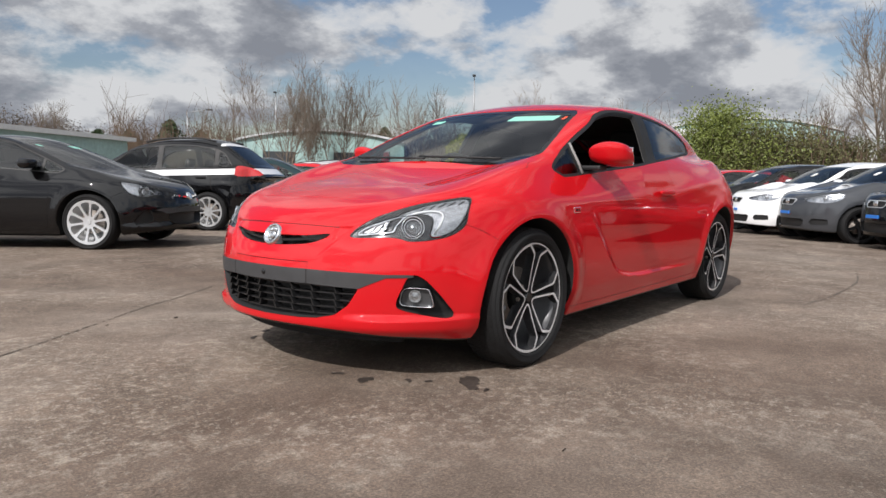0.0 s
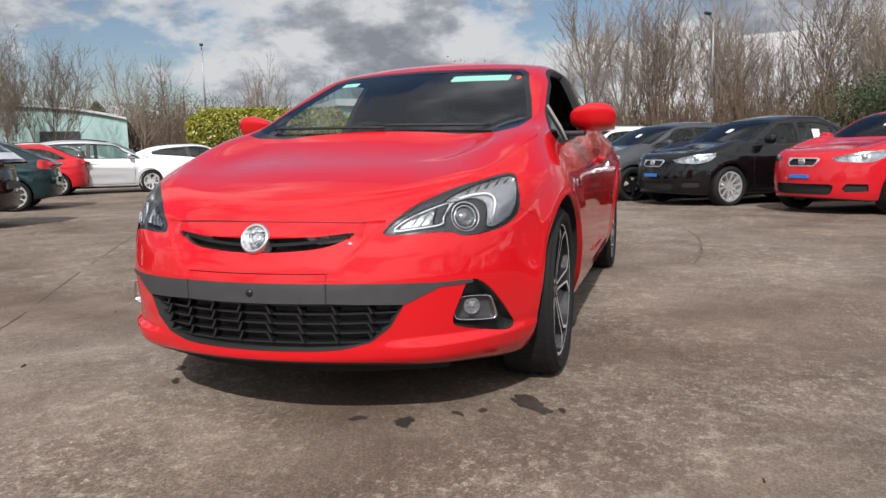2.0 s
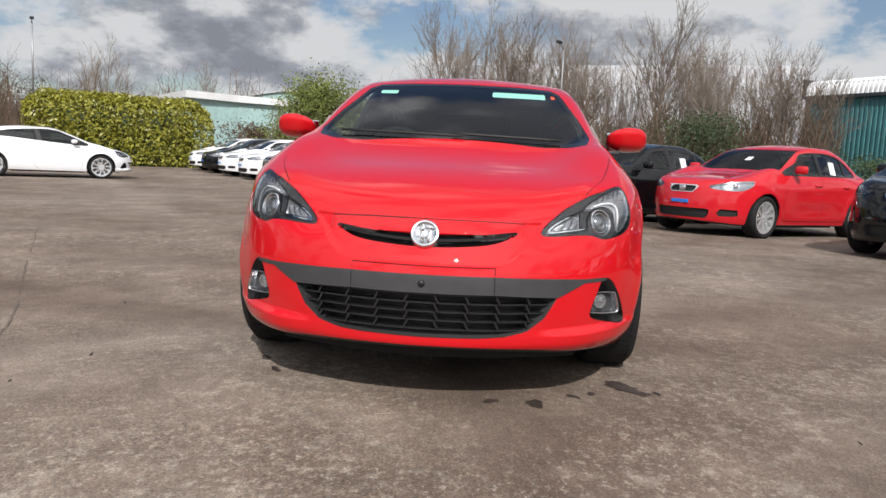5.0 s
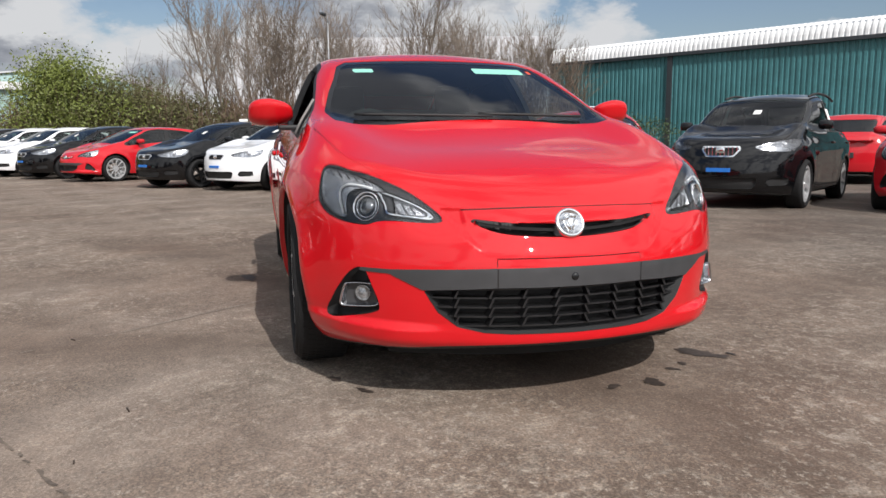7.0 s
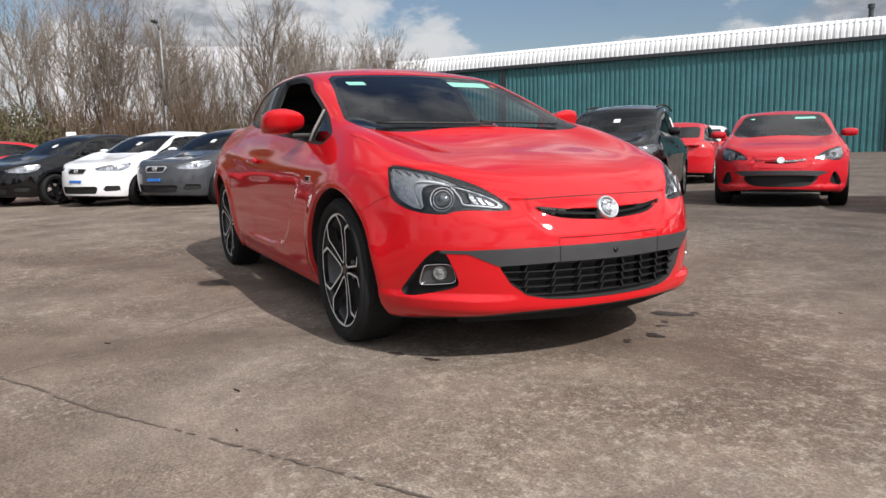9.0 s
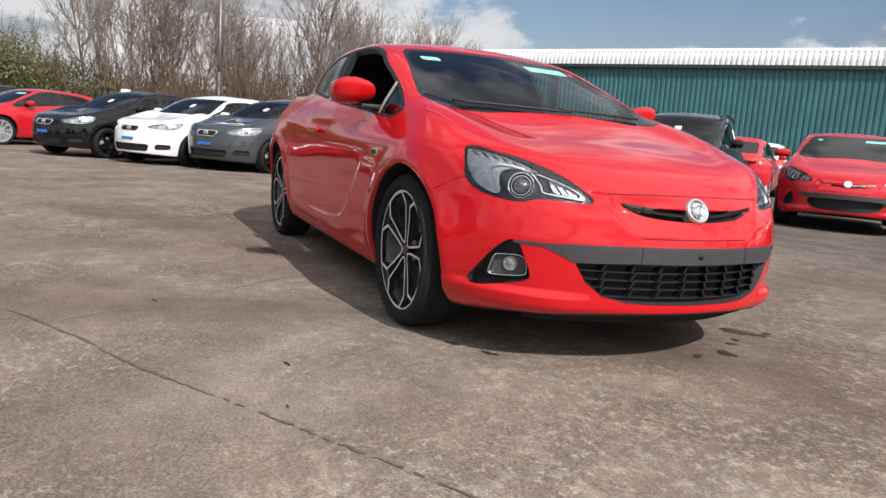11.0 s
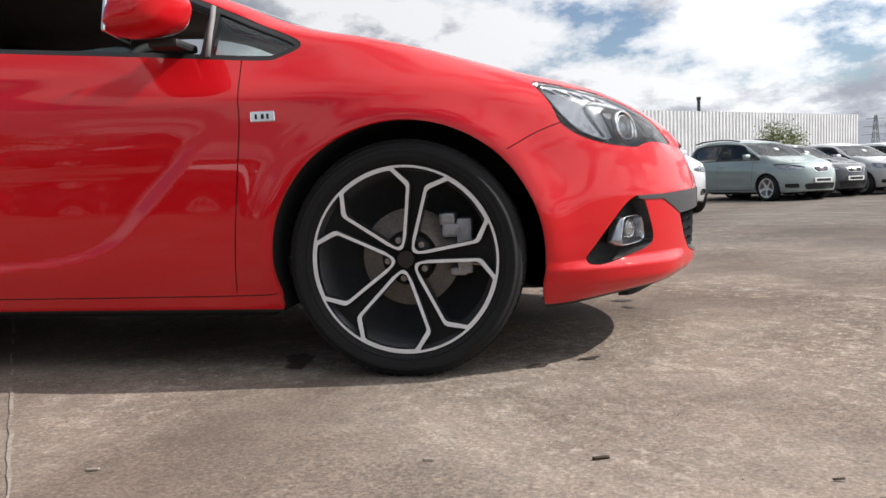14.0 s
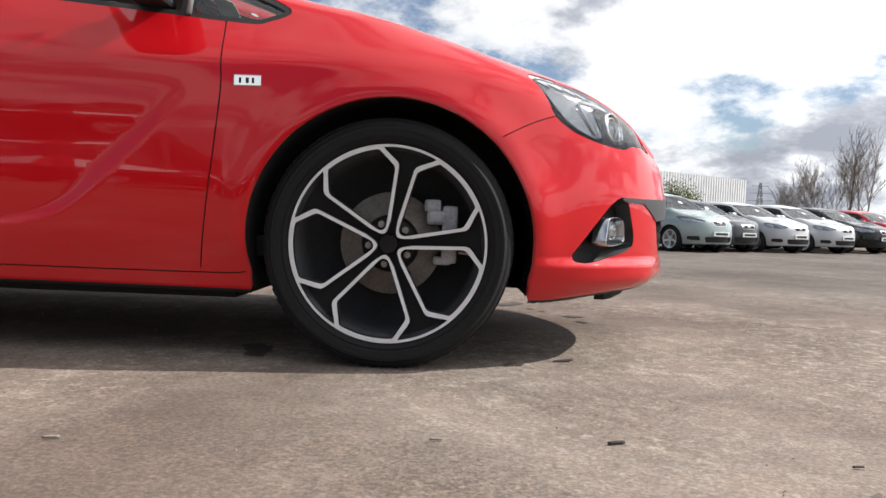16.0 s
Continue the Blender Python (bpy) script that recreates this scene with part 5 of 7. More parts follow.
    h = n.new("ShaderNodeMath"); h.operation = "MULTIPLY_ADD"; h.inputs[1].default_value = 0.8
    l.new(tex(120, 3, 0.7).outputs["Fac"], h.inputs[0]); l.new(tex(260, 2, 0.6).outputs["Fac"], h.inputs[2])
    l.new(h.outputs[0], k.inputs["Height"]); l.new(k.outputs[0], b.inputs["Normal"])
    return m


CONCRETE = concrete()
rings = np.concatenate([np.linspace(0, 16, 33), np.linspace(17, 60, 30), np.array([80, 120, 200, 400, 900, 2500.])])
bm = bmesh.new()
last = None
for r in rings[1:]:
    row = []
    for k in range(96):
        x, y = -0.5 + r * math.cos(k * math.pi / 48), r * math.sin(k * math.pi / 48)
        row.append(bm.verts.new((x, y, ground_z(x, y))))
    if last is None:
        bm.faces.new(row)
    else:
        for k in range(96):
            bm.faces.new((last[k], row[k], row[(k + 1) % 96], last[(k + 1) % 96]))
    last = row
me = bpy.data.meshes.new("ground")
bm.to_mesh(me)
bm.free()
me.materials.append(CONCRETE)
me.shade_smooth()
yard = tagged(new("ground", me), "brown weathered concrete yard with joints and oil stains", "ground", kind="structure")

# wet oil marks, one painted patch of car shadow, joints and litter
OIL_SHADE = material("oil_shade_mark", (0.040, 0.029, 0.023), 0.7, vary=0.5, scale=9, bumpy=0.3, fine=60)
JOINT = material("joint_dirt", (0.112, 0.089, 0.071), 0.95, vary=0.4, scale=6, fine=60)
JOINT_PALE = material("joint_mortar", (0.24, 0.205, 0.17), 0.95, vary=0.4, scale=6, fine=60)


def spot(x, y, rx, ry, turn, seed, mat=None):
    g = random.Random(seed)
    bm = bmesh.new()
    mid = bm.verts.new((x, y, ground_z(x, y) + 0.0035))
    ring = []
    ph = [g.uniform(0, 6.3) for _ in range(4)]
    for k in range(40):
        a = k * math.pi / 20
        q = 1 + 0.22 * math.sin(2 * a + ph[0]) + 0.16 * math.sin(3 * a + ph[1]) + 0.12 * math.sin(7 * a + ph[2]) + 0.07 * math.sin(13 * a + ph[3])
        u, w = rx * q * math.cos(a), ry * q * math.sin(a)
        px, py = x + u * math.cos(turn) - w * math.sin(turn), y + u * math.sin(turn) + w * math.cos(turn)
        ring.append(bm.verts.new((px, py, ground_z(px, py) + 0.003)))
    for a, b in zip(ring, ring[1:] + ring[:1]):
        bm.faces.new((mid, a, b))
    part("oil_shade_mark", bm, mat or OIL_SHADE, yard, "dark patch on the ground, wet oil and painted shade")


def crack(points, wide, seed, mat=None):
    g = random.Random(seed)
    p = spline(points, False, 14)
    bm = bmesh.new()
    rows = []
    for i, q in enumerate(p):
        d = p[min(i + 1, len(p) - 1)] - p[max(i - 1, 0)]
        nrm = np.array([-d[1], d[0]]) / max(np.hypot(*d), 1e-9)
        q = q + nrm * g.uniform(-0.006, 0.006)
        w = wide * g.uniform(0.5, 1.3) / 2
        rows.append([bm.verts.new((*(q + nrm * s * w), ground_z(*q) + 0.003)) for s in (1, -1)])
    for a, b in zip(rows[:-1], rows[1:]):
        if g.random() > 0.22:
            bm.faces.new((a[0], a[1], b[1], b[0]))
    part("joint", bm, mat or JOINT, yard, "dirt-filled joint in the concrete")


# the mark at x -1.89 is car shadow painted as a dark patch
for i, (x, y, rx, ry, turn) in enumerate(((0.425, 0.80, 0.105, 0.042, 0.9), (0.70, 0.424, 0.034, 0.04, 2.3), (0.58, 0.577, 0.026, 0.014, 0.8), (0.53, 0.652, 0.022, 0.014, 0.4), (0.705, 0.258, 0.02, 0.028, 0.2),
                                          (0.345, -0.725, 0.034, 0.02, 0.9), (0.505, -0.632, 0.032, 0.017, 0.7), (-0.40, -0.66, 0.05, 0.085, 0.2), (-1.89, -1.07, 0.12, 0.035, 0.3), (0.47, 0.92, 0.02, 0.012, 0.3))):
    spot(x, y, rx, ry, turn, 30 + i)
crack([(-9.0, -7.8), (-5.0, -5.3), (-1.74, -3.25), (-0.2, -2.264), (0.411, -1.93), (0.82, -1.66), (1.17, -1.44), (1.54, -1.21), (2.6, -0.55), (5.0, 0.9)], 0.012, 1)
crack([(-0.2, -2.264), (-0.60, -1.67), (-1.16, -0.97), (-2.1, 0.2), (-3.6, 2.1), (-6.5, 5.8)], 0.008, 2, JOINT_PALE)
crack([(-5.6, 1.38), (-4.6, 1.53), (-3.5, 1.52), (-2.88, 1.44)], 0.02, 3)
crack([(2.2, -3.2), (3.2, -4.6), (5.2, -7.6)], 0.008, 4)
# bits of grit and a dead twig
GRIT = material("loose_grit", (0.28, 0.25, 0.21), 0.95, vary=0.4, scale=5)
g = np.random.default_rng(4)
vs, fs = [], []
for _ in range(1500):
    x, y = g.uniform(-1.5, 3.6), g.uniform(-3.2, 3.2)
    s_ = g.uniform(0.001, 0.0026)
    o = g.normal(size=(4, 3)) * s_
    base = len(vs)
    vs += [(x + a[0], y + a[1], ground_z(x, y) + abs(a[2]) + 0.0005) for a in o]
    fs += [(base, base + 1, base + 2), (base, base + 2, base + 3), (base, base + 1, base + 3), (base + 1, base + 2, base + 3)]
me = bpy.data.meshes.new("grit")
me.from_pydata(vs, [], fs)
me.materials.append(GRIT)
tagged(new("grit", me), "loose grit scattered on the concrete", "grit", kind="stuff")
BROWN_LEAF = material("dead_leaf", (0.035, 0.022, 0.014), 0.8, vary=0.3)
CHIP = material("pale_stone_chip", (0.27, 0.235, 0.195), 0.9, vary=0.3)


def litter(x, y, turn, long, mat, label, kind_name):
    bm = bmesh.new()
    pts = [Vector((math.cos(turn) * u + 0.004 * math.sin(40 * u), math.sin(turn) * u, 0.0035 + 0.001 * math.cos(60 * u))) for u in np.linspace(-long / 2, long / 2, 6)]
    pipe(bm, pts, long * 0.11)
    ob = part(kind_name, bm, mat, None, smooth=True)
    ob.location = (x, y, ground_z(x, y))
    tagged(ob, label, kind_name.replace("_", " "))


litter(0.482, -1.44, 0.4, 0.030, BROWN_LEAF, "short dark dead twig lying on concrete", "twig")
litter(-0.53, -1.84, 0.9, 0.026, BROWN_LEAF, "small dark twig beside a pale joint", "twig")
litter(0.88, -1.52, 0.2, 0.018, BROWN_LEAF, "tiny dark twig on pale worn concrete", "twig")
litter(0.87, 1.515, 0.1, 0.020, BROWN_LEAF, "tiny dark twig on brown concrete", "twig")
litter(0.15, -1.467, 0.1, 0.020, CHIP, "pale chip of stone on the concrete", "stone_chip")
litter(-0.51, -1.55, 0.3, 0.024, CHIP, "long pale chip of stone by a joint", "stone_chip")

# ---- sheds round the yard ----
TEAL = material("teal_sheet_steel", (0.048, 0.160, 0.172), 0.45, vary=0.18, scale=0.8, fine=6)
PALE_TEAL = material("pale_green_sheet_steel", (0.33, 0.48, 0.46), 0.5, vary=0.15, scale=0.5, fine=4)
WHITE_SHEET = material("white_sheet_steel", (0.70, 0.71, 0.71), 0.5, vary=0.10, scale=0.9, fine=7)
GREY_SHEET = material("grey_sheet_steel", (0.36, 0.40, 0.44), 0.5, vary=0.12, scale=0.5, fine=5)
BLUE_TRIM = material("blue_trim", (0.03, 0.07, 0.17), 0.4)
DARK_TRIM = material("dark_trim", (0.03, 0.035, 0.04), 0.5, vary=0.2)
ROOF_GREY = material("roof_sheet", (0.45, 0.47, 0.48), 0.55, vary=0.2, scale=0.4, fine=4)


def ribbed(name, a, b, z0, z1, pitch, depth, mat, parent, crown=0.0, label=""):
    """A wall of profiled sheet from a to b; crown: how far its top rolls back, as a curved eave does."""
    a, b = Vector(a), Vector(b)
    way = (b - a).normalized()
    out = Vector((way.y, -way.x))
    count = int((b - a).length / pitch)
    rows = [(z0, 0.0), (z1, 0.0)] if not crown else [(z0, 0.0)] + [(z0 + (z1 - z0) * math.sin(t), crown * (1 - math.cos(t))) for t in np.linspace(0.35, 1.5, 7)]
    vs, fs = [], []
    for i in range(count + 1):
        for u, d in ((0.0, 0.0), (0.30, 0.0), (0.42, 1.0), (0.88, 1.0)):
            p = a + way * ((i + u) * pitch) + out * (d * depth)
            vs += [(p.x - out.x * back, p.y - out.y * back, z) for z, back in rows]
    m = len(rows)
    for i in range(4 * (count + 1) - 1):
        for j in range(m - 1):
            fs.append((i * m + j, (i + 1) * m + j, (i + 1) * m + j + 1, i * m + j + 1))
    me = bpy.data.meshes.new(name)
    me.from_pydata(vs, [], fs)
    me.materials.append(mat)
    ob = new(name, me)
    ob.parent = parent
    return tagged(ob, label)


def slab(name, a, b, z0, z1, thick, mat, parent, label="", gable=None):
    """A plain wall from a to b, thick metres deep behind its face; gable: a second height at a."""
    a, b = Vector(a), Vector(b)
    way = (b - a).normalized()
    back = Vector((-way.y, way.x)) * thick
    bm = bmesh.new()
    za = z1 if gable is None else gable
    pts = [(a, z0), (b, z0), (b, z1), (a, za)]
    f = [bm.verts.new((p.x, p.y, z)) for p, z in pts]
    g = [bm.verts.new((p.x + back.x, p.y + back.y, z)) for p, z in pts]
    bm.faces.new(f)
    bm.faces.new(g[::-1])
    for i in range(4):
        bm.faces.new((f[i], g[i], g[(i + 1) % 4], f[(i + 1) % 4]))
    bmesh.ops.recalc_face_normals(bm, faces=bm.faces)
    return part(name, bm, mat, parent, label)


def hull(name, corners, z0, z1, mat, parent, label=""):
    bm = bmesh.new()
    lo, hi = [bm.verts.new((x, y, z0)) for x, y in corners], [bm.verts.new((x, y, z1)) for x, y in corners]
    bm.faces.new(hi)
    bm.faces.new(lo[::-1])
    for i in range(len(lo)):
        k = (i + 1) % len(lo)
        bm.faces.new((lo[i], lo[k], hi[k], hi[i]))
    bmesh.ops.recalc_face_normals(bm, faces=bm.faces)
    return part(name, bm, mat, parent, label)


# the long teal shed
shed = thing("warehouse", "long teal profiled-steel warehouse with a rolled white eave", "warehouse")
A, B = Vector((-51.0, 21.6)), Vector((-16.2, 43.6))
way = (B - A).normalized()
into = Vector((-way.y, way.x))
ribbed("wall", A, B, -0.3, 6.5, 0.33, 0.06, TEAL, shed, label="teal profiled steel wall")
ribbed("eave", A - way * 0.3 - into * 0.25, B + way * 0.3 - into * 0.25, 6.5, 7.65, 0.33, 0.07, WHITE_SHEET, shed, 0.9, "white rolled steel eave")
slab("gutter", A - into * 0.34 - way * 0.3, B - into * 0.34 + way * 0.3, 6.31, 6.53, 0.25, DARK_TRIM, shed)
hull("shed_body", [tuple(A + into * 0.02), tuple(B + into * 0.02), tuple(B + into * 30), tuple(A + into * 30)], -0.3, 7.4, GREY_SHEET, shed)
for p in (A - way * 0.25, B + way * 0.1, A + way * 9.5, B - way * 7.5):
    slab("corner_post", p - into * 0.2, p + way * 0.35 - into * 0.2, -0.3, 6.4, 0.2, DARK_TRIM, shed)
slab("eave_end", B + way * 0.3 - into * 0.32, B + way * 0.62 - into * 0.32, 6.35, 7.75, 1.2, DARK_TRIM, shed)
slab("eave_end", A - way * 0.5 - into * 0.32, A - way * 0.3 - into * 0.32, 6.35, 7.7, 1.2, DARK_TRIM, shed)
bm = bmesh.new()
rod(bm, (*(B - way * 8.6 + into * 3), 7.3), (*(B - way * 8.6 + into * 3), 8.6), 0.14, 0.14, 12)
rod(bm, (*(B - way * 8.6 + into * 3), 8.5), (*(B - way * 8.6 + into * 3), 8.75), 0.2, 0.2, 12)
part("flue", bm, DARK_TRIM, shed, "dark roof flue")

# the grey and white shed
shed2 = thing("warehouse", "white ribbed-steel warehouse with a grey gable and blue corner", "warehouse")
C, D = Vector((-9.2, 51.5)), Vector((33.4, 83.0))
ribbed("wall", C, D, -0.3, 6.6, 0.46, 0.13, WHITE_SHEET, shed2, label="white ribbed steel wall")
E2, F2 = Vector((-15.5, 54.8)), Vector((-22.5, 58.5))
slab("gable_wall", E2, C, -0.3, 6.4, 0.3, GREY_SHEET, shed2, "plain grey gable wall")
slab("gable_wall", F2, E2, -0.3, 6.4, 0.3, GREY_SHEET, shed2, gable=3.6)
slab("roof_trim", E2 - Vector((0, 0.1)), C - Vector((0, 0.1)), 6.4, 6.62, 0.5, BLUE_TRIM, shed2)
slab("corner_trim", C - Vector((0.42, 0.16)), C + Vector((0.12, -0.16)), -0.3, 6.62, 0.4, BLUE_TRIM, shed2, "blue steel corner trim")
hull("shed_body", [(-9.1, 51.9), (33.2, 83.3), (20, 101), (-24, 72), (-15, 55.2)], -0.3, 6.5, PALE_TEAL, shed2)
for p in (Vector((-0.3, 60)), Vector((15.0, 72.5))):
    bm = bmesh.new()
    rod(bm, (*p, 6.2), (*p, 8.1), 0.16, 0.16, 10)
    rod(bm, (*p, 8.0), (*p, 8.3), 0.22, 0.22, 10)
    part("flue", bm, DARK_TRIM, shed2)

HALL_SHEET = material("light_grey_sheet", (0.54, 0.55, 0.57), 0.6, vary=0.12, scale=0.4)
white_hall = thing("warehouse", "tall white hall behind the bare trees", "warehouse")
ribbed("wall", (-74, -3), (-66, 27), -0.3, 10.8, 0.6, 0.08, HALL_SHEET, white_hall)
hull("shed_body", [(-74.1, -3), (-66.1, 27), (-95, 32), (-100, 0)], -0.3, 10.8, GREY_SHEET, white_hall)


def round_shed(label, a, b, high, sag, depth, windows=()):
    """A pale shed with a low curved gable towards the yard."""
    ob = thing("shed", label, "shed")
    a, b = Vector(a), Vector(b)
    w = (b - a).normalized()
    back = Vector((w.y, -w.x)) * depth
    n = 24
    bm = bmesh.new()
    lo, hi, hib = [], [], []
    for i in range(n + 1):
        p = a + (b - a) * (i / n)
        z = high - sag * (2 * i / n - 1) ** 2
        lo.append(bm.verts.new((p.x, p.y, -0.3)))
        hi.append(bm.verts.new((p.x, p.y, z)))
    for i in range(n):
        bm.faces.new((lo[i], lo[i + 1], hi[i + 1], hi[i]))
    part("wall", bm, PALE_TEAL, ob, "pale blue-green sheet gable")
    bm = bmesh.new()
    rows = []
    for i in range(n + 1):
        p = a + (b - a) * (i / n) - back.normalized() * 0.3
        z = high - sag * (2 * i / n - 1) ** 2
        rows.append([bm.verts.new((p.x, p.y, z + 0.01)), bm.verts.new((p.x, p.y, z + 0.18)), bm.verts.new((p.x + back.x, p.y + back.y, z + 0.18))])
    for r, q in zip(rows[:-1], rows[1:]):
        for j in range(2):
            bm.faces.new((r[j], q[j], q[j + 1], r[j + 1]))
    part("roof", bm, ROOF_GREY, ob, "grey curved roof")
    for u, z in windows:
        p = a + w * u - back.normalized() * 0.04
        frame_ = slab("window", p, p + w * 2.6, z, z + 1.3, 0.06, DARK_TRIM, ob)
        slab("pane", p + w * 0.12 - back.normalized() * 0.01, p + w * 2.48 - back.normalized() * 0.01, z + 0.12, z + 1.18, 0.04, GLOSS_BLACK, frame_)
    return ob


round_shed("pale blue-green shed with a low curved roof", (-42.5, -37.5), (-33.5, -48.0), 4.6, 0.9, 25, ((3.2, 1.6), (9.0, 1.6)))
round_shed("pale green shed with a curved roof behind bushes", (-86.0, -12.5), (-82.0, -33.0), 8.2, 1.6, 30)
hut = thing("shed", "small pale green shed with a white roof edge", "shed")
hull("wall", [(-54.5, -15.0), (-50.5, -20.0), (-47.5, -22.5), (-62, -34), (-66, -24)], -0.3, 4.4, PALE_TEAL, hut)
hull("roof", [(-54.3, -14.6), (-50.2, -19.8), (-46.9, -22.4), (-62, -34.6), (-66.6, -24)], 4.4, 4.9, WHITE_SHEET, hut)
slab("door", (-51.9, -18.3), (-51.1, -19.3), -0.3, 2.4, 0.1, DARK_TRIM, hut)
long_roof = thing("shed", "low white-roofed shed behind the parked cars", "shed")
hull("wall", [(-7.3, -35.1), (-22.6, -44.9), (-15.0, -56.7), (0.3, -46.9)], -0.3, 3.05, PALE_TEAL, long_roof)
hull("roof", [(-6.6, -34.3), (-23.3, -45.0), (-15.3, -57.4), (1.0, -46.5)], 3.05, 3.32, WHITE_SHEET, long_roof)


# ---- lamp posts ----
POST = material("galvanised_steel", (0.36, 0.37, 0.38), 0.5, 0.6, vary=0.15)


def lamp_post(x, y, high, arm, label):
    ob = thing("street_lamp", label, "street lamp", "lamp posts")
    bm = bmesh.new()
    rod(bm, (x, y, ground_z(x, y) - 0.1), (x, y, high * 0.45), 0.10, 0.08, 10)
    rod(bm, (x, y, high * 0.45), (x, y, high), 0.075, 0.05, 10)
    part("pole", bm, POST, ob, smooth=True)
    bm = bmesh.new()
    rod(bm, (x, y, high - 0.05), (x + arm[0], y + arm[1], high + 0.25), 0.04, 0.035, 8)
    part("arm", bm, POST, ob, smooth=True)
    bm = bmesh.new()
    e = Vector((x + arm[0], y + arm[1], high + 0.27))
    d = Vector((arm[0], arm[1], 0)).normalized() if arm != (0, 0) else Vector((1, 0, 0))
    box(bm, (-0.1, -0.14, -0.07), (0.55, 0.14, 0.07), 0.04, Matrix.Translation(e) @ d.to_track_quat("X", "Z").to_matrix().to_4x4())
    part("lamp_head", bm, DARK_TRIM, ob, smooth=True)


lamp_post(-48.5, -34.8, 9.4, (0.3, 0.2), "tall grey lamp post at the yard's edge")
lamp_post(-38.0, -62.0, 7.0, (-1.3, 1.4), "grey lamp post with a curved arm")
lamp_post(-44.5, -56.5, 8.9, (0.2, 0.2), "slim lattice mast beyond the shed")
lamp_post(-45.0, 3.6, 8.3, (0.8, -0.3), "lamp post among the bare trees")

# a small white sign at the yard's edge, and a pylon on the horizon
sign = thing("sign", "small blank white sign on a short post", "sign")
bm = bmesh.new()
rod(bm, (-39.0, -1.75, -0.2), (-39.0, -1.75, 1.95), 0.04, 0.04, 8)
part("post", bm, POST, sign)
bm = bmesh.new()
box(bm, (-38.94, -1.98, 1.80), (-38.90, -1.52, 2.03), 0.01)
part("panel", bm, WHITE_SHEET, sign)
pylon = thing("pylon", "grey lattice electricity pylon far off", "pylon")
px, py, ph = 110.0, 265.0, 19.0
for leg in range(4):
    a, b = radians(45 + 90 * leg), radians(135 + 90 * leg)
    bm = bmesh.new()
    lean = lambda q, z: (px + (2.2 - 1.8 * z / ph) * math.cos(q), py + (2.2 - 1.8 * z / ph) * math.sin(q), z)  # noqa: E731
    for i in range(7):
        z0, z1 = ph * i / 7, ph * (i + 1) / 7
        rod(bm, lean(a, z0), lean(a, z1), 0.14, 0.12, 4)
        rod(bm, lean(a, z0), lean(b, z1), 0.08, 0.08, 4)
        rod(bm, lean(b, z0), lean(a, z1), 0.08, 0.08, 4)
    part("lattice_side", bm, POST, pylon)
for z, wide in ((12.5, 4.2), (15.2, 3.4), (17.8, 2.6)):
    bm = bmesh.new()
    rod(bm, (px - wide, py + wide * 0.3, z), (px + wide, py - wide * 0.3, z), 0.12, 0.12, 4)
    part("cross_arm", bm, POST, pylon)

# ---- trees, scrub and hedge ----
BARK = material("grey_brown_bark", (0.17, 0.135, 0.105), 0.9, vary=0.3, scale=3)
BARK_PALE = material("pale_birch_bark", (0.23, 0.19, 0.155), 0.85, vary=0.3, scale=4)
TWIG = material("brown_twigs", (0.10, 0.068, 0.045), 0.95, vary=0.35, scale=0.7)
WOOD = material("bare_wood_brown", (0.082, 0.066, 0.05), 0.95, vary=0.45, scale=0.25, fine=1.5)
LEAF = material("laurel_leaf", (0.235, 0.23, 0.03), 0.45, vary=0.45, scale=2.2, fine=9)
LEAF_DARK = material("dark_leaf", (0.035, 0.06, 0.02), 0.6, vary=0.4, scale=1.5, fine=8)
LEAF_OLIVE = material("olive_leaf", (0.085, 0.085, 0.03), 0.7, vary=0.4, scale=0.8, fine=8)
LEAF_SPRING = material("spring_leaf", (0.13, 0.16, 0.032), 0.6, vary=0.4, scale=1.1, fine=8)


def tubes(segments):
    """Vertices and faces of tapered three-sided twigs, from rows of start, end, radius at each."""
    s = np.array(segments)
    a, b, r0, r1 = s[:, :3], s[:, 3:6], s[:, 6], s[:, 7]
    d = b - a
    d = d / np.linalg.norm(d, axis=1)[:, None]
    ref = np.where(np.abs(d[:, 2:3]) < 0.9, np.array([[0, 0, 1.0]]), np.array([[1.0, 0, 0]]))
    u = np.cross(d, ref)
    u /= np.linalg.norm(u, axis=1)[:, None]
    w = np.cross(d, u)
    ring = [(math.cos(q), math.sin(q)) for q in (0, 2 * math.pi / 3, 4 * math.pi / 3)]
    v = np.concatenate([p[:, None] + r[:, None, None] * np.stack([c * u + k * w for c, k in ring], 1) for p, r in ((a, r0), (b, r1))], 1).reshape(-1, 3)
    n = np.arange(len(s))[:, None] * 6
    q = np.concatenate([n + np.array([[i, (i + 1) % 3, 3 + (i + 1) % 3, 3 + i]]) for i in range(3)])
    return v, q


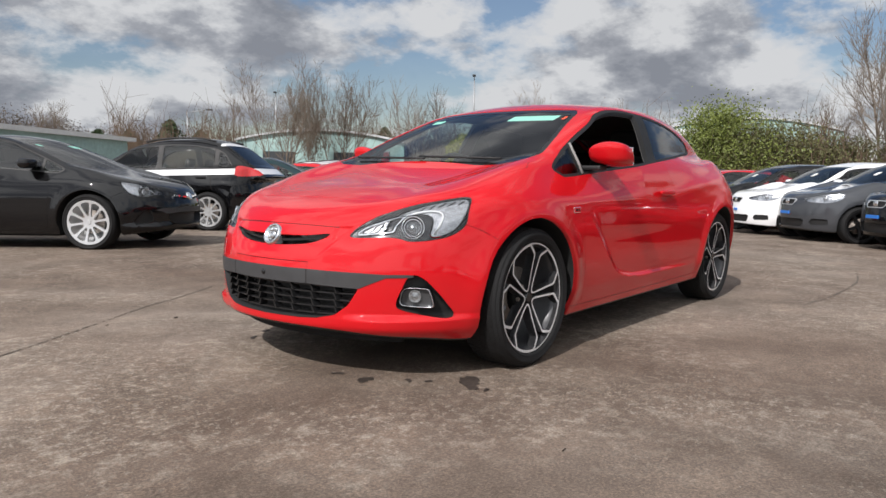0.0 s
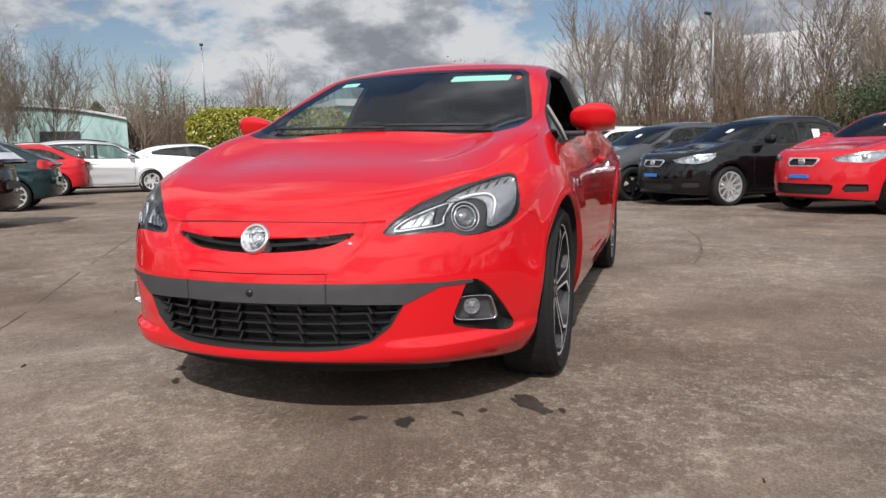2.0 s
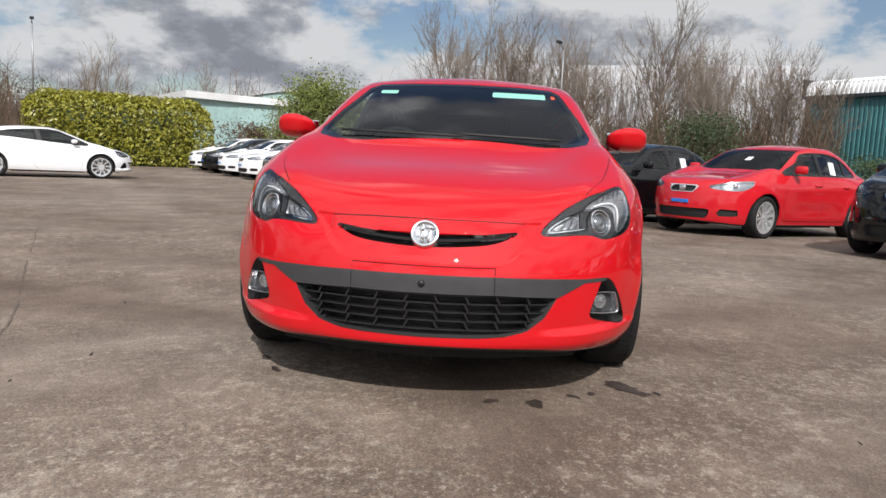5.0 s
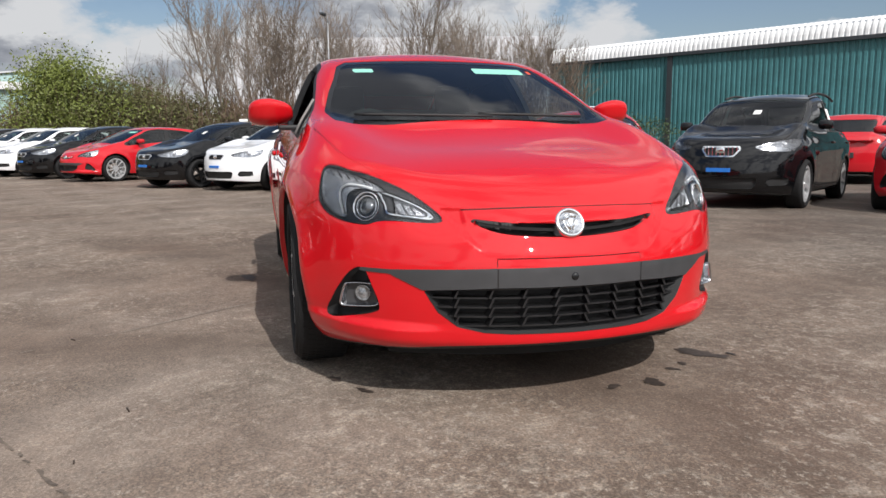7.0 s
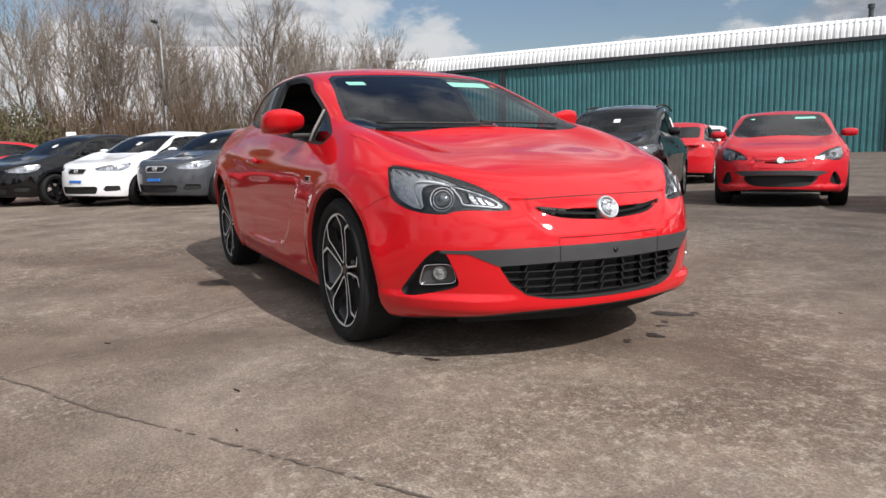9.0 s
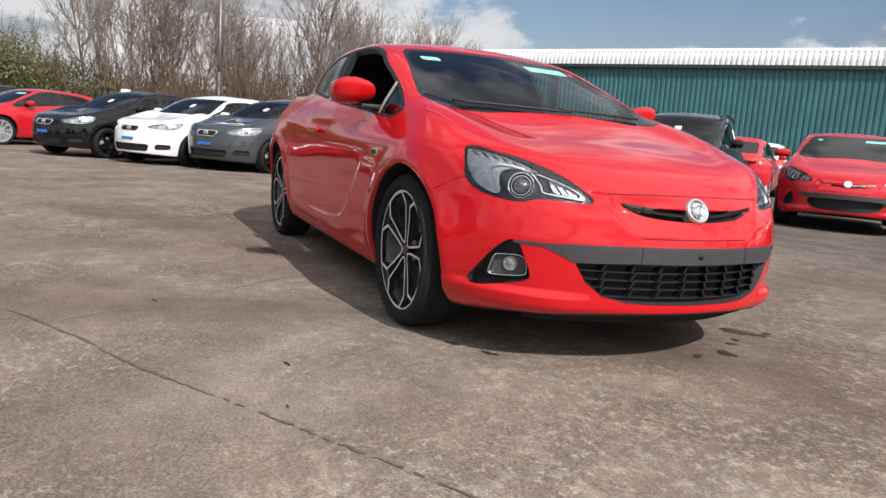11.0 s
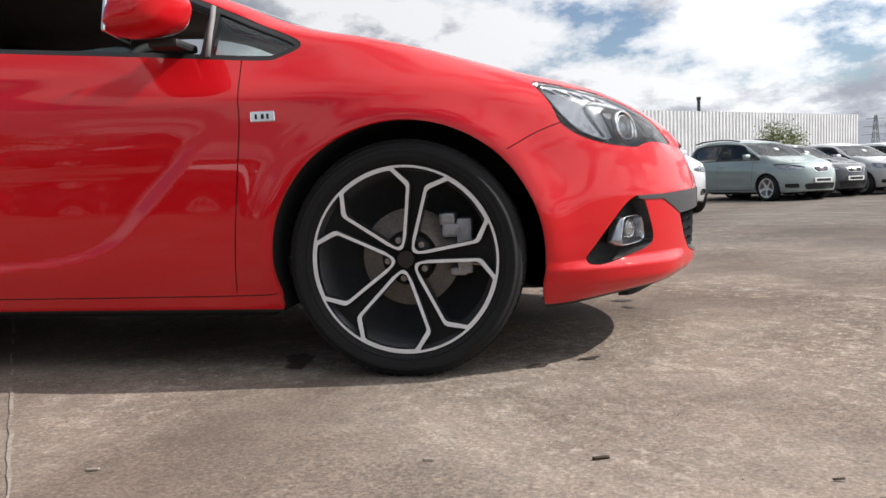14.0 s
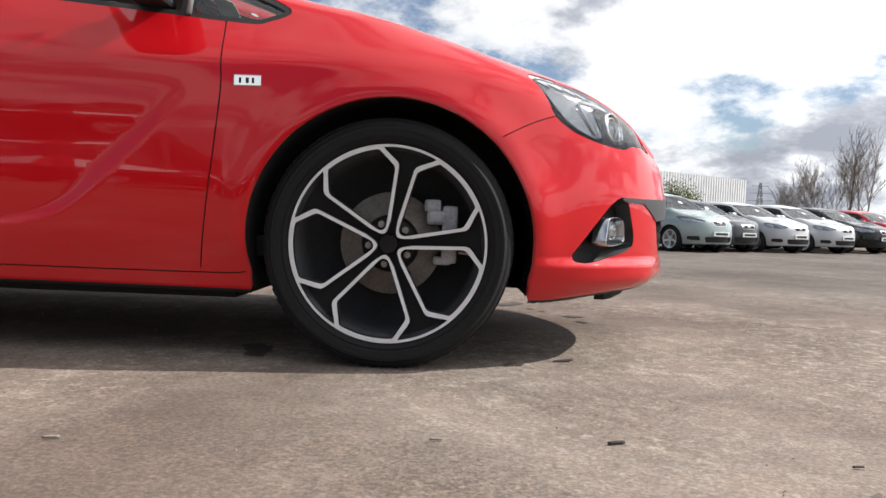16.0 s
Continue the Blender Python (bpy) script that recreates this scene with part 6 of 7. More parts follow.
def bare_tree(name, seed, high, spread, stems=1, bark=None, limbs=3):
    """A leafless tree: leaders that run to the top, rising limbs on them, and fine twigs on those."""
    rnd = random.Random(seed)
    thick, thin = [], []

    def away(d, tilt):
        t = Matrix.Rotation(rnd.uniform(0, 2 * math.pi), 3, d) @ d.orthogonal().normalized()
        return (d * math.cos(tilt) + t * math.sin(tilt)).normalized()

    def sway(d, k):
        return (d + Vector((rnd.uniform(-k, k), rnd.uniform(-k, k), rnd.uniform(-k * 0.2, k)))).normalized()

    def limb(p, d, length, r, level):
        n = 4 if level == 1 else 3 if level == 2 else 2
        for i in range(n):
            d = sway(d + Vector((0, 0, 0.10)), 0.16)
            q = p + d * (length / n)
            thin.append((*p, *q, r * (1 - 0.7 * i / n), max(r * (1 - 0.7 * (i + 1) / n), 0.007)))
            if level < 3:
                for _ in range(2 if level < 2 else 3):
                    if rnd.random() < 0.68:
                        limb(q, away(d, rnd.uniform(0.35, 0.75)), length * rnd.uniform(0.32, 0.55), max(r * 0.55, 0.011), level + 1)
            p = q

    for k in range(stems):
        tall = high * (1.0 if k == 0 else rnd.uniform(0.75, 0.98))
        d = Vector((0, 0, 1)) if stems == 1 else Vector((rnd.uniform(-1, 1) * spread * 0.45, rnd.uniform(-1, 1) * spread * 0.45, 1)).normalized()
        p = Vector((rnd.uniform(-0.25, 0.25) * (stems > 1), rnd.uniform(-0.25, 0.25) * (stems > 1), -0.2))
        r, n = high * 0.014 / stems ** 0.35, 11
        for i in range(n):
            d = sway(d + Vector((0, 0, 0.06)), 0.085)
            q = p + d * (tall / n)
            thick.append((*p, *q, r * (1 - 0.88 * i / n), r * (1 - 0.88 * (i + 1) / n)))
            if i > 1:
                for _ in range(limbs):
                    limb(q, away(d, rnd.uniform(0.35, spread)), tall * (0.07 + 0.36 * (1 - i / n) ** 0.8) * rnd.uniform(0.7, 1.15), r * 0.42 * (1 - 0.7 * i / n), 1 if i < 8 else 2)
            p = q
    ob = thing(name, "", "tree")
    for part_name, rows in (("trunk", thick), ("crown", thin)):
        v, q = tubes(rows)
        me = bpy.data.meshes.new(part_name)
        me.from_pydata(v.tolist(), [], q.tolist())
        me.materials.append(bark or BARK)
        me.shade_smooth()
        new(part_name, me).parent = ob
    return ob


def leaf_cloud(name, places, size, mat, seed, parent=None, kind="", label=""):
    """Many small folded leaves at the given places."""
    rng = np.random.default_rng(seed)
    n = len(places)
    d = rng.normal(size=(n, 3)); d /= np.linalg.norm(d, axis=1)[:, None]
    e = np.cross(d, rng.normal(size=(n, 3))); e /= np.linalg.norm(e, axis=1)[:, None]
    s = size * rng.uniform(0.6, 1.3, (n, 1))
    v = np.stack([places - d * s, places + e * s * 0.45 + np.array([0, 0, 0.1]) * s, places + d * s, places - e * s * 0.45 + np.array([0, 0, 0.1]) * s], 1).reshape(-1, 3)
    k = np.arange(n)[:, None] * 4
    me = bpy.data.meshes.new(name)
    me.from_pydata(v.tolist(), [], np.concatenate([k + [0, 1, 2], k + [0, 2, 3]]).tolist())
    me.materials.append(mat)
    ob = new(name, me)
    ob.parent = parent
    return tagged(ob, label, kind=kind)


def at(az, far):
    return 3.0 + far * math.cos(radians(az)), 0.5 + far * math.sin(radians(az))


kinds = [bare_tree("bare_tree", 3, 9.0, 1.05, 1, None, 3), bare_tree("bare_tree", 8, 9.0, 0.9, 3, BARK_PALE, 2), bare_tree("bare_tree", 15, 9.0, 1.05, 4, None, 3), bare_tree("bare_tree", 21, 9.0, 0.95, 2, BARK_PALE, 2)]
rnd = random.Random(5)
spots = [(-131.0, 52, 8.6, 2), (-135.2, 53, 9.0, 2), (-132.6, 56, 7.4, 2), (-141.0, 60, 8.6, 1), (-142.8, 62, 8.0, 0), (-150.5, 66, 8.8, 1), (-114.4, 62, 6.4, 2), (-126.0, 62, 7.0, 0), (-157.0, 70, 8.0, 0)]
spots.append((-172.8, 48, 5.6, 0))
for az in (-175.0, -177.0, -178.4, 179.8, 178.5, 177.2, 176.0, 174.6, 173.2, 172.0, 170.8, 169.4, 168.2, 167.0, 165.8, 164.4, 163.0, 161.4, 160.0, 158.4):
    spots.append((az, rnd.uniform(46, 54), rnd.uniform(8.2, 11.2) if abs(az) > 164 else rnd.uniform(7.5, 9.0), rnd.choice((1, 1, 3, 2, 0))))
spots += [(67.0, 68, 5.6, 2), (65.0, 62, 7.0, 2), (63.0, 62, 8.4, 0), (61.9, 66, 8.6, 3), (59.0, 66, 6.0, 1), (55, 70, 7, 0)]
for i, (az, far, high, k) in enumerate(spots):
    x, y = at(az, far)
    m = pose(x, y, ground_z(x, y), 0, 0, 47 * i) @ Matrix.Scale(1, 4)
    ob = kinds[k] if k is not None and not kinds[k].get("used") else copy_thing(kinds[k], Matrix())
    kinds[k]["used"] = 1
    ob.matrix_basis = m @ Matrix.Diagonal((high / 9.0 * 0.9, high / 9.0 * 0.9, high / 9.0, 1))
    tagged(ob, "tall bare tree with grey-brown twigs" if k != 1 else "pale-stemmed bare birch without leaves", "tree", "bare trees")
for ob in kinds:
    del ob["used"]

# brown scrub: thickets of thin stems along the yard's edge
rng = np.random.default_rng(11)


def thicket(az0, az1, far0, far1, high, count, label):
    segs = []
    for _ in range(count):
        az, far = rng.uniform(min(az0, az1), max(az0, az1)), rng.uniform(far0, far1)
        x, y = at(az, far)
        h = high * rng.uniform(0.35, 1.0) * (0.75 + 0.25 * math.sin(az * 1.7) * math.cos(az * 0.61))
        p = np.array([x, y, -0.3])
        for _ in range(3):
            q = p + np.array([rng.normal() * 0.07 * h, rng.normal() * 0.07 * h, h / 3])
            segs.append((*p, *q, 0.035, 0.018))
            for _ in range(2):
                e = q + np.array([rng.normal() * 0.10 * h, rng.normal() * 0.10 * h, (0.05 + abs(rng.normal()) * 0.13) * h])
                segs.append((*q, *e, 0.016, 0.006))
            p = q
    v, q = tubes(segs)
    me = bpy.data.meshes.new("scrub")
    me.from_pydata(v.tolist(), [], q.tolist())
    me.materials.append(TWIG)
    tagged(new("scrub", me), label, "scrub", kind="stuff")


thicket(-118, -172, 60, 84, 7.6, 2800, "brown leafless scrub and saplings")
thicket(-100, -125, 58, 80, 6.0, 1100, "brown leafless scrub beyond the sheds")
thicket(-162, -180, 44, 56, 4.8, 1900, "brown scrub at the yard's edge")
thicket(157, 180, 44, 56, 5.4, 2600, "brown scrub under the bare trees")
thicket(40, 67, 62, 80, 2.6, 800, "low brown hedge far off")

# a wood far behind: crowns of many sizes, standing close
# third belt: unseen, added to keep bright low sky out of the cars' reflections
for az0, az1, far, high, trees, seed in ((-168, -98, 112, 10.5, 260, 1), (-204, -168, 125, 9.0, 90, 2), (-98, 62, 115, 7.5, 170, 3)):
    g = np.random.default_rng(seed)
    pts = []
    for _ in range(trees):
        az, r = g.uniform(az0, az1), far + g.uniform(-12, 14)
        tall = high * g.uniform(0.50, 1.0) * (0.86 + 0.14 * math.sin(az * 0.21))
        wide, n = tall * g.uniform(0.24, 0.40), 560 if seed == 1 else 260
        d = g.normal(size=(n, 3))
        d /= np.linalg.norm(d, axis=1)[:, None]
        d *= g.uniform(0.15, 1, (n, 1)) ** 0.6
        x, y = at(az, r)
        pts.append(np.stack([x + wide * d[:, 0], y + wide * d[:, 1], tall * (0.54 + 0.46 * d[:, 2])], 1))
    leaf_cloud("far_wood", np.concatenate(pts), 0.15, WOOD, seed, kind="stuff", label="distant brown wood round the yard, with an unseen stretch added")
for i, (az, far, high) in enumerate(((-121.9, 90, 7.2), (-124.0, 95, 6.4), (-119.0, 92, 6.0), (-138.0, 95, 7.4), (-117.0, 90, 5.8))):
    g = np.random.default_rng(50 + i)
    ob = thing("evergreen_tree", "dark evergreen tree beyond the yard", "tree", "evergreens")
    x, y = at(az, far)
    n = 2600
    t = g.uniform(0.08, 1, n)
    a = g.uniform(0, 2 * np.pi, n)
    lumps = 0.8 + 0.2 * np.sin(t * 23 + 3 * np.sin(2 * a + i)) + 0.15 * np.sin(3 * a + 9 * t)
    r = np.sin(np.pi * np.clip(t, 0, 1) ** 0.8) ** 0.6 * high * 0.30 * lumps * np.sqrt(g.uniform(0.3, 1, n))
    leaf_cloud("crown", np.stack([x + r * np.cos(a), y + r * np.sin(a), t * high], 1), 0.22, LEAF_DARK, i, ob)
    bm = bmesh.new()
    rod(bm, (x, y, -0.3), (x, y, high * 0.9), high * 0.02, 0.02, 7)
    part("trunk", bm, BARK, ob)


def shrub(az, far, wide, high, mat, count, leaf, label, seed):
    g = np.random.default_rng(seed)
    x, y = at(az, far)
    ob = thing("bush", label, "bush", "bushes")
    pts, stems = [], []
    for _ in range(count // 90):
        c = np.array([g.normal() * wide * 0.33, g.normal() * wide * 0.33, high * g.uniform(0.15, 0.85)])
        c[:2] *= 1.15 - 0.6 * c[2] / high
        stems.append((x, y, -0.2, x + c[0], y + c[1], c[2], 0.04, 0.01))
        pts.append(c + g.normal(size=(90, 3)) * np.array([0.13 * wide, 0.13 * wide, 0.09 * high]))
    p = np.concatenate(pts) + np.array([x, y, 0.0])
    leaf_cloud("foliage", p[p[:, 2] > 0], leaf, mat, seed, ob)
    v, q = tubes(stems)
    me = bpy.data.meshes.new("stem")
    me.from_pydata(v.tolist(), [], q.tolist())
    me.materials.append(TWIG)
    new("stem", me).parent = ob


shrub(-164.9, 44, 4.2, 5.6, LEAF_SPRING, 20000, 0.085, "large bush in fresh spring leaf", 1)
shrub(-168.0, 46, 6.5, 4.6, LEAF_OLIVE, 18000, 0.08, "bush in dull olive leaf", 2)
shrub(-171.5, 47, 6.0, 3.6, LEAF_OLIVE, 14000, 0.08, "low bush in dull olive leaf", 8)
shrub(-175.5, 47, 6.0, 2.4, LEAF_OLIVE, 6000, 0.07, "low olive bush under bare trees", 9)
shrub(165.6, 45, 4.5, 4.6, LEAF_DARK, 9000, 0.08, "ivy-green bush among bare trees", 3)
shrub(172.0, 46, 6.0, 2.6, LEAF_OLIVE, 6000, 0.07, "low olive bush under bare trees", 10)
shrub(-160.2, 46, 4.0, 2.6, TWIG, 3500, 0.09, "brown bush by the small shed", 4)
shrub(75.3, 58, 3.2, 4.6, LEAF_SPRING, 4000, 0.09, "green bush before the far shed", 5)
shrub(154.0, 47, 5.0, 2.4, LEAF_DARK, 5000, 0.08, "low bush at the warehouse corner", 6)

# the clipped laurel hedge
g = np.random.default_rng(77)
P, Q = np.array([-26.1, -20.1]), np.array([-31.1, -14.2])
n = 26000
u, w, z = g.uniform(0, 1, n), g.uniform(-1, 1, n), g.uniform(0, 1, n)
face = g.integers(0, 4, n)
w = np.where(face == 0, 1.0, np.where(face == 1, -1.0, w))
z = np.where(face >= 2, 1.0, z)
lump = 0.86 + 0.10 * np.sin(u * 31 + z * 3) * np.cos(u * 17 + w) + 0.06 * np.sin(u * 67)
endr = np.clip(np.minimum(u, 1 - u) / 0.10, 0, 1) ** 0.5
wide = 1.5 * lump * (0.55 + 0.45 * endr) * np.where(z > 0.7, np.sqrt(np.clip(1 - ((z - 0.7) / 0.34) ** 2, 0.05, 1)), 1)
way2 = (Q - P) / np.hypot(*(Q - P))
nrm = np.array([way2[1], -way2[0]])
pos = P + u[:, None] * (Q - P) + (w * wide)[:, None] * nrm
zz = z * 3.0 * (0.9 + 0.1 * lump) * (0.72 + 0.28 * endr) * (1 - 0.08 * w ** 2)
pts = np.concatenate([pos, zz[:, None]], 1) + g.normal(size=(n, 3)) * 0.07
hedge = thing("hedge", "clipped yellow-green laurel hedge at the yard's edge", "hedge")
leaf_cloud("foliage", pts, 0.10, LEAF, 7, hedge)
# dark core box, its colour standing in for the shade deep among the leaves
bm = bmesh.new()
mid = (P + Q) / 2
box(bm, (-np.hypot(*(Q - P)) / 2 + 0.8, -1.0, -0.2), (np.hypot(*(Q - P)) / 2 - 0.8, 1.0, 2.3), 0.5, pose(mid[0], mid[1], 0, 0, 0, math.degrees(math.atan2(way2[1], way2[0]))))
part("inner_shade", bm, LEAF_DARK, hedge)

# ---- the other cars in the yard ----
def small_mirror(car, shape, coat, x, z):
    for side in (1, -1):
        y = side * (shape.k * 0.86)
        bm = bmesh.new()
        box(bm, (x - 0.05, min(y, y + side * 0.18), z), (x + 0.06, max(y, y + side * 0.18), z + 0.125), 0.045)
        part("door_mirror", bm, coat, car, smooth=True)


def yard_car(name, shape, coat, label, rim_look="ten", finish=None, rails=False, two_tone=None, doors=5, bumper=None, mouth="hex", belt_band=None):
    car = thing(name, label, "car", "parked cars")
    h0, H, b, k, hz = 0.055, shape.height, shape.belt, shape.k, shape.hz
    s = Skin(shape, h0)
    arches(s)
    s.cut(lambda x, y, z: z - shape.under(x) - 0.02, "under")
    xa, za, xb, zb, _ = shape.screen
    xc, zc, xd, zd = shape.back
    line = spline([(xa - 0.02, b + 0.01), (xa - 0.5, b + 0.005), (xc + 0.4, b + 0.03), (xd + 0.42, b + 0.06), (xd + 0.40, b + 0.12), (xc + 0.10, zc - 0.11),
                   ((xb + xc) / 2, H - 0.12), (xb + 0.02, zb - 0.09), ((xa + xb) / 2 - 0.09, (za + zb) / 2 - 0.05)], True, 4)
    p1, p2 = (xa + xc) / 2 - 0.05, xc + 0.12

    def win(x, y, z, m=0.0):
        return np.maximum(inside(x, z, line) + m, np.maximum(0.4 - np.abs(y), np.where(z > b + 0.06, shape.on_side(x, y, z), -1)))
    s.cut(win, "trim")
    for cut, pane in ((lambda x: np.maximum(p1 + 0.05 - x, -9), "glass_a"), (lambda x: np.maximum(x - p1 + 0.05, p2 + 0.04 - x), "glass_b"), (lambda x: x - p2 + 0.04, "glass_c")):
        s.cut(lambda x, y, z, cut=cut: np.maximum(win(x, y, z, 0.02), cut(x)), pane, ("trim",))
    s.cut(lambda x, y, z: np.maximum(np.maximum(za + 0.015 - z, z - zb + 0.03), np.maximum(0.03 - shape.on_side(x, y, z), np.maximum(x - xa + 0.01, xb - 0.1 - x))), "screen")
    s.cut(lambda x, y, z: np.maximum(np.maximum(zd + 0.04 - z, z - zc + 0.04), np.maximum(np.maximum(x - xc - 0.05, np.abs(y) - 0.60 * k), 0.01 - shape.on_side(x, y, z))), "back_glass")
    head = spline([(0.82 * k, 0.80 + hz), (0.70, 0.792 + hz), (0.52, 0.742 + hz), (0.40, 0.705 + hz), (0.41, 0.672 + hz), (0.55, 0.650 + hz), (0.74, 0.645 + hz), (0.82 * k, 0.70 + hz)], True, 4)
    s.cut(lambda x, y, z: np.maximum(inside(np.abs(y), z, head), 0.1 - x), "head")
    tail = spline([(0.50, 0.83 + hz), (0.52, 0.93 + hz), (0.66, 0.99 + hz), (0.85, 0.98 + hz), (0.88, 0.84 + hz), (0.70, 0.80 + hz)], True, 4)
    s.cut(lambda x, y, z: np.maximum(inside(np.abs(y) / k, z, tail), x - shape.wheels[1] + 0.45), "tail_lamp")
    slot_line = np.array([(y_, 0.655 + hz + z_) for y_, z_ in {"hex": ((0.25, 0.05), (-0.25, 0.05), (-0.27, 0.03), (-0.19, -0.06), (0.19, -0.06), (0.27, 0.03)),
                                                              "oval": ((0.235, 0.05), (-0.235, 0.05), (-0.255, 0.02), (-0.17, -0.085), (0.17, -0.085), (0.255, 0.02))}[mouth]])
    s.cut(lambda x, y, z: np.maximum(inside(y, z, slot_line), 0.3 - x), "slot_rim")
    s.cut(lambda x, y, z: inside(y, z, slot_line) + (0.010 if mouth == "hex" else 0.016), "slot", ("slot_rim",))
    s.cut(lambda x, y, z: np.maximum(np.maximum(np.abs(z - 0.33) - 0.070, np.abs(y) - 0.44 - 0.4 * (z - 0.33)), 0.3 - x), "grille")
    s.cut(lambda x, y, z: np.maximum(inside(np.abs(y), z, np.array([(0.52, 0.30), (0.57, 0.41), (0.76, 0.405), (0.75, 0.31)])), 0.1 - x), "fog")
    low = None
    if two_tone:
        s.cut(lambda x, y, z: np.maximum(np.abs(z - b + 0.055 + 0.02 * (x + 1.5)) - 0.05, x - xa + 0.2), "lower_paint")
        s.cut(lambda x, y, z: np.maximum(zc - 0.05 - z, x - xc - 0.10), "lower_paint")
    if bumper:
        s.cut(lambda x, y, z: np.maximum(z - 0.62 - hz, 0.25 - x), "lower_paint")
    gap = 0.012
    flank = lambda x, y, z: (x, z)  # noqa: E731
    side = lambda x, y, z: 0.6 - np.abs(y)  # noqa: E731
    for xs in ((-0.47, -0.45, -0.50), (p1 + 0.02, p1, p1 - 0.02), (p2 + 0.06, p2 - 0.02, p2 + 0.10))[: 3 if doors == 5 else 2]:
        groove(s, flank, spline([(xs[0], b), (xs[1], 0.62), (xs[2], 0.28)], False, 4), gap, side, "gap_side")
    groove(s, flank, spline([(-0.45, 0.27), (-1.2, 0.265), (p2 + 0.05, 0.27)], False, 4), gap, side, "gap_side")
    groove(s, lambda x, y, z: (x, np.abs(y)), spline([(0.62, 0.45), (0.45, 0.66), (0.1, 0.70), (xa - 0.02, 0.73)], False, 4), gap, lambda x, y, z: 0.72 + hz - z, "gap_bonnet")
    v, t, n = s.piece("paint")
    sheet("body", *returned(v, t, n, 0.025), coat, car)
    for gap_name in ("gap_side", "gap_bonnet"):
        for sd in (1, -1):
            v, t, n = s.piece(gap_name, side=sd)
            if len(v):
                sheet("panel_gap", v - 0.004 * n, t, n, SEAM, car)
    v, t, n = rim_only(*s.piece("under"))
    sheet("lower_edge", v, t, n, PLASTIC, car)
    if two_tone or bumper:
        v, t, n = s.piece("lower_paint")
        sheet("lower_body", v, t, n, two_tone or bumper, car, "contrasting bodywork")
    for sd in (1, -1):
        v, t, n = s.piece("trim", side=sd)
        sheet("window_frame", v - 0.004 * n, t, n, PLASTIC, car)
        for pane in ("glass_a", "glass_b", "glass_c"):
            v, t, n = s.piece(pane, side=sd)
            if len(v):
                sheet("side_window", v - 0.01 * n, t, n, GLASS_YARD if pane == "glass_a" else GLASS, car)
        v, t, n = s.piece("head", side=sd)
        lamp = sheet("headlamp", v, t, n, CLEAR, car, "clear headlamp lens")
        sheet("lamp_bowl", *returned(v - 0.004 * n, t, n, 0.03, True), LAMP_GREY, lamp)
        bm = bmesh.new()
        c = v.mean(0)
        bmesh.ops.create_uvsphere(bm, u_segments=12, v_segments=8, radius=0.045, matrix=Matrix.Translation((c[0] - 0.025, c[1], c[2])))
        part("projector", bm, LAMP_SILVER, lamp, smooth=True)
        v, t, n = s.piece("tail_lamp", side=sd)
        sheet("tail_lamp", v + 0.004 * n, t, n, LAMP_RED, car, "red tail lamp")
        v, t, n = s.piece("fog", side=sd)
        sheet("fog_lamp", *returned(v, t, n, 0.03, True), PLASTIC, car)
        for x in ((p1 + 0.16,) if doors == 3 else (p1 + 0.16, p2 + 0.2)):
            bm = bmesh.new()
            y = sd * float(reach(shape, 1, x, b - 0.13, 0.3, 1.1)[0])
            box(bm, (x - 0.09, y - 0.02, b - 0.145), (x + 0.09, y + 0.022, b - 0.115), 0.01)
            part("door_handle", bm, coat, car, smooth=True)
    v, t, n = s.piece("screen")
    sheet("windscreen", v - 0.006 * n, t, n, GLASS_YARD, car)
    wx = xa + (xb - xa) * 0.45
    wz = float(reach(shape, 2, wx, 0.05, 0.8, 1.7)[0])
    bm = bmesh.new()
    box(bm, (-0.06, -0.05, -0.002), (0.06, 0.05, 0.002), 0, pose(wx, 0.05, wz, 0, math.degrees(math.atan2(zb - za, xa - xb))))
    part("paper_notice", bm, PAPER, car, "small white notice on the windscreen")
    v, t, n = s.piece("back_glass")
    sheet("rear_window", v - 0.006 * n, t, n, GLASS_DARK, car)
    v, t, n = s.piece("slot")
    sheet("upper_grille", *returned(v, t, n, 0.03, True), PLASTIC, car)
    v, t, n = s.piece("slot_rim")
    sheet("grille_frame", *returned(v + 0.005 * n, t, n, 0.02), CHROME if mouth == "oval" else ALLOY_PAINT, car, "bright grille frame")
    if mouth == "oval":
        for y in np.linspace(-0.2, 0.2, 9):
            x1 = float(reach(shape, 0, y, 0.65 + hz, -0.5, 1.2)[0])
            bm = bmesh.new()
            box(bm, (x1 - 0.03, y - 0.007, 0.655 + hz - 0.082 + 0.25 * max(abs(y) - 0.15, 0)), (x1 - 0.002, y + 0.007, 0.655 + hz + 0.045), 0.003)
            part("grille_slat", bm, CHROME, car)
    v, t, n = s.piece("grille")
    sheet("lower_grille", *returned(v, t, n, 0.04, True), PLASTIC, car)
    xf = float(reach(shape, 0, 0.0, 0.655 + hz, -0.5, 1.2)[0])
    bm = bmesh.new()
    box(bm, (xf - 0.02, -0.055, 0.615 + hz), (xf + 0.012, 0.055, 0.695 + hz), 0.02)
    part("badge", bm, CHROME, car, "chrome badge", True)
    xf = float(reach(shape, 0, 0.0, 0.49, -0.5, 1.2)[0])
    bm = bmesh.new()
    box(bm, (xf - 0.01, -0.15, 0.47), (xf + 0.012, 0.15, 0.52), 0.004)
    part("plate_strip", bm, BLUE_STRIP, car, "blue dealer strip")
    xr = float(-3.52 + (shape.tail(0.6) + 3.52))
    bm = bmesh.new()
    box(bm, (xr - 0.015, -0.26, 0.56), (xr + 0.02, 0.26, 0.67), 0.005)
    part("rear_plate", bm, PLASTIC_GREY, car)
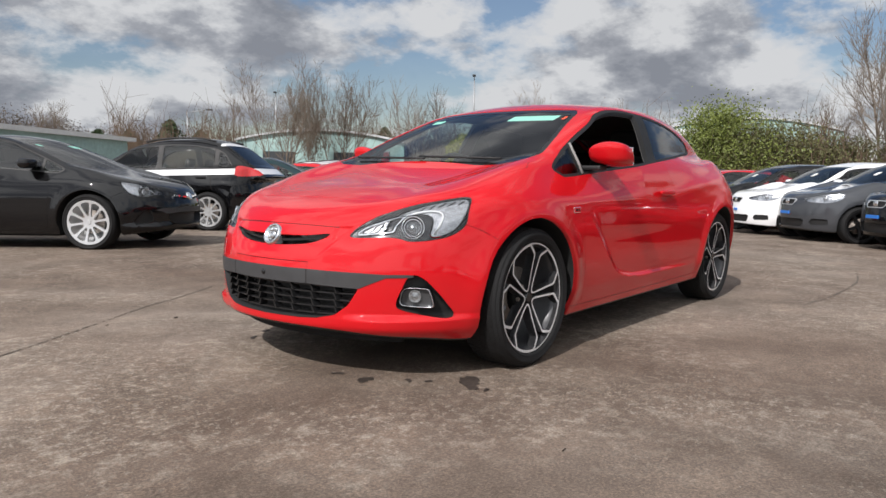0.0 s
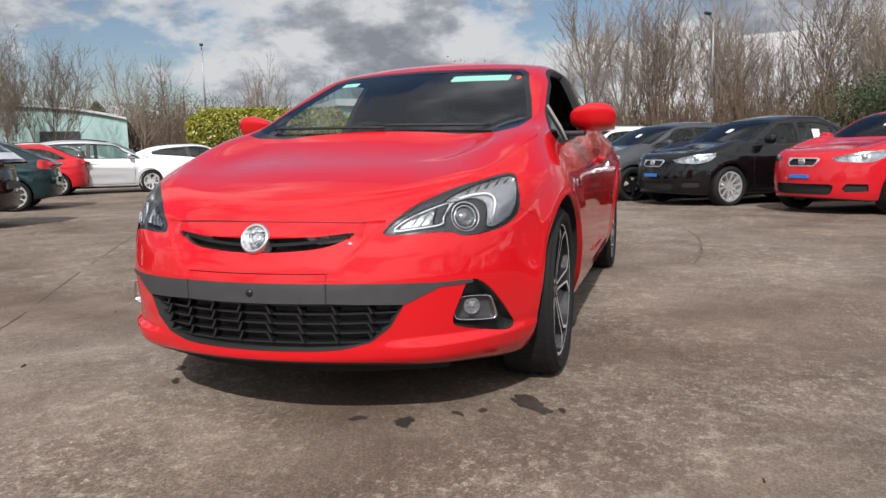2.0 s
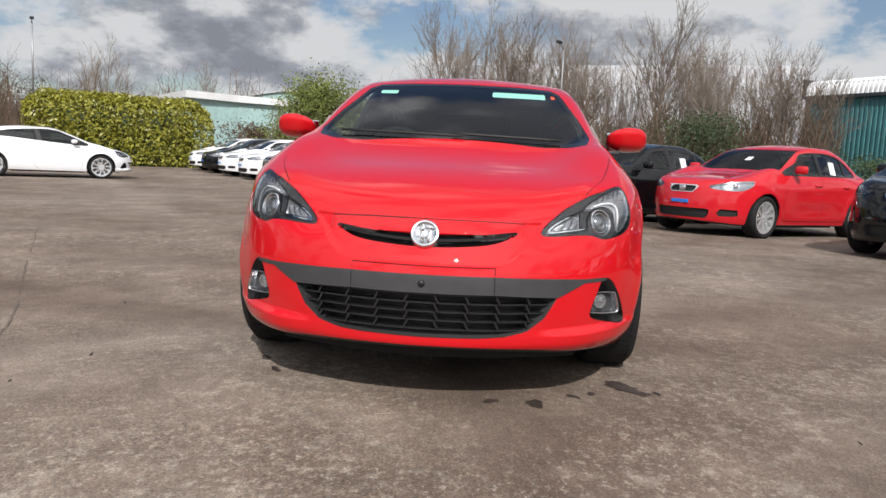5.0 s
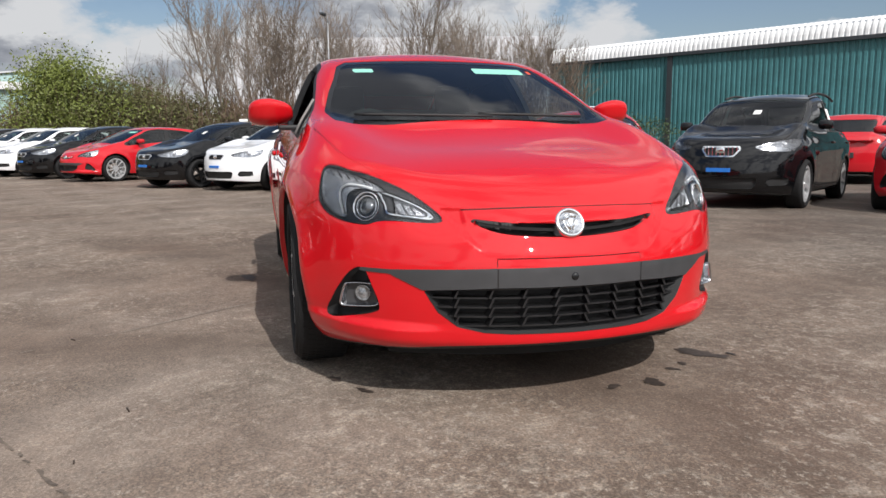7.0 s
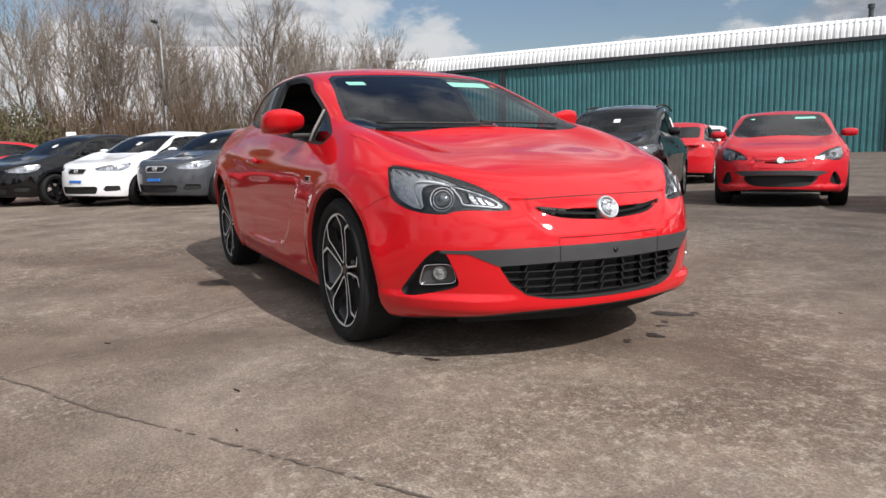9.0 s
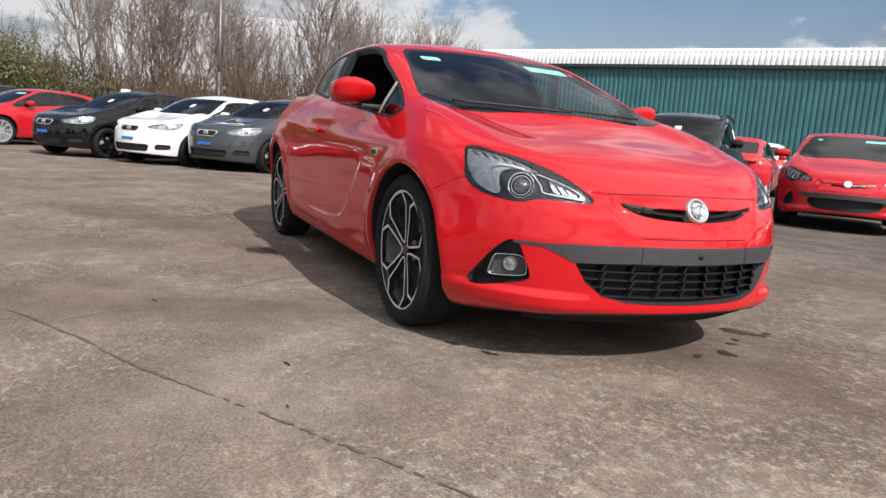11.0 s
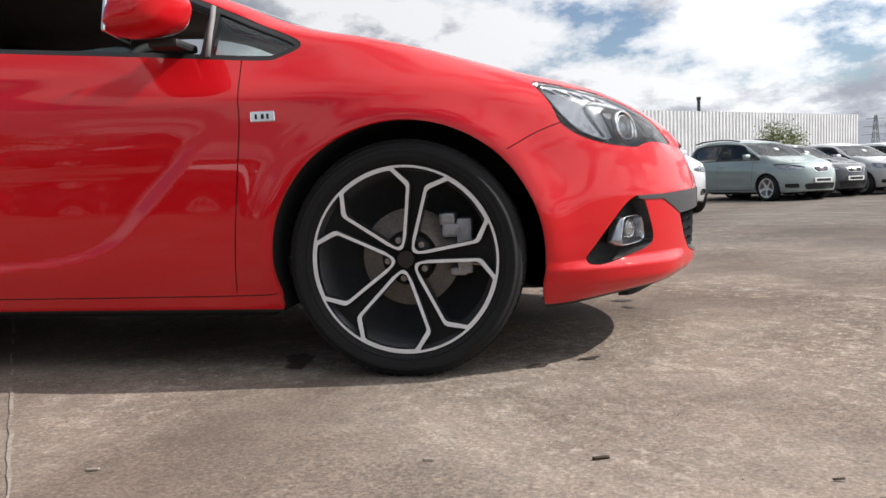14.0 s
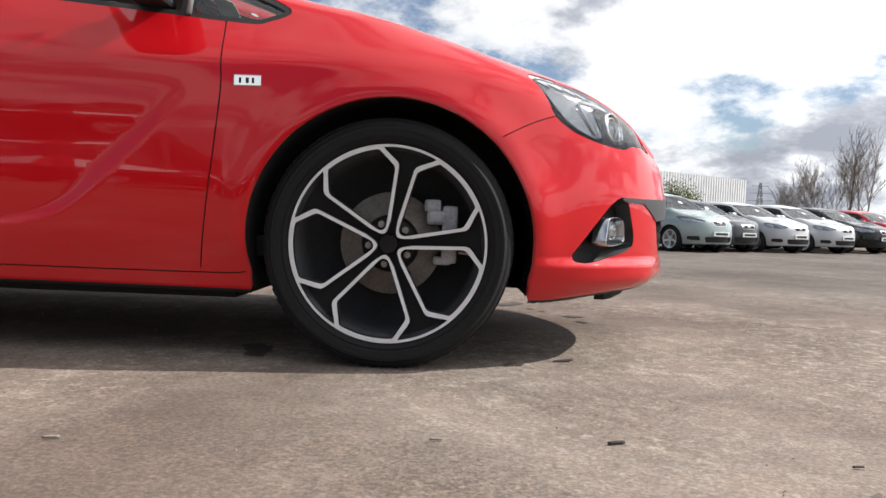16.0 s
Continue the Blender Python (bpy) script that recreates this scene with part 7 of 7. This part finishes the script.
    v, t, n = s.piece("paint", "trim")
    up = (v[t][:, :, 2].min(1) > b + 0.05) & (v[t][:, :, 0].max(1) < xa)
    used, tt = np.unique(t[up], return_inverse=True)
    sheet("cabin_lining", v[used] - 0.04 * n[used], tt.reshape(-1, 3)[:, ::-1], -n[used], CABIN, car)
    bm = bmesh.new()
    box(bm, (shape.wheels[1] - 0.2, -0.7, 0.25), (-0.4, 0.7, 0.35))
    box(bm, (xa - 0.5, -0.7, 0.5), (xa - 0.1, 0.7, b - 0.06), 0.06)
    box(bm, (shape.wheels[1] - 0.2, -0.7, 0.3), (shape.wheels[1] + 0.1, 0.7, b - 0.05), 0.05)
    part("cabin_floor", bm, CABIN, car)
    for y in (0.37, -0.37):
        seat(car, -1.5, y, CABIN)
    small_mirror(car, shape, coat, xa - 0.33, b + 0.03)
    if rails:
        for sd in (1, -1):
            bm = bmesh.new()
            pts = [(xb - 0.15 - i * (xb - xc - 0.3) / 6, sd * 0.585 * k) for i in range(7)]
            pipe(bm, [(x1, y1, float(shape.roof(x1)) - 0.01) for x1, y1 in pts], 0.018)
            part("roof_rail", bm, PLASTIC, car, smooth=True)
    liners(car, shape)
    fit_wheels(car, shape, rim_look, shape.tyre * 0.745, 0.895 * k, finish, (10, 60))
    return car


PAPER = material("white_paper", (0.8, 0.8, 0.78), 0.7)
LAMP_GREY = material("lamp_bowl_grey", (0.42, 0.43, 0.45), 0.22, 0.8, vary=0.5, scale=14, fine=60)
BLUE_STRIP = material("blue_plastic", (0.02, 0.16, 0.55), 0.4)


def place(car, heading, x, y, wheel=None):
    """Sets a car down with the named wheel (such as FL), or its front axle's middle, at x, y."""
    dx = 0.0
    dy = 0.0 if wheel is None else (0.80 if wheel[1] == "L" else -0.80)
    if wheel and wheel[0] == "R":
        dx = -2.58
    a = radians(heading)
    ox, oy = x - dx * math.cos(a) + dy * math.sin(a), y - dx * math.sin(a) - dy * math.cos(a)
    fx, fy = ox - 2.6 * math.cos(a), oy - 2.6 * math.sin(a)
    zf, zr = ground_z(ox, oy), ground_z(fx, fy)
    car.matrix_basis = pose(ox, oy, zf, 0, math.degrees(math.atan2(zr - zf, 2.6)), heading)
    return car


def repaint(car, old, fresh, label):
    for o in car.children_recursive:
        for slot in o.material_slots:
            if slot.material == old:
                slot.link = "OBJECT"
                slot.material = fresh
    return tagged(car, label)


PLATE_WHITE = material("white_plate_plastic", (0.75, 0.76, 0.74), 0.35)


def add_plate(car, shape):
    """A white front number plate with a plain dark bar, in place of the dealer strip."""
    for o in list(car.children):
        if o.name.startswith("plate_strip"):
            bpy.data.objects.remove(o)
    x = float(reach(shape, 0, 0.0, 0.46, -0.5, 1.2)[0])
    bm = bmesh.new()
    box(bm, (x - 0.01, -0.26, 0.42), (x + 0.014, 0.26, 0.53), 0.005)
    p = part("number_plate", bm, PLATE_WHITE, car, "white number plate")
    bm = bmesh.new()
    box(bm, (x + 0.0135, -0.21, 0.445), (x + 0.0155, 0.21, 0.505))
    part("plate_mark", bm, PLASTIC, p)
    return car


def add_paper(car, shape, side, x, z, wide=0.16, high=0.22):
    """A sheet of white paper behind a side window."""
    y = float(reach(shape, 1, x, z, 0.3, 1.1)[0]) + 0.004
    bm = bmesh.new()
    box(bm, (-wide / 2, -0.001, -high / 2), (wide / 2, 0.001, high / 2), 0, pose(x, side * y, z, 20 * side))
    part("paper_notice", bm, PAPER, car, "white paper notice")
    return car


ROW = -51
hatch_red = yard_car("hatchback", Hatch, RED_DEEP, "red five-door hatchback with silver wheels, parked in a row")
place(hatch_red, ROW, -7.75, 4.07, "FL")
hatch_black = repaint(copy_thing(hatch_red, Matrix()), RED_DEEP, BLACK_PAINT, "black hatchback with silver alloy wheels in a row")
place(hatch_black, ROW, -9.45, 2.12, "FL")
hatch_grey = yard_car("hatchback", Hatch, GREY_PAINT, "dark grey metallic hatchback with black wheels in a row", "five", WHEEL_DARK)
place(hatch_grey, ROW, -10.9, 0.57, "FL")
for coat, x, y, label in ((WHITE_PAINT, -12.2, -0.7, "white hatchback with dark wheels parked in a row"), (BLACK_PAINT, -13.8, -2.27, "black hatchback with black wheels parked in a row"),
                          (BLACK_PAINT, -19.2, -6.2, "black hatchback parked far down the row"), (WHITE_PAINT, -21.1, -7.7, "white hatchback parked far down the row"),
                          (WHITE_PAINT, -23.0, -9.2, "white hatchback near the row's far end"), (BLACK_PAINT, -25.0, -10.7, "dark hatchback near the row's far end"),
                          (WHITE_PAINT, -27.0, -12.1, "white hatchback at the row's far end")):
    place(repaint(copy_thing(hatch_grey, Matrix()), GREY_PAINT, coat, label), ROW, x, y, "FL")
coupe_red = coupe("coupe", RED_DEEP, 0.044, "red three-door coupe with silver wheels in a row", False, ("ten", ALLOY_PAINT))
tagged(coupe_red, group="parked cars")
place(coupe_red, ROW, -17.3, -4.6, "FL")
place(copy_thing(coupe_red, Matrix()), -52, -4.63, 6.74, "FR")
place(repaint(copy_thing(coupe_red, Matrix()), RED_DEEP, BLACK_PAINT, "black three-door coupe with silver ten-spoke wheels"), 123, -1.2, -6.0, "FR")
place(repaint(copy_thing(coupe_red, Matrix()), RED_DEEP, WHITE_PAINT, "white three-door coupe standing near the hedge"), 125, -16.8, -11.35, "FR")
mpv_black = yard_car("people_carrier", Mpv, BLACK_PAINT, "black people carrier with roof rails and grey wheels", "five", ALLOY_PAINT, True, mouth="oval")
place(mpv_black, -52, -5.0, 5.85, "FL")
mpv_silver = repaint(copy_thing(mpv_black, Matrix()), BLACK_PAINT, SILVER_PAINT, "silver people carrier near the hedge")
place(mpv_silver, 125, -15.3, -13.5, "FR")
place(repaint(copy_thing(mpv_black, Matrix()), BLACK_PAINT, WHITE_PAINT, "white people carrier far across the yard"), 129, -18.0, -17.7, "FR")
add_plate(place(repaint(copy_thing(mpv_black, Matrix()), BLACK_PAINT, GREEN_PAINT, "pale green people carrier at the head of a row"), -62, 6.3, 16.1), Mpv)
suv = yard_car("crossover", Suv, BLACK_PAINT, "black crossover with a white band under its windows", "ten", ALLOY_PAINT, True, WHITE_PAINT)
place(suv, -60, -4.4, -8.3, "RL")
place(repaint(copy_thing(hatch_red, Matrix()), RED_DEEP, TEAL_PAINT, "dark teal hatchback seen from behind"), ROW, -8.5, -11.4, "RL")
place(copy_thing(hatch_red, Matrix()), ROW, -13.4, -15.2, "RL")
place(copy_thing(hatch_red, Matrix()), 128, -9.6, 11.9, "RR")
place(repaint(copy_thing(hatch_red, Matrix()), RED_DEEP, WHITE_PAINT, "white hatchback behind the parked row"), 128, -12.5, 15.8, "RR")
hatch_cover = yard_car("hatchback", Hatch, WHITE_PAINT, "white hatchback with a black front bumper", "five", WHEEL_DARK, bumper=BLACK_PAINT)
place(hatch_cover, -64, -1.45, 7.7)
place(repaint(copy_thing(hatch_red, Matrix()), RED_DEEP, WHITE_PAINT, "white hatchback with silver wheels facing the yard"), -72, 0.50, 9.0)
place(repaint(copy_thing(hatch_grey, Matrix()), GREY_PAINT, SILVER_PAINT, "silver hatchback with black wheels facing the yard"), -72, 2.05, 9.9)
for coat, x, y, label in ((GREY_PAINT, 7.6, 17.6, "dark grey hatchback with a number plate, in a row"), (SILVER_PAINT, 9.4, 18.5, "silver saloon-like hatchback in a row"),
                          (SILVER_PAINT, 11.4, 19.8, "silver hatchback further along the row"), (BLACK_PAINT, 13.4, 21.3, "black hatchback further along the row"),
                          (RED_DEEP, 15.6, 22.9, "red hatchback at the row's end")):
    add_plate(place(repaint(copy_thing(hatch_red, Matrix()), RED_DEEP, coat, label), -62, x, y), Hatch)
add_paper(hatch_red, Hatch, 1, -1.9, 1.12)
add_paper(hatch_black, Hatch, 1, -1.9, 1.12)
add_paper(mpv_black, Mpv, 1, -1.75, 1.25)
